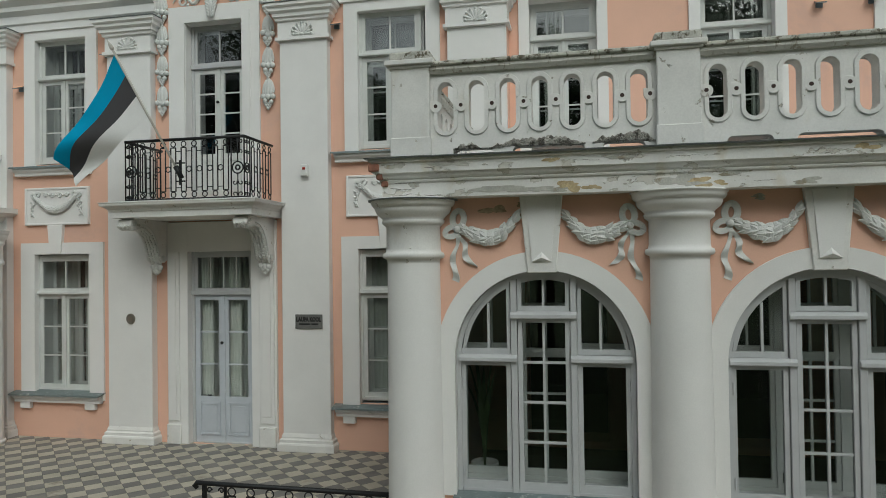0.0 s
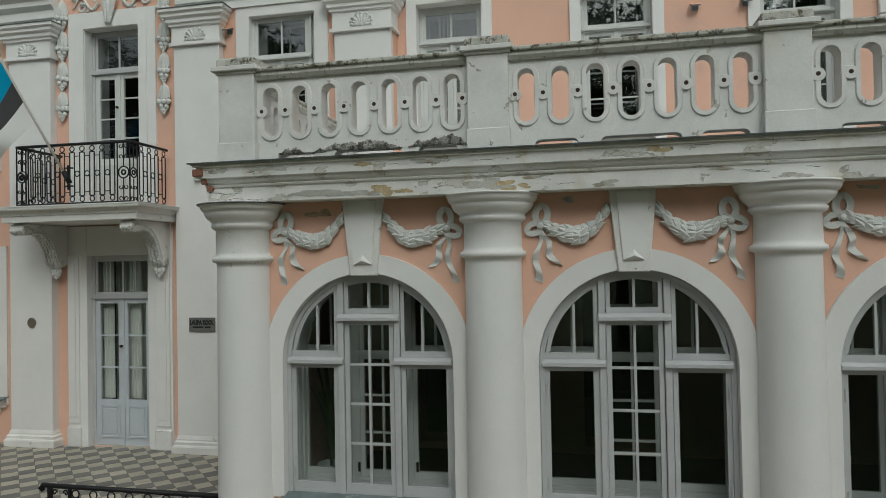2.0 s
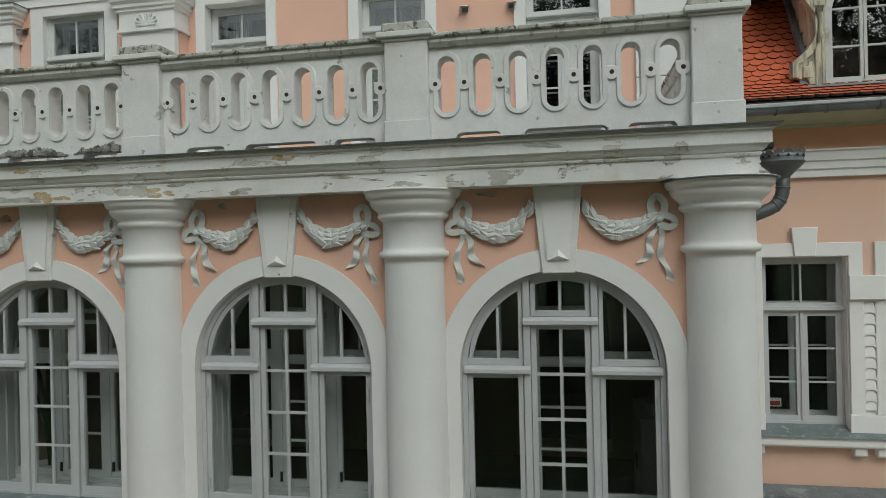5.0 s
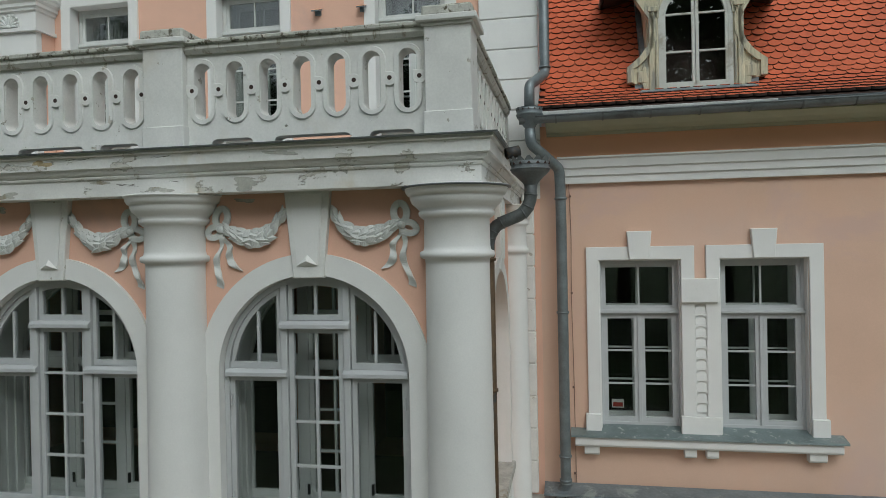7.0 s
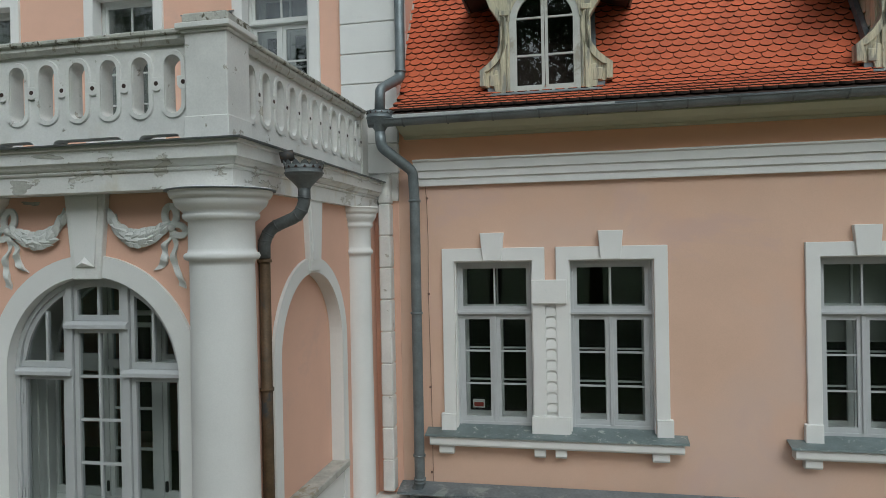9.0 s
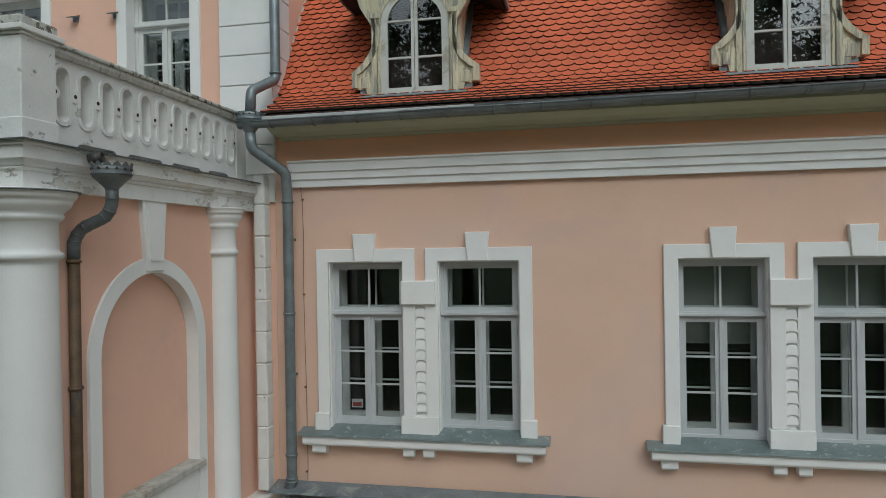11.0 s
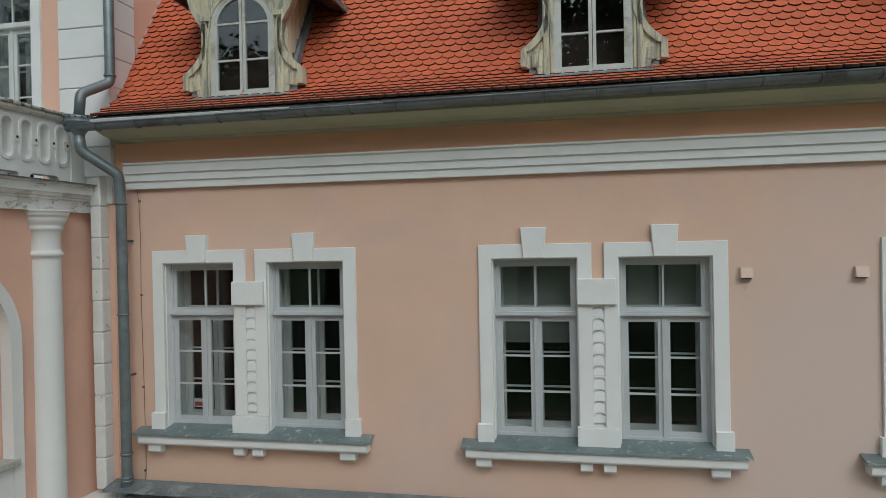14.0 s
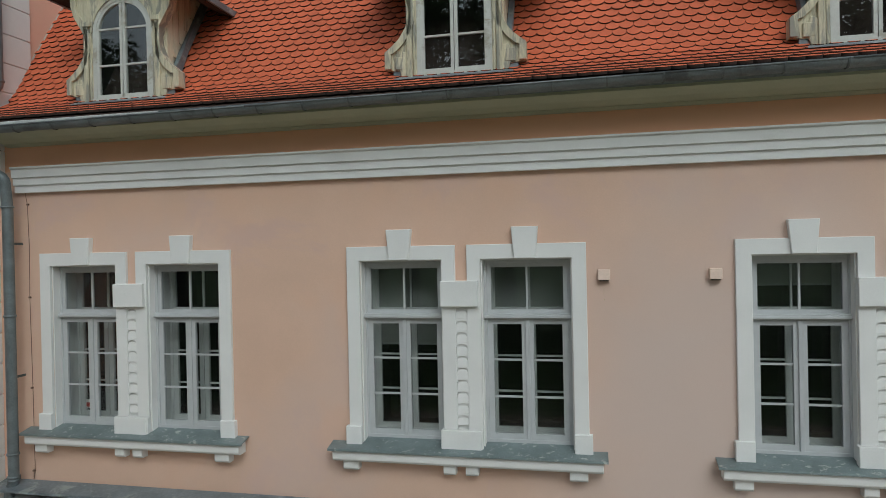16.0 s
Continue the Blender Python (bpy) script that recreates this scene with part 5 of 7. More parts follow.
def moulded_sill(x0, x1, z, face, metal=True, blocks=True):
    root = tagged(empty("window_sill"), "projecting white sill with grey sheet metal cover", "window sill", "facade sills", "structure")
    part("sill_flashing", Shape().prism([(face + 0.15, z + 0.06), (face - 0.16, z), (face - 0.165, z - 0.025), (face + 0.15, z + 0.045)], "x", x0, x1), SILLM, root)
    part("sill_moulding", Shape().prism([(face, z - 0.01), (face - 0.13, z - 0.01), (face - 0.13, z - 0.06), (face - 0.08, z - 0.10), (face - 0.08, z - 0.14), (face, z - 0.14)], "x", x0 + 0.04, x1 - 0.04), WHITE, root, bevel=0.004)
    if blocks:
        for a in (x0 + 0.14, x1 - 0.32):
            part("bracket", Shape().box(a, a + 0.18, face - 0.07, face, z - 0.24, z - 0.14), WHITE, root, bevel=0.005)
    return root


def leaf_blade(s, c, long, wide, thick, rot):
    """A pointed laurel leaf with a raised rib, lying in x and z before it is turned."""
    v, f, n = [], [], 6
    for i in range(n + 1):
        t = i / n
        w = wide * math.sin(math.pi * min(1.0, 0.10 + 0.90 * t) ** 0.85) if i < n else 0.0008
        bow = -thick * (0.3 + 0.9 * math.sin(math.pi * t))
        for u, d in ((-1, 0.35), (0, 1.0), (1, 0.35)):
            v.append(Vector(c) + rot @ Vector(((t - 0.5) * long, bow * d, u * w)))
        v.append(Vector(c) + rot @ Vector(((t - 0.5) * long, 0.012, 0.0)))
    for i in range(n):
        a, b = i * 4, (i + 1) * 4
        f += [(a, b, b + 1, a + 1), (a + 1, b + 1, b + 2, a + 2), (a + 2, b + 2, b + 3, a + 3), (a + 3, b + 3, b, a)]
    s.add(v, f)


def swag(s, cx, w, z, drop, y, r=0.035, leaves=34, seed=1, lift=(0.0, 0.0), size=1.0, stray=0.32):
    """A garland of overlapping laurel leaves between two points w apart, at height z."""
    rng = random.Random(seed)
    core = [(2 * i / 20 - 1) for i in range(21)]

    def line(u):
        return z - drop * (1 - u * u) + lift[0 if u < 0 else 1] * u * u

    s.tube([(cx + u * w / 2, y - 0.008, line(u)) for u in core], [r * (0.25 + 0.35 * (1 - u * u)) for u in core], 7)
    for k in range(leaves):
        t = (k + 0.5) / leaves
        fat = 0.5 + 0.6 * math.sin(math.pi * t)
        px = cx + (t - 0.5) * w
        pz = line(2 * t - 1)
        slope = math.atan2((drop + lift[0 if t < 0.5 else 1]) * 8 * (t - 0.5) / w, 1)
        out = 1 if t > 0.5 else -1
        for q in (-1, 1, -0.35, 0.35):
            turn = -slope + (math.pi if out < 0 else 0.0) + out * -q * 0.2 + rng.uniform(-stray, stray)
            rot = Matrix.Rotation(turn, 3, "Y") @ Matrix.Rotation(rng.uniform(-0.3, 0.3), 3, "X")
            c = (px + rng.uniform(-0.004, 0.004), y - 0.014 - 0.030 * fat * (1 - 0.55 * abs(q)), pz + q * 0.75 * r * fat + rng.uniform(-0.004, 0.004))
            leaf_blade(s, c, size * 0.092 * (0.75 + 0.4 * fat) * rng.uniform(0.8, 1.2), size * (0.012 + 0.017 * fat) * rng.uniform(0.85, 1.15), 0.024, rot)


def ribbon_tail(s, x, z, dx, length, y, w=0.045, phase=0.0, sway=0.03):
    pts, axis, widths = [], [], []
    n = 28
    for i in range(n + 1):
        t = i / n
        pts.append((x + dx * t + sway * t ** 0.5 * math.sin(2 * math.pi * (1.3 * t) + phase), y - 0.018 - 0.014 * math.sin(17 * t + phase), z - length * t))
        a = 0.5 * math.sin(5 * t + phase)
        axis.append((math.cos(a), 0, math.sin(a)))
        widths.append(w * (0.55 + 0.55 * t))
    s.strip(pts, widths, axis, 0.022)


def bow_loop(s, cx, cz, ang, rx, rz, y, w=0.03):
    pts, axis, widths = [], [], []
    for i in range(17):
        t = 2 * math.pi * i / 16
        u = rx * (1 + math.cos(t))
        v = rz * math.sin(t)
        pts.append((cx + u * math.cos(ang) - v * math.sin(ang), y - 0.02 - 0.012 * math.sin(t / 2), cz + u * math.sin(ang) + v * math.cos(ang)))
        axis.append((math.cos(ang) * math.cos(t) - math.sin(ang) * math.sin(t), 0, math.sin(ang) * math.cos(t) + math.cos(ang) * math.sin(t)))
        widths.append(w)
    s.strip(pts, widths, axis, 0.02)


def relief_panel(x0, x1, z0, z1, face, seed):
    root = tagged(empty("relief_panel"), "white stucco panel with a garland and ribbons in relief", "relief", "facade reliefs")
    part("backing", Shape().box(x0, x1, face - 0.035, face + 0.01, z0, z1), WHITE, root, bevel=0.006)
    part("border", (lambda q: (rect_frame(q, x0 + 0.005, x1 - 0.005, z0 + 0.005, z1 - 0.005, 0.03, face - 0.05, face - 0.03), q)[1])(Shape()), WHITE, root, bevel=0.004)
    c, w = (x0 + x1) / 2, x1 - x0
    g = Shape()
    swag(g, c, w * 0.62, z1 - 0.16, 0.20, face - 0.035, 0.04, 26, seed)
    for sg in (-1, 1):
        bow_loop(g, c + sg * w * 0.32, z1 - 0.14, math.pi / 2 + sg * 0.9, 0.045, 0.03, face - 0.035)
        bow_loop(g, c + sg * w * 0.32, z1 - 0.14, math.pi / 2 - sg * 1.3, 0.04, 0.03, face - 0.035)
        ribbon_tail(g, c + sg * w * 0.33, z1 - 0.16, sg * 0.07, 0.30, face - 0.035, 0.04, 0.5 * sg)
        g.blob((c + sg * w * 0.32, face - 0.06, z1 - 0.15), 0.03, 0.02, 0.03)
    g.tube([(c - 0.2 + 0.4 * i / 16, face - 0.04, z1 - 0.11 + 0.02 * math.sin(i * 1.3)) for i in range(17)], 0.012, 6)
    for sg in (-1, 1):
        for k, (u, zz, rr) in enumerate(((0.07, 0.13, 0.045), (0.20, 0.12, 0.035))):
            g.tube([(c + sg * (u + rr * math.cos(a * 0.75) * (1 - a / 17)), face - 0.045, z1 - zz + rr * math.sin(a * 0.75) * (1 - a / 17)) for a in range(15)], 0.012, 6)
        for k in range(6):
            g.blob((c + sg * (w * 0.38 + 0.01 * (-1) ** k), face - 0.05, z1 - 0.24 - 0.04 * k), 0.028, 0.016, 0.016, Matrix.Rotation(0.6 * (-1) ** k, 3, "Y"), 6, 4)
    part("garland", g, STUCCO, root)
    return root


def fruit_bunch(s, x, y, z, w, h, seed):
    """A hanging bunch: drooping leaves over rows of small fruit that taper to a point."""
    rng = random.Random(seed)
    for k, a in enumerate((-1.0, 1.0, -0.55, 0.55, 0.0)):
        long = h * (0.24 if abs(a) > 0.9 else 0.30)
        s.blob((x + a * w * 0.55, y - 0.018 - 0.016 * (1 - abs(a)), z - long * 0.95), 0.033, 0.022, long, Matrix.Rotation(-a * 0.28 + rng.uniform(-0.08, 0.08), 3, "Y"), 8, 6)
        s.blob((x + a * w * 0.75, y - 0.03, z - long * 1.75), 0.010, 0.012, long * 0.3, Matrix.Rotation(-a * 0.5, 3, "Y"), 6, 4)
    for u, d, q in ((-0.72, 0.54, 0.042), (0.74, 0.58, 0.043), (0.05, 0.58, 0.046), (-0.40, 0.72, 0.038), (0.45, 0.74, 0.037)):
        s.blob((x + u * w + rng.uniform(-0.006, 0.006), y - 0.034, z - h * (d + rng.uniform(-0.02, 0.02))), q, q * 0.85, q, None, 9, 6)
    for r in range(4):
        for k in range(4 - r):
            u = k - (3 - r) / 2
            s.blob((x + u * 0.036, y - 0.026 - 0.006 * (r % 2), z - h * (0.79 + 0.058 * r)), 0.021, 0.02, 0.022, None, 7, 5)


def leaf_key(s, x, y, ztop, w, h):
    """Acanthus leaf: pairs of lobes that narrow downwards along a rib."""
    s.tube([(x, y - 0.03, ztop), (x, y - 0.05, ztop - h * 0.6), (x, y - 0.06, ztop - h)], [0.025, 0.022, 0.012], 6)
    for k in range(8):
        t = k / 7
        for sg in (-1, 1):
            s.blob((x + sg * w * (1 - 0.62 * t) * 0.6, y - 0.028 - 0.02 * t, ztop - h * (0.06 + 0.86 * t)), w * (0.62 - 0.3 * t), 0.018, 0.024, Matrix.Rotation(sg * -0.75, 3, "Y"), 8, 5)
    for sg in (-1, 1):
        s.tube([(x + sg * (w * 0.9 + 0.035 * math.cos(a * 0.7) * (1 - a / 14)), y - 0.025, ztop + 0.01 + 0.035 * math.sin(a * 0.7) * (1 - a / 14)) for a in range(13)], 0.012, 6)


def drop_festoon(x, y, ztop, zbot, seed):
    s = Shape()
    n = max(1, round((ztop - zbot) / 0.47))
    step = (ztop - zbot) / n
    for k in range(n):
        z = ztop - k * step
        s.tube([(x, y - 0.012, z + 0.03), (x, y - 0.012, z - 0.06)], 0.016, 6)
        s.blob((x, y - 0.022, z - 0.01), 0.034, 0.018, 0.024, None, 8, 5)
        fruit_bunch(s, x, y, z - 0.01, 0.105, step * 0.97, seed + k)
    return tagged(part("festoon", s, STUCCO), "white stucco drop of fruit and leaves on the pink wall", "relief", "facade festoons")


lower = casement_window(1.03, 2.16, 1.56, 3, paint=WINWHITE, label="off-white wooden casement window of the facade")
lower["group"] = "facade windows"
placed(lower, -15.08, ML + 0.05, 0.72)
copy_thing(lower, pose(-9.65, ML + 0.05, 0.72))
upper = casement_window(0.93, 2.0, 1.36, 3, paint=WINWHITE, glass=OLDGLASS, label="off-white upper casement window of the facade")
upper["group"] = "facade windows"
placed(upper, -9.62, ML + 0.06, 4.35)
dim = casement_window(0.93, 2.0, 1.36, 3, paint=WINWHITE, label="off-white upper casement window with dark panes")
dim["group"] = "facade windows"
placed(dim, -15.03, ML + 0.06, 4.35)
over = casement_window(0.93, 2.0, 1.49, 3, paint=WINWHITE, glass=OLDGLASS, label="off-white upper casement window behind the porch balustrade")
over["group"] = "facade windows"
placed(over, UW[0] - 0.465, MR + 0.15, 4.35)
for c in UW[1:]:
    copy_thing(over, pose(c - 0.465, MR + 0.15, 4.35))
for c in UW:
    facade_surround(c - 0.47, c + 0.47, 3.65, 6.36, 0.14, 6.52, MR, "flat white plaster band round an upper window")
for a, b in lw:
    c = (a + b) / 2
    facade_surround(a, b, 0.60, 2.9, 0.25, 3.08, ML, "flat white plaster band round a ground floor window")
    facade_surround(a + 0.02, b - 0.05, 4.28, 6.33, 0.20, 6.47, ML, "flat white plaster band round an upper window")
    moulded_sill(a - 0.38, b + 0.25, 0.70 if c < -12 else 0.64, ML)
    moulded_sill(a - 0.36, b + 0.08, 4.29, ML, blocks=False)
    relief_panel(a - 0.17, b + 0.0, 3.36, 3.96, ML, int(-c * 10))
    kx = c - 0.10
    tagged(part("keystone", Shape().prism([(kx - 0.10, 2.9), (kx + 0.10, 2.9), (kx + 0.14, 3.36), (kx - 0.14, 3.36)], "y", ML - 0.06, ML + 0.01), WHITE, bevel=0.006), "plain white plaster keystone above a window", "trim", "facade keystones", "structure")
drape(-15.20, -14.62, 0.8, 2.85, ML + 0.45, 6)
drape(-14.52, -14.08, 0.8, 2.85, ML + 0.45, 6)
drape(-9.62, -9.2, 0.8, 2.85, ML + 0.45, 6)
drape(-14.98, -14.72, 4.4, 6.3, ML + 0.44, 4)
drape(-6.98, -6.72, 4.4, 6.3, MR + 0.46, 4)
drape(-4.15, -3.99, 4.4, 6.3, MR + 0.46, 3)
for c in (-6.7, -4.42):
    blind(c - 0.44, c + 0.44, 5.75, 6.3, MR + 0.47)

# entrance door
def glazed_door(x0, x1, z0, zt, z1, y, rows, panel_h, paint, lab):
    root = tagged(empty("door"), lab, "door", kind="structure")
    f = Shape()
    rect_frame(f, x0, x1, z0, z1, 0.05, y, y + 0.09, 0.02)
    part("door_frame", f, FRAME, root, bevel=0.004)
    part("transom", Shape().box(x0, x1, y - 0.025, y + 0.08, zt - 0.03, zt + 0.03), FRAME, root, bevel=0.005)
    panes, t = [], Shape()
    rect_frame(t, x0 + 0.05, x1 - 0.05, zt + 0.03, z1 - 0.05, 0.04, y + 0.02, y + 0.06)
    muntin_panes(t, panes, x0 + 0.09, x1 - 0.09, zt + 0.07, z1 - 0.09, 4 if rows == 3 else 2, 1, y + 0.026, y + 0.054)
    panes_to(part("top_light", t, FRAME, root), panes, y + 0.04, glass=OLDGLASS if rows == 4 else GLASS)
    mid = (x0 + x1) / 2
    for a, b in ((x0 + 0.05, mid - 0.003), (mid + 0.003, x1 - 0.05)):
        panes, c = [], Shape()
        rect_frame(c, a, b, z0 + 0.02, zt - 0.03, 0.075, y + 0.02, y + 0.065, panel_h)
        muntin_panes(c, panes, a + 0.075, b - 0.075, z0 + 0.02 + panel_h, zt - 0.105, 1, rows, y + 0.028, y + 0.058)
        leaf = part("door_leaf", c, paint, root)
        panes_to(leaf, panes, y + 0.043)
        q = Shape()
        rect_frame(q, a + 0.06, b - 0.06, z0 + 0.12, z0 + panel_h - 0.06, 0.035, y + 0.004, y + 0.022)
        q.box(a + 0.115, b - 0.115, y + 0.012, y + 0.022, z0 + 0.175, z0 + panel_h - 0.115)
        part("lower_panel", q, paint, leaf, bevel=0.004)
    part("meeting_strip", Shape().box(mid - 0.028, mid + 0.028, y, y + 0.022, z0 + 0.02, zt - 0.03), paint, root, bevel=0.004)
    part("handle", Shape().tube([(mid, y, z0 + 1.52), (mid, y - 0.02, z0 + 1.52), (mid, y - 0.03, z0 + 1.52), (mid, y - 0.045, z0 + 1.52), (mid, y - 0.055, z0 + 1.52)], [0.012, 0.010, 0.022, 0.024, 0.012], 10), IRON, root, "dark metal knob")
    return root


DF = ML + 0.06
glazed_door(-12.34, -11.30, 0.0, 2.27, 2.9, DF, 3, 0.68, DOORPAINT, "pale grey two leaf glazed entrance door")
ds = tagged(empty("door_surround"), "white plaster door surround with worn stepped edges", "trim", kind="structure")
s = Shape()
for a, b in ((-12.68, -12.34), (-11.30, -10.9)):
    s.box(a, b, ML - 0.05, DF + 0.05, 0.0, 3.35)
s.box(-12.34, -11.30, ML - 0.05, DF + 0.05, 2.9, 3.35)
part("architrave", s, WHITE, ds, bevel=0.005)
for a, b in ((-12.66, -12.47), (-11.16, -10.93)):
    part("raised_strip", Shape().box(a, b, ML - 0.075, ML - 0.045, 0.35, 2.9), WHITE, ds, bevel=0.006)
    part("raised_strip", Shape().box(a + 0.05, b - 0.05, ML - 0.088, ML - 0.074, 0.45, 2.80), WHITE, ds, bevel=0.004)
    part("base_block", Shape().box(a - 0.02, b + 0.02, ML - 0.09, ML - 0.04, 0.0, 0.30), WORN, ds, bevel=0.012)
for x0 in (-12.27, -11.80):
    drape(x0, x0 + 0.20, 0.7, 2.86, DF + 0.16, 4, "grey white folded curtain behind the entrance door")

# Added pale sheet deep in the hall, to lighten the dark door panes.
drape(-12.31, -11.33, 0.05, 2.86, DF + 0.50, 11, "grey white sheet added across the hall to lighten the door panes")

# balcony door with its surround
glazed_door(-12.35, -11.43, 3.66, 5.74, 6.38, ML + 0.12, 4, 0.72, WINWHITE, "grey white glazed double door to the balcony")
band_ = facade_surround(-12.36, -11.42, 3.6, 6.38, 0.28, 6.64, ML, "stepped white plaster band round the balcony door")
for a, b, z0, z1 in ((-12.50, -12.364, 3.6, 6.51), (-11.416, -11.28, 3.6, 6.51), (-12.364, -11.416, 6.384, 6.51)):
    part("inner_step", Shape().box(a, b, ML - 0.055, ML - 0.034, z0, z1), WHITE, band_)
tagged(part("keystone_relief", (lambda q: (leaf_key(q, -11.9, ML - 0.04, 6.80, 0.13, 0.38), q)[1])(Shape()), STUCCO), "white stucco leaf keystone above the balcony door", "relief")
for sg in (-1, 1):
    sc = Shape()
    sc.tube([(-11.9 + sg * (0.22 + 0.45 * i / 20), ML - 0.02, 6.78 - 0.10 * math.sin(i * 0.35)) for i in range(21)], [0.03 - 0.001 * i for i in range(21)], 6)
    bow_loop(sc, -11.9 + sg * 0.55, 6.74, 0.3 * sg, 0.05, 0.05, ML)
    for k in range(9):
        sc.blob((-11.9 + sg * (0.26 + 0.05 * k), ML - 0.03, 6.78 - 0.10 * math.sin(k * 0.7) + 0.03 * (-1) ** k), 0.035, 0.018, 0.02, Matrix.Rotation(0.7 * (-1) ** k, 3, "Y"), 6, 4)
    tagged(part("scroll_relief", sc, STUCCO), "white stucco scrolls on pink plaster above the balcony door", "relief", "balcony door scrolls")
drop_festoon(-12.75, ML - 0.01, 6.85, 4.98, 11)
drop_festoon(-11.0, ML - 0.01, 6.85, 4.98, 31)

# balcony
BX0, BX1, BY = -13.06, -10.71, -1.26
slab = Shape()
v, f = [], []
prof = [(0.15, 3.37), (0.10, 3.375), (0.10, 3.455), (0.085, 3.46), (0.08, 3.48), (0.06, 3.505), (0.03, 3.525), (0.01, 3.53), (0.0, 3.545), (0.0, 3.575), (0.10, 3.60)]
for o, z in prof:
    v += [(BX0 + o, ML, z), (BX0 + o, BY + o, z), (BX1 - o, BY + o, z), (BX1 - o, ML, z)]
for k in range(len(prof) - 1):
    f += [(k * 4 + i, k * 4 + i + 1, k * 4 + i + 5, k * 4 + i + 4) for i in range(3)]
e = (len(prof) - 1) * 4
f += [(0, 1, 2, 3), (e, e + 1, e + 2, e + 3)]
bal = tagged(empty("balcony"), "white stone balcony slab on two scrolled brackets", "balcony")
part("slab", slab.add(v, f), WORN, bal)
part("cover", Shape().box(BX0 - 0.012, BX1 + 0.012, BY - 0.012, ML, 3.576, 3.584).box(BX0 + 0.10, BX1 - 0.10, BY + 0.10, ML, 3.584, 3.604), PALEZINC, bal, "grey sheet metal cover")
for x in (-12.78, -11.02):
    curve = [(ML, 3.37), (-1.02, 3.37), (-1.09, 3.34), (-1.10, 3.27), (-1.04, 3.22), (-0.94, 3.23), (-0.84, 3.255), (-0.72, 3.235), (-0.60, 3.15), (-0.52, 3.03), (-0.475, 2.90), (-0.44, 2.80), (-0.38, 2.745), (-0.30, 2.74), (ML, 2.80)]
    br = part("scroll_bracket", Shape().prism(curve, "x", x - 0.10, x + 0.10), WORN, bal, bevel=0.01)
    l = Shape()
    rng = random.Random(int(-x * 100))
    low = curve[3:13]
    for k in range(len(low) - 1):
        for q in range(5):
            t = (q + 0.5) / 5
            yy, zz = low[k][0] + (low[k + 1][0] - low[k][0]) * t, low[k][1] + (low[k + 1][1] - low[k][1]) * t
            sl = math.atan2(low[k + 1][1] - low[k][1], low[k + 1][0] - low[k][0])
            for u in (-0.075, -0.025, 0.025, 0.075):
                l.blob((x + u + rng.uniform(-0.01, 0.01), yy - 0.008, zz - 0.008), rng.uniform(0.02, 0.032), rng.uniform(0.022, 0.04), rng.uniform(0.014, 0.024), Matrix.Rotation(sl + rng.uniform(-0.4, 0.4), 3, "X"), 6, 4)
    for sg in (-1, 1):
        for cy, cz, rr in ((-1.03, 3.295, 0.06), (-0.36, 2.80, 0.045)):
            l.tube([(x + sg * 0.102, cy + rr * math.cos(a * 0.7) * (1 - a / 16), cz + rr * math.sin(a * 0.7) * (1 - a / 16)) for a in range(15)], 0.013, 6)
        l.tube([(x + sg * 0.102, yy, zz + 0.03) for yy, zz in curve[6:12]], 0.012, 6)
    fruit_bunch(l, x, -0.33, 2.80, 0.075, 0.24, 3)
    part("leaf_carving", l, STUCCO, br)

RX0, RX1, RY, RZ0, RZ1 = -12.72, -10.92, -1.14, 3.60, 4.43
rail = tagged(empty("balcony_railing"), "black wrought iron balcony railing with rings and scrolls", "railing")


def iron_bar(p, q, r=0.0085, name="bar"):
    return part(name, Shape().tube([p, q], r, 6), IRON, rail)


def iron_ring(c, d, z, r, thick=0.0075, name="ring"):
    pts = [c + d * r * math.cos(a * math.pi / 7) + Vector((0, 0, z + r * math.sin(a * math.pi / 7))) for a in range(14)]
    return part(name, Shape().tube(pts, thick, 5, True), IRON, rail)


def scroll_panel(p, d, w):
    """Two outer bars and a stem with a ringed boss in the middle and curls at four heights."""
    mid = p + d * w / 2
    for b in (p, p + d * w):
        iron_bar(b + Vector((0, 0, RZ0)), b + Vector((0, 0, RZ1)), 0.010)
    for z0, z1 in ((RZ0 + 0.02, RZ0 + 0.33), (RZ0 + 0.49, RZ1)):
        iron_bar(mid + Vector((0, 0, z0)), mid + Vector((0, 0, z1)), 0.0075, "stem")
    iron_ring(mid, d, RZ0 + 0.41, min(0.085, w * 0.42), 0.010, "rosette")
    iron_ring(mid, d, RZ0 + 0.41, 0.030, 0.012, "rosette")
    for z, sz in ((RZ0 + 0.05, -1), (RZ0 + 0.21, 1), (RZ0 + 0.62, -1), (RZ1 - 0.06, 1)):
        for sd in (-1, 1):
            pts = []
            for a in range(14):
                t = a / 13
                q = w * 0.20 * (1 - 0.7 * t)
                pts.append(mid + d * sd * (w * 0.24 + q * math.cos(5.2 * t + 2.6)) + Vector((0, 0, z + sz * q * math.sin(5.2 * t + 2.6))))
            part("scroll", Shape().tube(pts, 0.0075, 5), IRON, rail)


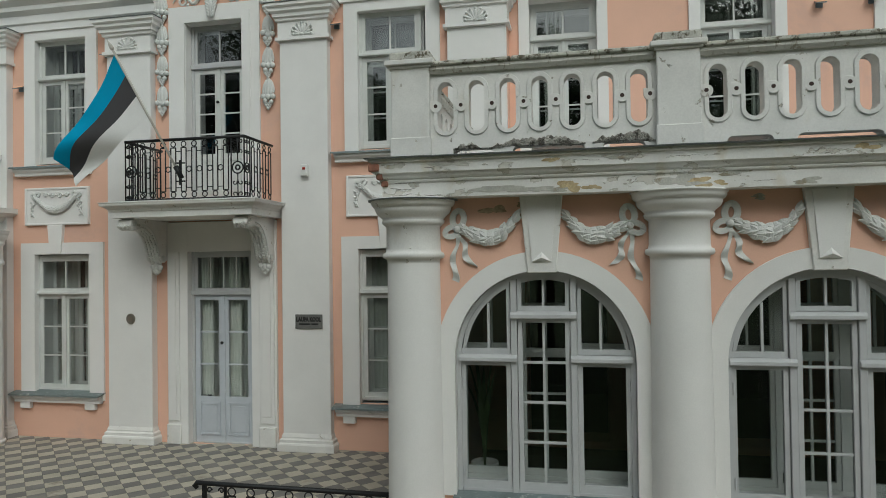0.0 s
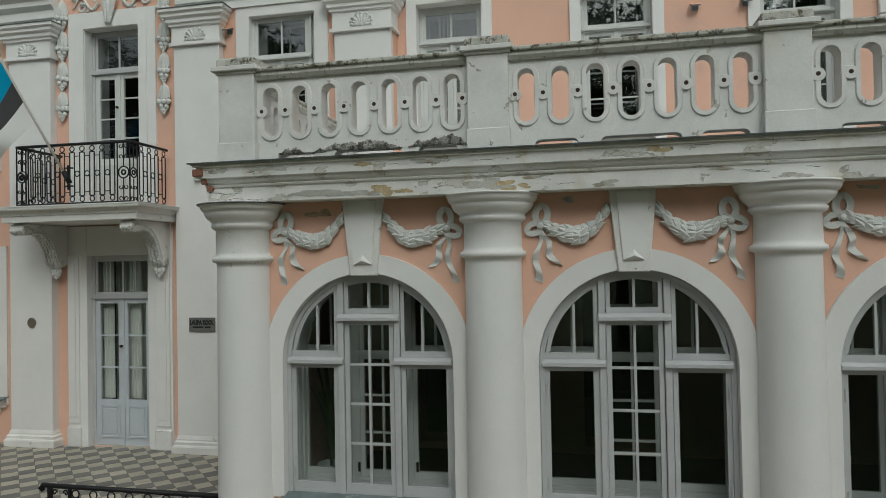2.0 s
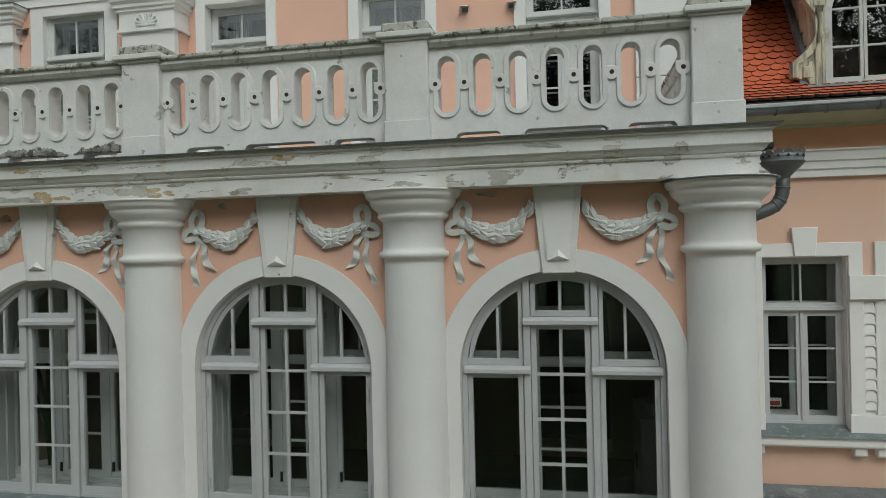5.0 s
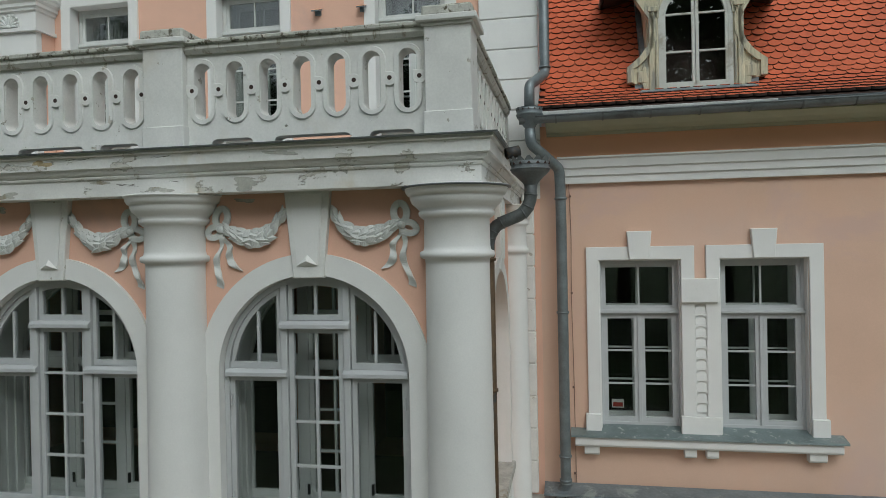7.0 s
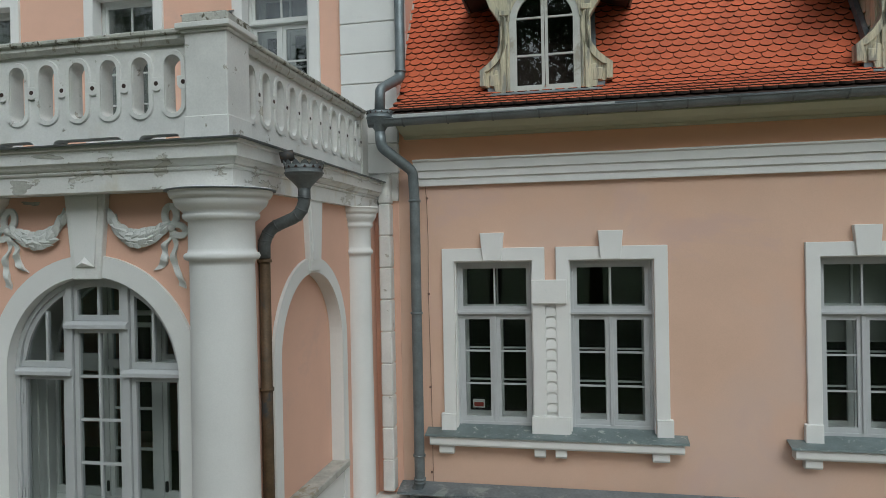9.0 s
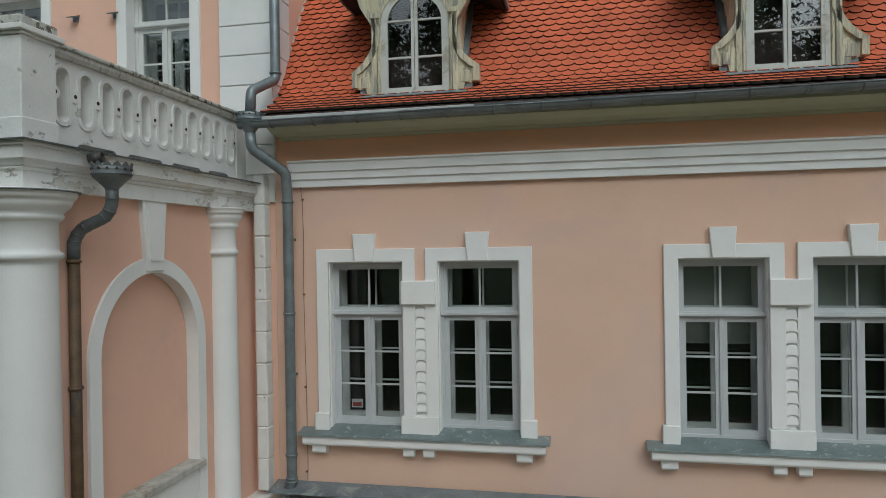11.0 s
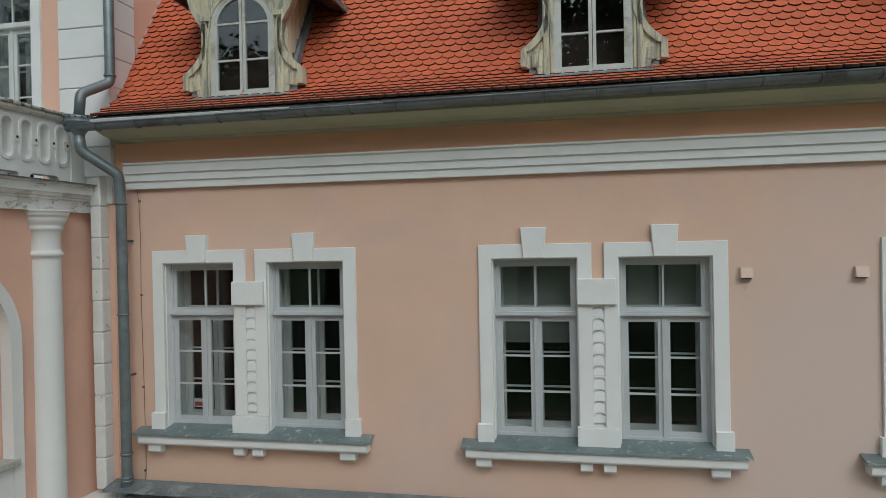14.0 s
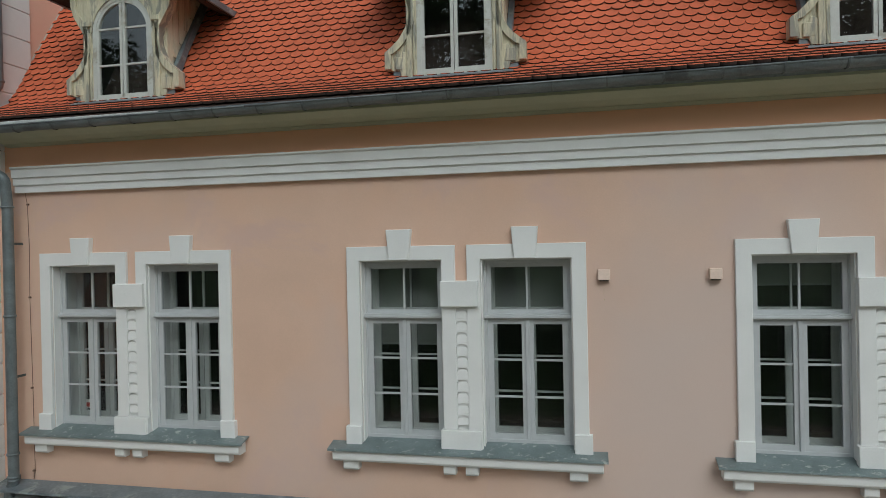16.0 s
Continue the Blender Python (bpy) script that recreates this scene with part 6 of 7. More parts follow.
def rail_side(p, q, count, lead, tail):
    """Closed pairs of bars with rings above, below and between, and scroll panels at the ends."""
    p, q = Vector(p), Vector(q)
    d, L = (q - p).normalized(), (q - p).length
    for z, r in ((RZ0 + 0.015, 0.011), (RZ1, 0.021)):
        part("rail", Shape().tube([p + Vector((0, 0, z)), q + Vector((0, 0, z))], r, 8), IRON, rail)
    if lead:
        scroll_panel(p, d, lead)
    if tail:
        scroll_panel(q - d * tail, d, tail)
    unit = (L - lead - tail) / count
    lo, hi = RZ0 + 0.115, RZ1 - 0.115
    for i in range(count):
        c = p + d * (lead + (i + 0.5) * unit)
        half = unit * 0.235
        for sg in (-1, 1):
            iron_bar(c + d * sg * half + Vector((0, 0, lo)), c + d * sg * half + Vector((0, 0, hi)))
        for z in (lo, hi):
            iron_bar(c - d * half + Vector((0, 0, z)), c + d * half + Vector((0, 0, z)), 0.008, "cross_bar")
        for z in (RZ0 + 0.07, RZ1 - 0.065):
            iron_ring(c, d, z, 0.036)
        e = c + d * unit / 2
        if i < count - 1:
            iron_ring(e, d, RZ0 + 0.42, unit * 0.235)
            for z in (lo + 0.05, hi - 0.05):
                iron_bar(e - d * (unit / 2 - half) + Vector((0, 0, z)), e + d * (unit / 2 - half) + Vector((0, 0, z)), 0.006, "cross_bar")


rail_side((RX0, RY, 0), (RX1, RY, 0), 9, 0.19, 0.19)
rail_side((RX0, RY, 0), (RX0, -0.30, 0), 4, 0.16, 0)
rail_side((RX1, RY, 0), (RX1, -0.30, 0), 4, 0.16, 0)

# flag on its pole
P0, P1 = Vector((-11.86, RY - 0.05, 3.96)), Vector((-12.61, -1.53, 5.60))
flag = tagged(empty("flag"), "blue, black and white striped flag hanging from a slanted pole", "flag")
part("pole", Shape().tube([P0, P1], 0.016, 10), POLE, flag)
part("finial", Shape().tube([P1 + (P1 - P0).normalized() * t for t in (0, 0.03, 0.08, 0.16)], [0.02, 0.03, 0.022, 0.004], 8), POLE, flag, "pale spear finial")
part("socket", Shape().tube([P0 - (P1 - P0).normalized() * 0.08, P0 + (P1 - P0).normalized() * 0.10], 0.035, 10).box(-11.875, -11.845, RY - 0.03, RY - 0.01, 3.80, 4.14).box(-11.93, -11.79, RY - 0.028, RY - 0.012, 4.09, 4.11).box(-11.93, -11.79, RY - 0.028, RY - 0.012, 3.84, 3.86), IRON, flag, "black iron pole socket")
top = P0.lerp(P1, 0.97)
low = P0.lerp(P1, 0.47)


def cloth(u, w):
    """u: 0 at the pole to 1 at the free edge; w: 0 at the top to 1 at the foot."""
    p = top.lerp(low, w)
    out = Vector((-0.85, -0.06, -1.40)).lerp(Vector((-1.12, -0.02, -0.92)), w) * u
    wave = 0.10 * math.sin(5.6 * u + 4 * w) * u + 0.035 * math.sin(12 * u + 7 * w) * u
    return p + out + Vector((0.05 * math.sin(6.0 * u + 0.6) * u, wave, -0.05 * math.sin(math.pi * u) * (1 - w)))


for i, (nm, mt) in enumerate((("blue_stripe", BLUE), ("black_stripe", BLACK), ("white_stripe", FLAGWHITE))):
    q = Shape()
    nu, nw = 26, 8
    pts = [[cloth(a / nu, (i + b / nw) / 3) for b in range(nw + 1)] for a in range(nu + 1)]
    v = [p for row in pts for p in row] + [p + Vector((0, 0.004, 0)) for row in pts for p in row]
    m = (nu + 1) * (nw + 1)
    f = [(a * (nw + 1) + b, (a + 1) * (nw + 1) + b, (a + 1) * (nw + 1) + b + 1, a * (nw + 1) + b + 1) for a in range(nu) for b in range(nw)]
    f += [tuple(k + m for k in reversed(g)) for g in f]
    part(nm, q.add(v, f, True), mt, flag)

# small things on the facade
pl = tagged(empty("plaque"), "dark grey metal name plaque with black lettering", "sign")
part("plate", Shape().box(-10.56, -10.15, -0.352, -0.328, 1.76, 1.965), PLAQUE, pl, bevel=0.004)


def lettering(text, size, x, y, z, parent):
    c = bpy.data.curves.new("lettering", "FONT")
    c.body, c.size, c.extrude, c.align_x = text, size, 0.002, "CENTER"
    c.resolution_u = 3
    c.offset = 0.004
    c.materials.append(LETTER)
    o = new("lettering", c)
    o.parent = parent
    o.matrix_basis = pose(x, y, z, 90, 0, 0)
    bpy.context.view_layer.update()
    me = bpy.data.meshes.new_from_object(o.evaluated_get(bpy.context.evaluated_depsgraph_get()))
    me.transform(Matrix.Diagonal((0.93, 1.3, 1.0, 1.0)))
    bpy.data.objects.remove(o)
    o = new("lettering", me)
    o.parent = parent
    o.matrix_basis = pose(x, y, z, 90, 0, 0)
    return o


lettering("LAUPA KOOL", 0.066, -10.355, -0.353, 1.866, pl)
for a, b in ((-10.50, -10.33), (-10.31, -10.21)):
    part("small_line", Shape().box(a, b, -0.355, -0.351, 1.815, 1.838), LETTER, pl)
me_ = tagged(empty("medallion"), "small round dark metal plate on the pilaster", "sign")
part("disc", Shape().prism([(-13.245 + 0.075 * math.cos(a * math.pi / 12), 1.89 + 0.08 * math.sin(a * math.pi / 12)) for a in range(24)], "y", -0.35, -0.328), material("dull_bronze", (0.22, 0.19, 0.15), 0.5, metal=0.4, scale=15, var=0.3), me_, bevel=0.005)
part("inner_ring", Shape().tube([(-13.245 + 0.055 * math.cos(a * math.pi / 12), -0.352, 1.89 + 0.058 * math.sin(a * math.pi / 12)) for a in range(24)], 0.005, 5, True), PLAQUE, me_)
al = tagged(empty("alarm_siren"), "white plastic alarm siren box with a red lamp", "alarm")
part("housing", Shape().box(-10.44, -10.335, -0.39, -0.328, 3.955, 4.13), PLASTIC, al, bevel=0.012)
part("lamp", Shape().box(-10.41, -10.365, -0.405, -0.388, 4.05, 4.085), REDP, al, bevel=0.006)
for x, z, y in ((-9.93, 6.20, ML), (-13.72, 6.05, ML), (-2.80, 6.02, MR), (-3.42, 6.02, MR), (-15.30, 5.62, ML)):
    v_ = tagged(empty("vent_hood"), "small slanted metal vent hood on the wall", "vent", "wall vent hoods")
    part("hood", Shape().prism([(y, z), (y - 0.13, z - 0.055), (y - 0.13, z - 0.07), (y - 0.12, z - 0.07), (y, z - 0.02)], "x", x - 0.055, x + 0.055).box(x - 0.04, x + 0.04, y - 0.02, y, z - 0.09, z - 0.02), METAL, v_)
    part("cover", Shape().prism([(y, z + 0.004), (y - 0.135, z - 0.052), (y - 0.135, z - 0.056), (y, z)], "x", x - 0.06, x + 0.06), PINK, v_, "pink painted cover")

# corner of the matching porch at the far side of the terrace
setting("wall_far_porch", Shape().box(-17.5, -15.62, -3.0, ML, -0.3, CT), PINK, "pink wall of the matching porch across the terrace", "wall")
column(-15.42, -0.66, 0.6)
setting("trim_far_porch", Shape().prism([(-17.5, 3.28), (-15.55, 3.28), (-15.55, 3.42), (-15.48, 3.5), (-15.38, 3.56), (-15.38, 3.64), (-17.5, 3.66)], "y", -3.6, ML).prism([(-17.5, 3.66), (-15.65, 3.66), (-15.65, 4.38), (-15.55, 4.42), (-15.55, 4.5), (-17.5, 4.5)], "y", -3.6, ML), WORN, "white cornice and parapet of the matching porch", "trim")

# low iron railing on the terrace
hr = tagged(empty("handrail"), "black wrought iron stair railing with rings on the terrace", "railing")
HY, HX0, HX1 = -3.38, -10.25, -8.2
part("top_rail", Shape().tube([(HX0 - 0.02, HY, 0.50), (HX0 - 0.045, HY, 0.53), (HX0 - 0.02, HY, 0.56), (HX0 + 0.03, HY, 0.555), (HX1, HY, 0.545)], [0.02, 0.03, 0.026, 0.024, 0.024], 10), IRON, hr)
part("lower_rail", Shape().tube([(HX0 + 0.05, HY, 0.40), (HX1, HY, 0.395)], 0.01, 6), IRON, hr)
part("bottom_rail", Shape().tube([(HX0 + 0.05, HY, 0.08), (HX1, HY, 0.08)], 0.01, 6), IRON, hr)
part("post", Shape().box(HX0 + 0.04, HX0 + 0.075, HY - 0.018, HY + 0.018, -0.03, 0.54), IRON, hr)
for k in range(9):
    x = HX0 + 0.35 + 0.20 * k
    part("ring", Shape().tube([(x + 0.04 * math.cos(a * math.pi / 8), HY, 0.485 + 0.04 * math.sin(a * math.pi / 8)) for a in range(16)], 0.007, 6, True), IRON, hr)
    part("square", (lambda q: (rect_frame(q, x - 0.045, x + 0.045, 0.405, 0.45, 0.012, HY - 0.006, HY + 0.006), q)[1])(Shape()), IRON, hr)
    part("bar", Shape().tube([(x - 0.045, HY, 0.08), (x - 0.045, HY, 0.40)], 0.008, 6).tube([(x + 0.045, HY, 0.08), (x + 0.045, HY, 0.40)], 0.008, 6), IRON, hr)
for sg, x in ((1, HX0 + 0.11), (-1, HX0 + 0.24)):
    part("scroll", Shape().tube([(x + sg * (0.03 * math.cos(a * 0.6) * (1 - a / 14)), HY, 0.49 + 0.035 * math.sin(a * 0.6) * (1 - a / 14)) for a in range(12)], 0.008, 6), IRON, hr)
part("post", Shape().box(HX0 + 0.27, HX0 + 0.295, HY - 0.012, HY + 0.012, -0.03, 0.54), IRON, hr)


# ---- porch ornaments ----
def porch_swag(c, sg, seed):
    root = tagged(empty("garland"), "white stucco bow with a leaf garland beside a keystone", "relief", "porch garlands")
    y = PF - 0.002
    bx, bz = c + sg * 0.755, 3.0
    g = Shape()
    swag(g, c + sg * 0.455, 0.54, 3.055, 0.135, y, 0.055, 9, seed, (-0.04, 0.10) if sg < 0 else (0.10, -0.04), 1.22, 0.5)
    part("leaf_swag", g, STUCCO, root)["kind"] = "stuff"
    g = Shape()
    bow_loop(g, bx, bz + 0.02, math.pi / 2 + sg * 0.12, 0.075, 0.052, y, 0.054)
    part("bow_loop", g, STUCCO, root)
    g = Shape()
    bow_loop(g, bx, bz, (0 if sg > 0 else math.pi) - sg * 0.35, 0.06, 0.042, y, 0.05)
    part("bow_loop", g, STUCCO, root)
    part("knot", Shape().blob((bx, y - 0.03, bz), 0.035, 0.03, 0.032), STUCCO, root)
    g = Shape()
    ribbon_tail(g, bx, bz - 0.02, sg * 0.05, 0.45, y, 0.062, 0.4, 0.03)
    part("ribbon", g, STUCCO, root)
    g = Shape()
    ribbon_tail(g, bx, bz - 0.02, -sg * 0.13, 0.31, y, 0.062, 1.6 if sg > 0 else -1.2, 0.03)
    part("ribbon", g, STUCCO, root)
    return root


for i, c in enumerate(ARCH):
    porch_swag(c, -1, 100 + i)
    porch_swag(c, 1, 200 + i)


# ---- dormers ----
DC = 1.32


def dormer(x):
    root = tagged(empty("dormer"), "weathered cream wooden dormer with scrolled sides and arched casements", "dormer", "roof dormers")
    y = 0.02
    half = [(0.42, 4.68), (0.60, 4.68), (0.60, 4.76), (0.79, 4.79), (0.79, 4.98), (0.72, 5.03), (0.63, 5.11), (0.555, 5.22), (0.51, 5.34), (0.505, 5.45), (0.54, 5.55), (0.60, 5.65), (0.67, 5.76), (0.71, 5.9), (0.71, 6.35), (0.0, 6.35)]
    s = Shape()
    for sg in (-1, 1):
        inner = arc(0, 5.55, 0.42, 90, 0, 12)
        poly = [(sg * px, pz) for px, pz in half] + [(sg * px, pz) for px, pz in inner]
        s.prism(poly, "y", y, y + 0.10)
    part("front_board", s, DORMERWOOD, root)
    for sg in (-1, 1):
        edge = half[3:15]
        q = Shape()
        m = len(edge)
        v = []
        for i, (px, pz) in enumerate(edge):
            a, b = edge[max(i - 1, 0)], edge[min(i + 1, m - 1)]
            tx, tz = b[0] - a[0], b[1] - a[1]
            L = math.hypot(tx, tz)
            nx, nz = -tz / L, tx / L
            for o, yy in ((0.0, y - 0.035), (0.075, y - 0.035), (0.075, y + 0.01), (0.0, y + 0.01)):
                v.append((sg * (px + nx * o), yy, pz + nz * o))
        f = [(i * 4 + k, i * 4 + (k + 1) % 4, (i + 1) * 4 + (k + 1) % 4, (i + 1) * 4 + k) for i in range(m - 1) for k in range(4)]
        f += [(0, 1, 2, 3), tuple((m - 1) * 4 + k for k in range(4))]
        part("scroll_edge", q.add(v, f), DORMERWOOD, root)
        part("pilaster_strip", Shape().box(*sorted((sg * 0.432, sg * 0.462)), y - 0.02, y + 0.01, 4.70, 5.62).box(*sorted((sg * 0.470, sg * 0.535)), y - 0.035, y + 0.01, 4.68, 5.66).box(*sorted((sg * 0.425, sg * 0.545)), y - 0.045, y + 0.01, 5.62, 5.68), DORMERWOOD, root, bevel=0.006)
        part("foot_block", Shape().box(*sorted((sg * 0.56, sg * 0.67)), y - 0.025, y + 0.01, 4.78, 4.92).prism([(sg * 0.53, 4.70), (sg * 0.60, 4.70), (sg * 0.64, 4.86), (sg * 0.60, 4.98), (sg * 0.53, 4.96)], "y", y - 0.02, y + 0.01), DORMERWOOD, root, bevel=0.006)
        cheek = part("cheek", Shape().prism([(y + 0.10, 4.70), (y + 0.10, 6.3), (1.10, 6.3)], "x", *sorted((sg * 0.50, sg * 0.53))), CHEEK, root)
        for k in range(7):
            b0 = y + 0.11 + 0.125 * k
            zl = 4.74 + (b0 - y) * 1.62
            part("board", Shape().box(*sorted((sg * 0.53, sg * 0.548)), b0, b0 + 0.112, zl + 0.12, 6.25), CHEEK, cheek)
        part("side_flashing", Shape().prism([(y + 0.02, 4.70), (y + 0.10, 4.95), (0.44, 5.45), (1.10, 6.48), (1.16, 6.40), (0.50, 5.38), (0.24, 4.90), (y + 0.02, 4.66)], "x", *sorted((sg * 0.55, sg * 0.61))), METAL, root, "blue grey sheet metal flashing")
    apron = Shape().add([(-0.60, y + 0.03, 4.712), (0.60, y + 0.03, 4.712), (0.66, y - 0.125, 4.655), (-0.66, y - 0.125, 4.655), (-0.60, y + 0.03, 4.70), (0.60, y + 0.03, 4.70), (0.66, y - 0.125, 4.643), (-0.66, y - 0.125, 4.643)],
                        [(0, 3, 2, 1), (4, 5, 6, 7), (0, 1, 5, 4), (1, 2, 6, 5), (2, 3, 7, 6), (3, 0, 4, 7)])
    apron.box(0.55, 0.70, y + 0.01, y + 0.07, 4.70, 4.79).box(-0.70, -0.55, y + 0.01, y + 0.07, 4.70, 4.79)
    part("foot_flashing", apron, METAL, root, "blue grey sheet metal flashing")
    arch_mould = Shape()
    for a0, a1, sg in ((90, 180, -1), (90, 0, 1)):
        arch_mould.prism(arc(0, 5.55, 0.415, a0, a1, 12) + arc(0, 5.55, 0.47, a1, a0, 12), "y", y - 0.02, y + 0.01)
    part("arch_moulding", arch_mould, DORMERWOOD, root)
    # arched casements
    wf = Shape()
    for a0, a1, sg in ((90, 180, -1), (90, 0, 1)):
        wf.prism(arc(0, 5.55, 0.372, a0, a1, 12) + [(sg * 0.372, 4.72), (sg * 0.42, 4.72)] + arc(0, 5.55, 0.42, a1, a0, 12), "y", y - 0.005, y + 0.06)
    wf.box(-0.42, 0.42, y - 0.02, y + 0.06, 4.695, 4.725)
    part("window_frame", wf, DORMERPAINT, root)
    for sg in (-1, 1):
        c = Shape()
        c.box(*sorted((sg * 0.004, sg * 0.040)), y, y + 0.045, 4.725, 5.90)
        c.box(*sorted((sg * 0.337, sg * 0.372)), y, y + 0.045, 4.725, 5.55)
        c.box(*sorted((sg * 0.040, sg * 0.337)), y + 0.002, y + 0.043, 4.725, 4.768)
        a1 = 0 if sg > 0 else 180
        c.prism(arc(0, 5.55, 0.337, 90, a1, 12) + arc(0, 5.55, 0.372, a1, 90, 12), "y", y, y + 0.045)
        for z in (5.13, 5.58):
            c.box(*sorted((sg * 0.040, sg * 0.34)), y + 0.006, y + 0.04, z - 0.011, z + 0.011)
        leaf = part("casement", c, DORMERPAINT, root)
        for z0, z1 in ((4.768, 5.13), (5.13, 5.58)):
            part("pane", Shape().box(*sorted((sg * 0.038, sg * 0.342)), y + 0.02, y + 0.024, z0, z1), OLDGLASS, leaf).visible_shadow = False
        part("pane", Shape().prism([(sg * 0.038, 5.58), (sg * 0.338, 5.58)] + arc(0, 5.55, 0.34, a1 + (6 if sg > 0 else -6), 90, 8), "y", y + 0.02, y + 0.024), OLDGLASS, leaf).visible_shadow = False
    hood = Shape()
    for sg, u in ((-1, 0.26), (1, 0.12)):
        hood.prism([(sg * 1.02, 5.76 + u), (sg * 0.85, 5.84 + u * 0.8), (sg * 0.68, 5.98 + u * 0.5), (0, 6.6), (0, 6.7), (sg * 0.70, 6.06 + u * 0.5), (sg * 0.88, 5.90 + u * 0.8), (sg * 1.02, 5.82 + u)], "y", y - 0.22, 1.9)
    part("hood", hood, BOARD_AND_SHADE, root, "dark boarded hood")
    lipm = Shape()
    for sg, u in ((-1, 0.26), (1, 0.12)):
        lipm.prism([(sg * 1.04, 5.76 + u), (sg * 1.04, 5.83 + u), (sg * 0.88, 5.92 + u * 0.8), (sg * 0.70, 6.08 + u * 0.5), (0, 6.72), (0, 6.75), (sg * 0.70, 6.11 + u * 0.5), (sg * 0.88, 5.95 + u * 0.8), (sg * 1.07, 5.84 + u), (sg * 1.07, 5.76 + u)], "y", y - 0.25, 1.9)
    part("hood_flashing", lipm, METAL, root, "blue grey sheet metal cover")
    part("dark_room", Shape().box(-0.49, 0.49, 1.0, 1.03, 4.7, 6.3).box(-0.495, -0.48, 0.23, 1.0, 4.7, 6.3).box(0.48, 0.495, 0.23, 1.0, 4.7, 6.3), INNER, root, "attic walls behind the glass, near black for shade")
    root.matrix_basis = pose(x, -0.05, -0.03)
    return root


d0 = dormer(DC)
for k in (1, 2):
    copy_thing(d0, pose(DC + 4.17 * k, -0.05, -0.03))

# ---- gutter and pipes ----
gut = tagged(empty("gutter"), "weathered grey half round gutter along the eaves", "gutter")
GY, GZ = -0.50, 4.345
gut.matrix_basis = pose(0, 0, -0.02, 0, -0.40, 0)
n = 10
half = [(GY + 0.075 * math.cos(math.pi + math.pi * i / n), GZ + 0.075 * math.sin(math.pi + math.pi * i / n)) for i in range(n + 1)]
half += [(GY + 0.068 * math.cos(2 * math.pi - math.pi * i / n), GZ + 0.068 * math.sin(2 * math.pi - math.pi * i / n)) for i in range(n + 1)]
x = -0.72
while x < 12.4:
    part("trough", Shape().prism(half, "x", x, x + 2.0), GUTTERM, gut)
    part("lip_bead", Shape().tube([(x, GY - 0.075, GZ), (x + 2.0, GY - 0.075, GZ)], 0.010, 6), GUTTERM, gut)
    x += 2.0
x = -0.3
while x < 12.4:
    part("hanger", Shape().prism([(GY + 0.086 * math.cos(math.pi + math.pi * i / n), GZ + 0.086 * math.sin(math.pi + math.pi * i / n)) for i in range(n + 1)] + [(GY + 0.074 * math.cos(2 * math.pi - math.pi * i / n), GZ + 0.074 * math.sin(2 * math.pi - math.pi * i / n)) for i in range(n + 1)], "x", x, x + 0.016), DARKZINC, gut)
    x += 0.53
STRIP = [(-0.42, 4.30), (-0.445, 4.34), (-0.462, 4.390), (-0.452, 4.396), (-0.39, 4.396), (-0.40, 4.30)]
setting("trim_eaves_flashing", Shape().prism(STRIP, "x", -0.62, 2.1), PALEZINC, "pale sheet metal strip above the gutter", "flashing")
setting("trim_eaves_flashing_grey", Shape().prism(STRIP, "x", 2.104, 12.6), ZINC, "dull grey sheet metal strip above the gutter", "flashing")


def crown_hopper(name, x, y, z, r, lab, tone, spike=0.05):
    """Rainwater head with a pierced crown of points, standing at z (its waist)."""
    root = tagged(empty(name, x, y, z), lab, "downpipe")
    part("bowl", Shape().lathe([(0.052, -0.17), (0.056, -0.15), (r * 0.66, -0.085), (r * 0.96, -0.025), (r, -0.018), (r, 0.0), (r * 1.06, 0.005), (r * 1.06, 0.015), (r, 0.02), (r, 0.05), (r - 0.006, 0.05), (r - 0.006, -0.012), (0.048, -0.15)], 0, 0, 24), tone, root)
    teeth = 14
    band = 0.05 + max(spike * 0.9, 0.035)
    part("crown_band", Shape().lathe([(r, 0.05), (r * 1.04, band), (r * 1.04 - 0.005, band), (r - 0.005, 0.05)], 0, 0, 28), tone, root)
    for k in range(teeth):
        am, da = 2 * math.pi * (k + 0.5) / teeth, math.pi / teeth
        p = lambda a, q, zz: (q * math.cos(a), q * math.sin(a), zz)
        v = [p(am - da, r * 1.04, band - 0.004), p(am + da, r * 1.04, band - 0.004), p(am + da * 0.85, r * 1.07, band + spike * 0.25), p(am + da * 0.2, r * (1.06 + spike), band + spike), p(am - da * 0.2, r * (1.06 + spike), band + spike), p(am - da * 0.85, r * 1.07, band + spike * 0.25)]
        part("crown_point", Shape().add(v + [(q[0] * 0.97, q[1] * 0.97, q[2]) for q in v], [tuple(range(6)), tuple(range(11, 5, -1))] + [(i, (i + 1) % 6, 6 + (i + 1) % 6, 6 + i) for i in range(6)]), tone, root)
        # Dark triangle laid on the band, painting the shade of a piercing.
        hz, hs = 0.05 + (band - 0.05) * 0.5, max(0.012, (band - 0.05) * 0.32)
        w = [p(am - hs / r, r * 1.03, hz - hs), p(am + hs / r, r * 1.03, hz - hs), p(am, r * 1.045, hz + hs)]
        part("pierced_hole", Shape().add([(q[0] * 1.012, q[1] * 1.012, q[2]) for q in w] + [(q[0] * 0.97, q[1] * 0.97, q[2]) for q in w], [(0, 1, 2), (5, 4, 3), (0, 3, 4, 1), (1, 4, 5, 2), (2, 5, 3, 0)]), BOARD_AND_SHADE, root)
    return root


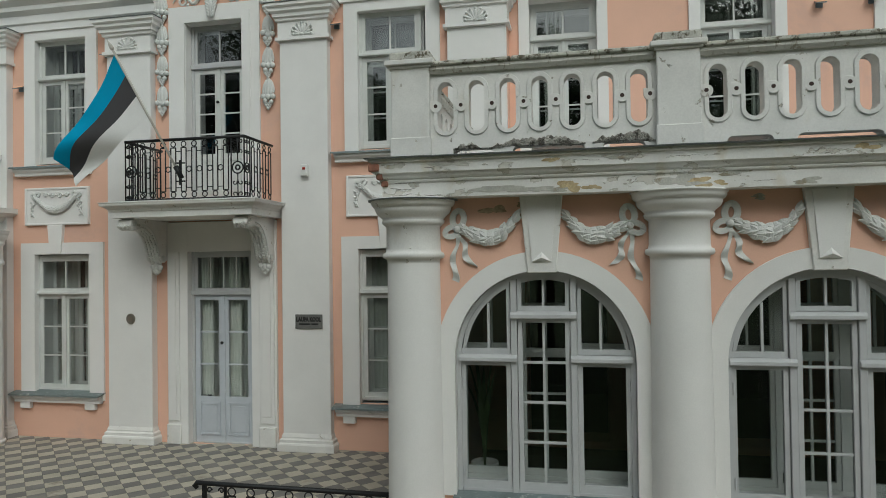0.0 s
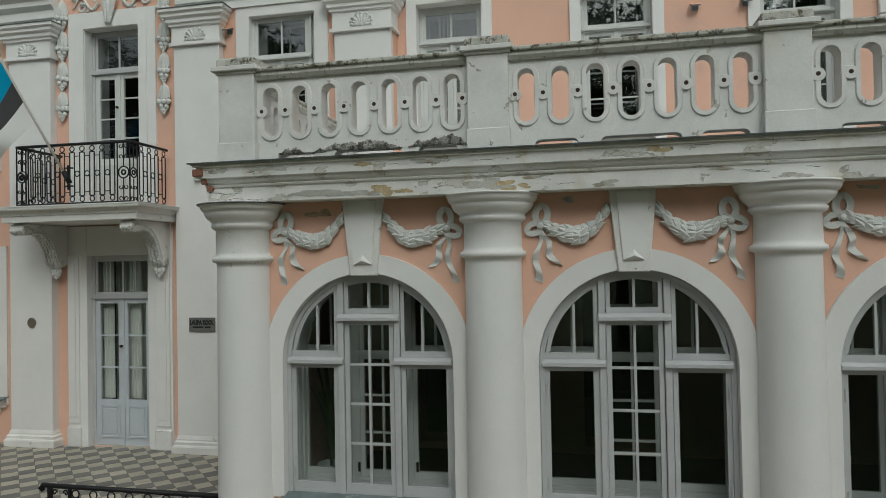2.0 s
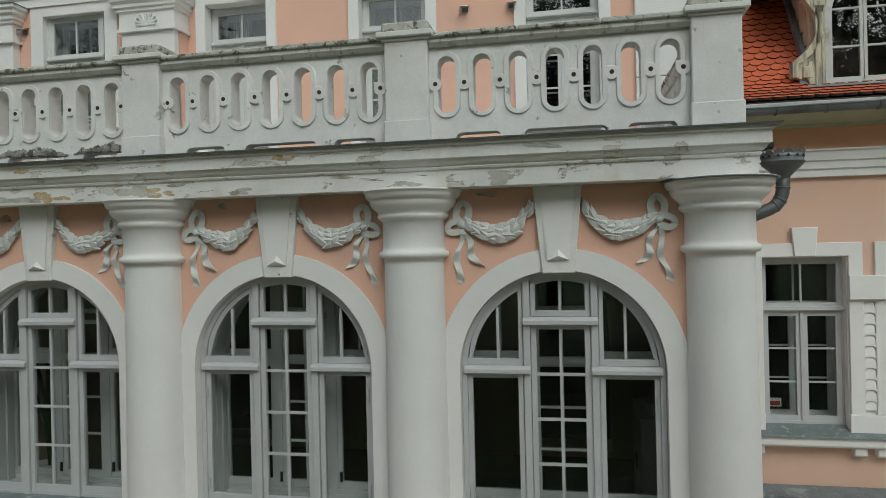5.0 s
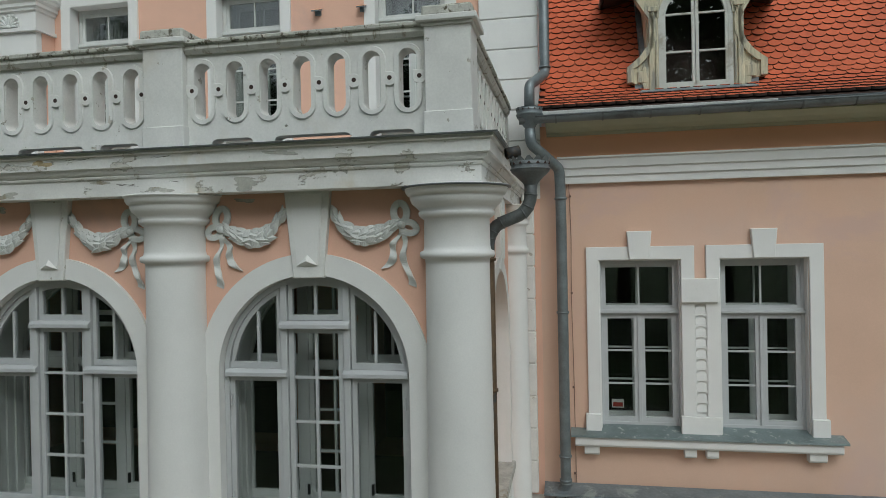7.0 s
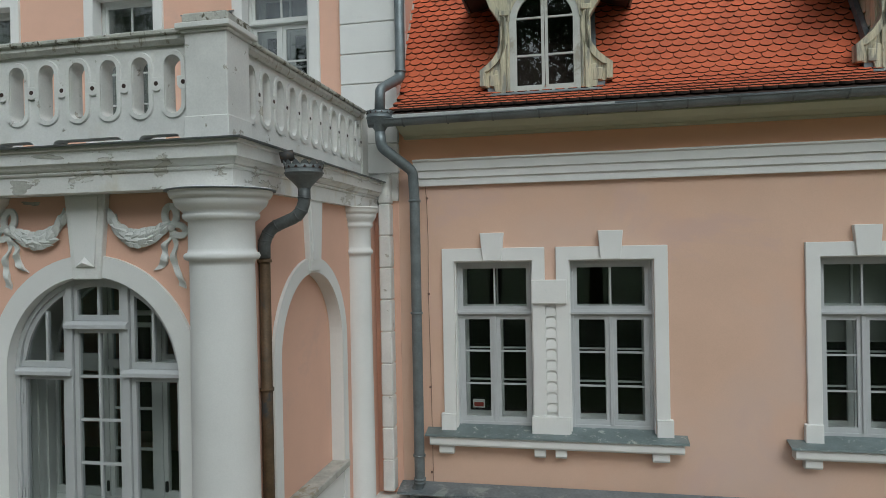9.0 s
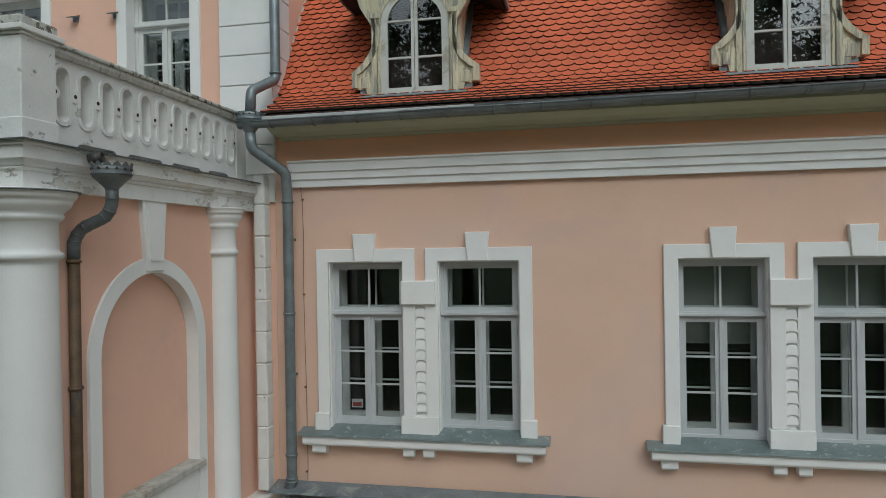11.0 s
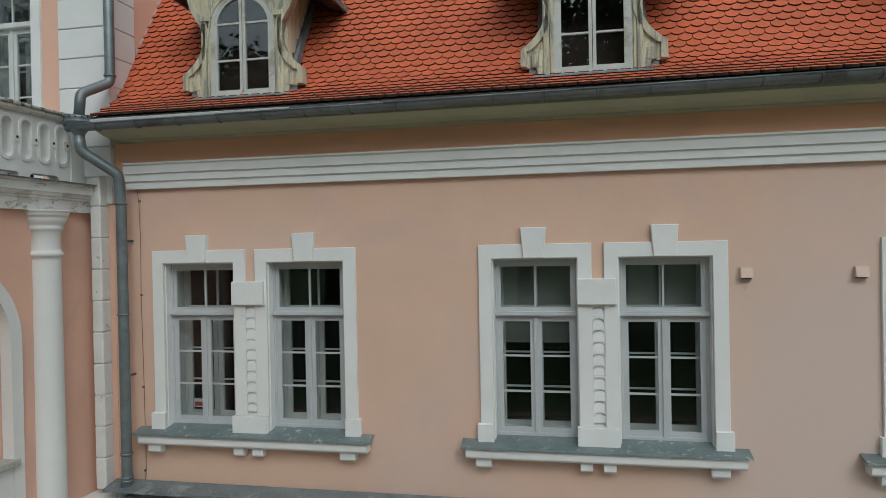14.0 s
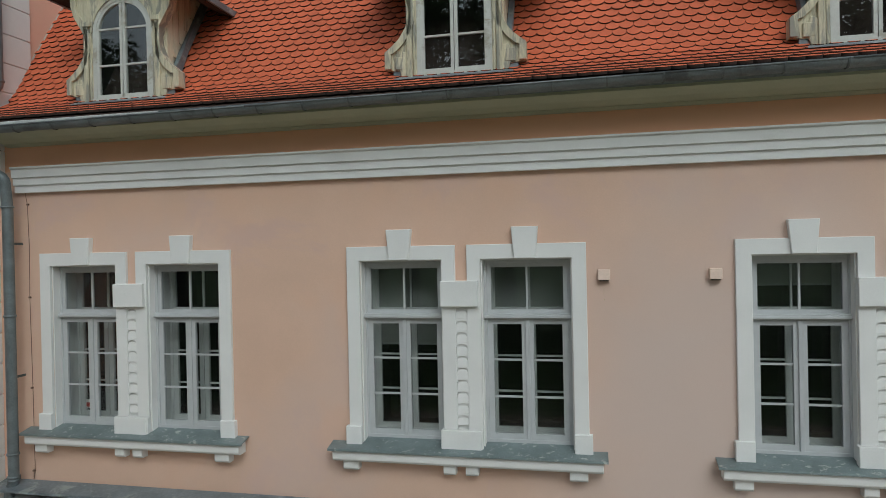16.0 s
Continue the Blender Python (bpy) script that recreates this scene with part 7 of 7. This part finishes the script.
def smooth_path(pts, n=6):
    """Rounds the corners of a polyline."""
    pts = [Vector(p) for p in pts]
    out = [pts[0]]
    for a, b, c in zip(pts, pts[1:], pts[2:]):
        r = min(0.06, (b - a).length * 0.45, (c - b).length * 0.45)
        p, q = b + (a - b).normalized() * r, b + (c - b).normalized() * r
        for i in range(n + 1):
            t = i / n
            out.append(p.lerp(b, t).lerp(b.lerp(q, t), t))
    return out + [pts[-1]]


def downpipe(name, pts, r, tone, lab, collars=(), seams=False):
    root = tagged(empty(name), lab, "downpipe")
    line = smooth_path(pts, 2 if seams else 6)
    part("pipe", Shape().tube(line, r, 16), tone, root)
    for a, b in zip(line[1:-1:2], line[2::2]) if seams else ():
        part("seam", Shape().tube([a, a + (b - a).normalized() * 0.012], r + 0.004, 16), tone, root)
    for x, y, z in collars:
        part("collar", Shape().lathe([(r, z - 0.012), (r + 0.012, z - 0.012), (r + 0.012, z + 0.012), (r, z + 0.012)], x, y, 16), tone, root)
    return root


crown_hopper("rainwater_head", -0.63, -0.46, 4.35, 0.152, "zinc rainwater head with a pierced crown at the eaves", ZINC, 0.006)
downpipe("downpipe", [(-0.455, -0.11, 9.0), (-0.455, -0.11, 4.92), (-0.63, -0.42, 4.72), (-0.63, -0.46, 4.38)], 0.062, ZINC, "zinc downpipe from the main roof with an elbow", [(-0.455, -0.11, 5.0), (-0.455, -0.11, 6.2)])
downpipe("downpipe", [(-0.63, -0.46, 4.20), (-0.62, -0.45, 4.02), (-0.30, -0.20, 3.74), (-0.29, -0.175, 3.4), (-0.29, -0.175, -0.10), (-0.36, -0.175, -0.22), (-0.36, -0.175, -0.4)], 0.064, ZINC, "zinc downpipe with a swan neck beside the wing", [(-0.29, -0.175, z) for z in (3.38, 2.0, 0.25, -0.04, -0.08)])
low_head = crown_hopper("rainwater_head", -0.48, -3.105, 3.415, 0.15, "grey rainwater head with a pierced crown below the porch cornice", GUTTERM, 0.05)
low_head.matrix_basis = pose(-0.48, -3.105, 3.415) @ Matrix.Diagonal((1.0, 1.0, 0.70, 1.0))
downpipe("downpipe", [(-0.48, -3.105, 3.32), (-0.48, -3.105, 3.18), (-0.53, -3.11, 3.08), (-0.76, -3.12, 2.99), (-0.82, -3.14, 2.89), (-0.82, -3.14, 2.74)], 0.05, DARKZINC, "dark grey swan neck below the porch rainwater head", seams=True)
downpipe("downpipe", [(-0.82, -3.14, 2.74), (-0.82, -3.14, -0.4)], 0.046, RUSTPIPE, "brown weathered downpipe beside the porch column", [(-0.82, -3.14, 2.72), (-0.82, -3.14, 1.68)])
sp = tagged(empty("drain_spout"), "rusty drain spout out of the porch cornice", "downpipe")
part("spout", Shape().lathe([(0.040, -0.05), (0.046, -0.05), (0.046, 0.06), (0.040, 0.06), (0.040, -0.04)], 0, 0, 16), RUSTPIPE, sp)
sp.matrix_basis = pose(-0.62, -3.12, 3.56, 0, 78, 20)
WIRE = material("rusty_wire", (0.22, 0.13, 0.10), 0.7, var=0.3, scale=9, bump=0)
for z in (2.9, 1.2):
    tagged(part("pipe_bracket", Shape().box(-0.297, -0.283, -0.12, 0.045, z, z + 0.03), DARKZINC), "small dark iron bracket holding the downpipe", "bracket", "downpipe brackets")
cb = tagged(empty("cable"), "thin rusty earthing cable clipped to the wall", "cable")
part("wire", Shape().tube([(-0.20, 0.0, 3.62), (-0.185, 0.025, 3.42), (-0.175, 0.03, 2.9), (-0.185, 0.03, 2.22), (-0.17, 0.03, 1.05), (-0.165, 0.03, 0.0), (-0.16, 0.0, -0.15)], 0.0035, 6), WIRE, cb)
for z in (3.42, 2.22, 1.05, -0.02):
    part("clip", Shape().box(-0.192, -0.165, 0.012, 0.04, z - 0.012, z + 0.012), WIRE, cb, bevel=0.003)

for x in (6.98, 8.09):
    v_ = tagged(empty("vent_cover"), "small pink painted vent cover on the wing wall", "vent", "wing vent covers")
    part("hood", Shape().prism([(0.04, 2.49), (-0.012, 2.485), (-0.03, 2.378), (0.04, 2.375)], "x", x, x + 0.125), material("pink_painted_metal", (0.68, 0.52, 0.43), 0.6, bump=0.0005), v_, bevel=0.004)
    # Dark strip below the hood, painting the shade of the opening.
    part("slot_strip", Shape().box(x + 0.015, x + 0.11, -0.018, 0.036, 2.366, 2.374), BOARD_AND_SHADE, v_)
    if x < 7.5:
        st = tagged(part("rust_streak", Shape().box(x + 0.058, x + 0.062, 0.037, 0.042, 2.23, 2.29).box(x + 0.062, x + 0.068, 0.037, 0.042, 2.16, 2.178), OCHRE), "thin brown rust streak below the vent", "stain")


# ---- trees across the lawn, mirrored in the glass ----
def tree(x, y, h, seed):
    rng = random.Random(seed)
    root = tagged(empty("tree", x, y, -1.3), "tall leafy park tree on the lawn", "tree", "park trees")
    t = Shape().tube([(0, 0, 0), (0.1, 0.05, h * 0.3), (0.05, 0.1, h * 0.62), (0.2, 0, h * 0.9)], [0.42, 0.32, 0.2, 0.05], 10)
    for k in range(9):
        a, z = rng.uniform(0, 6.28), h * rng.uniform(0.28, 0.7)
        L = h * rng.uniform(0.18, 0.32)
        t.tube([(0.06, 0.06, z), (L * 0.5 * math.cos(a), L * 0.5 * math.sin(a), z + L * 0.35), (L * math.cos(a), L * math.sin(a), z + L * 0.6)], [0.14, 0.08, 0.02], 6)
    part("trunk", t, BARK, root)
    c = Shape()
    v, f = [], []
    clumps = [(rng.gauss(0, h * 0.15), rng.gauss(0, h * 0.15), h * rng.uniform(0.3, 1.0)) for _ in range(80)]
    for cx, cy, cz in clumps:
        k = 1.2 - abs(cz / h - 0.62)
        for _ in range(190):
            p = Vector((cx * k + rng.gauss(0, 0.55), cy * k + rng.gauss(0, 0.55), cz + rng.gauss(0, 0.5)))
            a = Vector((rng.gauss(0, 1), rng.gauss(0, 1), rng.gauss(0, 1))).normalized()
            b = a.orthogonal().normalized()
            s_ = rng.uniform(0.10, 0.20)
            i = len(v)
            v += [p - a * s_, p + b * s_ * 0.6, p + a * s_, p - b * s_ * 0.6]
            f.append((i, i + 1, i + 2, i + 3))
    c.v, c.f, c.smooth = v, f, [False] * len(f)
    me = bpy.data.meshes.new("crown")
    me.from_pydata(v, [], f)
    me.materials.append(LEAF)
    o = new("crown", me)
    o.parent = root
    return root


t0 = tree(-12.5, -27, 14.0, 1)
t1 = tree(2.5, -28, 17.9, 2)
for x, y, rz in ((-8.0, -27, 40), (-17.0, -28, 160)):
    copy_thing(t0, pose(x, y, -1.3, 0, 0, rz))
# Unseen trees at x 13 and 19.5 are added to shade the wing.
for x, y, rz in ((-3.0, -29, 70), (7.5, -27, 130), (13.0, -29, 220), (19.5, -27, 15), (-23.5, -27, 300), (-30.5, -28, 190)):
    copy_thing(t1, pose(x, y, -1.3, 0, 0, rz))


# ---- roof tiles ----
def tile_verts(w, L, th):
    """A beaver tail tile lying in x and y (up the slope), its round end at y = 0."""
    pts = [(w / 2 * math.cos(math.pi + math.pi * i / 8), 0.060 + 0.060 * math.sin(math.pi + math.pi * i / 8)) for i in range(9)] + [(w / 2, L), (-w / 2, L)]
    n = len(pts)
    v = [(x, y, th) for x, y in pts] + [(x, y, 0.0) for x, y in pts]
    return v, [tuple(range(n))] + [(i, n + i, n + (i + 1) % n, (i + 1) % n) for i in range(n)]


TW, TE = 0.150, 0.103
tv, tf = tile_verts(TW - 0.002, 0.20, 0.030)
tile_mesh = bpy.data.meshes.new("roof_tile")
tile_mesh.from_pydata(tv, [], tf)
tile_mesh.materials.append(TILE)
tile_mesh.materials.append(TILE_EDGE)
# Every face but the top takes the painted shadow colour.
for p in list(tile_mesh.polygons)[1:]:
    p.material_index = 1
roof_root = bpy.data.objects["roof_wing"]
rng = random.Random(4)
rest_v, rest_f, singles = [], [], 0
d, row = 0.0, 0
while True:
    y, z, sl = roof_at(d)
    if z > 6.75:
        break
    y2, z2, _ = roof_at(d + 0.20)
    sl = math.atan2(z2 - z, y2 - y)
    nx = int(13.2 / TW)
    for i in range(-1 if row % 2 and z > 4.75 else 0, nx):
        x = -0.46 + (i + (0.5 if row % 2 else 0.0)) * TW + rng.uniform(-0.003, 0.003)
        if x > 12.5:
            continue
        dx = min(abs(x - (DC + 4.17 * k)) for k in range(3))
        if dx < 0.56 and z > 4.64 and z < 6.3:
            continue
        m = Matrix.Translation((x, y, z)) @ Matrix.Rotation(sl - 0.150 + rng.uniform(-0.012, 0.012), 4, "X") @ Matrix.Rotation(rng.uniform(-0.015, 0.015), 4, "Z")
        if 2.15 < x < 4.7 and z < 5.95 and singles < 300:
            o = new("roof_tile", tile_mesh)
            o.parent = roof_root
            o.matrix_basis = m
            singles += 1
        else:
            k = len(rest_v)
            rest_v += [tuple(m @ Vector(p)) for p in tv]
            rest_f += [tuple(j + k for j in f) for f in tf]
    d += TE
    row += 1
me = bpy.data.meshes.new("roof_tiles")
me.from_pydata(rest_v, [], rest_f)
me.materials.append(TILES)
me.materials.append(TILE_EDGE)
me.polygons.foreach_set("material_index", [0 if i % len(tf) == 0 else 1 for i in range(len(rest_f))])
o = new("roof_tiles", me)
o.parent = roof_root
o["kind"] = "stuff"

# ---- checkered paving ----
PT, PA = 0.20, radians(45)
slab_root = bpy.data.objects["terrace_base"]
c, s_ = math.cos(PA), math.sin(PA)
box_v = [(x, y, z) for z in (-0.03, 0.0) for x, y in ((-0.098, -0.098), (0.098, -0.098), (0.098, 0.098), (-0.098, 0.098))]
box_f = [(4, 5, 6, 7), (0, 1, 5, 4), (1, 2, 6, 5), (2, 3, 7, 6), (3, 0, 4, 7)]
meshes = []
for mt in (DARKTILE, LIGHTTILE):
    me = bpy.data.meshes.new("paving_tile")
    me.from_pydata([(px * PT / 0.2, py * PT / 0.2, pz) for px, py, pz in box_v], [], box_f)
    me.materials.append(mt)
    meshes.append(me)
far = [([], []), ([], [])]
count = 0
for i in range(-80, 80):
    for j in range(-80, 80):
        u, w = (i + 0.5) * PT, (j + 0.5) * PT
        x, y = -12.0 + u * c - w * s_, -1.6 + u * s_ + w * c
        if not (-18.5 < x < -8.4 and -3.6 < y < -0.12):
            continue
        kind = (i + j) % 2
        h = rng.uniform(-0.002, 0.002)
        m = Matrix.Translation((x, y, h)) @ Matrix.Rotation(PA, 4, "Z")
        if -13.2 < x < -9.8 and -3.0 < y < -0.3 and count < 300:
            o = new("paving_tile", meshes[kind])
            o.parent = slab_root
            o.matrix_basis = m
            count += 1
        else:
            fv, ff = far[kind]
            k = len(fv)
            fv += [tuple(m @ Vector((px * PT / 0.2, py * PT / 0.2, pz))) for px, py, pz in box_v]
            ff += [tuple(q + k for q in f) for f in box_f]
for (fv, ff), mt in zip(far, (DARKTILES, LIGHTTILES)):
    me = bpy.data.meshes.new("paving_tiles")
    me.from_pydata(fv, [], ff)
    me.materials.append(mt)
    o = new("paving_tiles", me)
    o.parent = slab_root
    o["kind"] = "stuff"
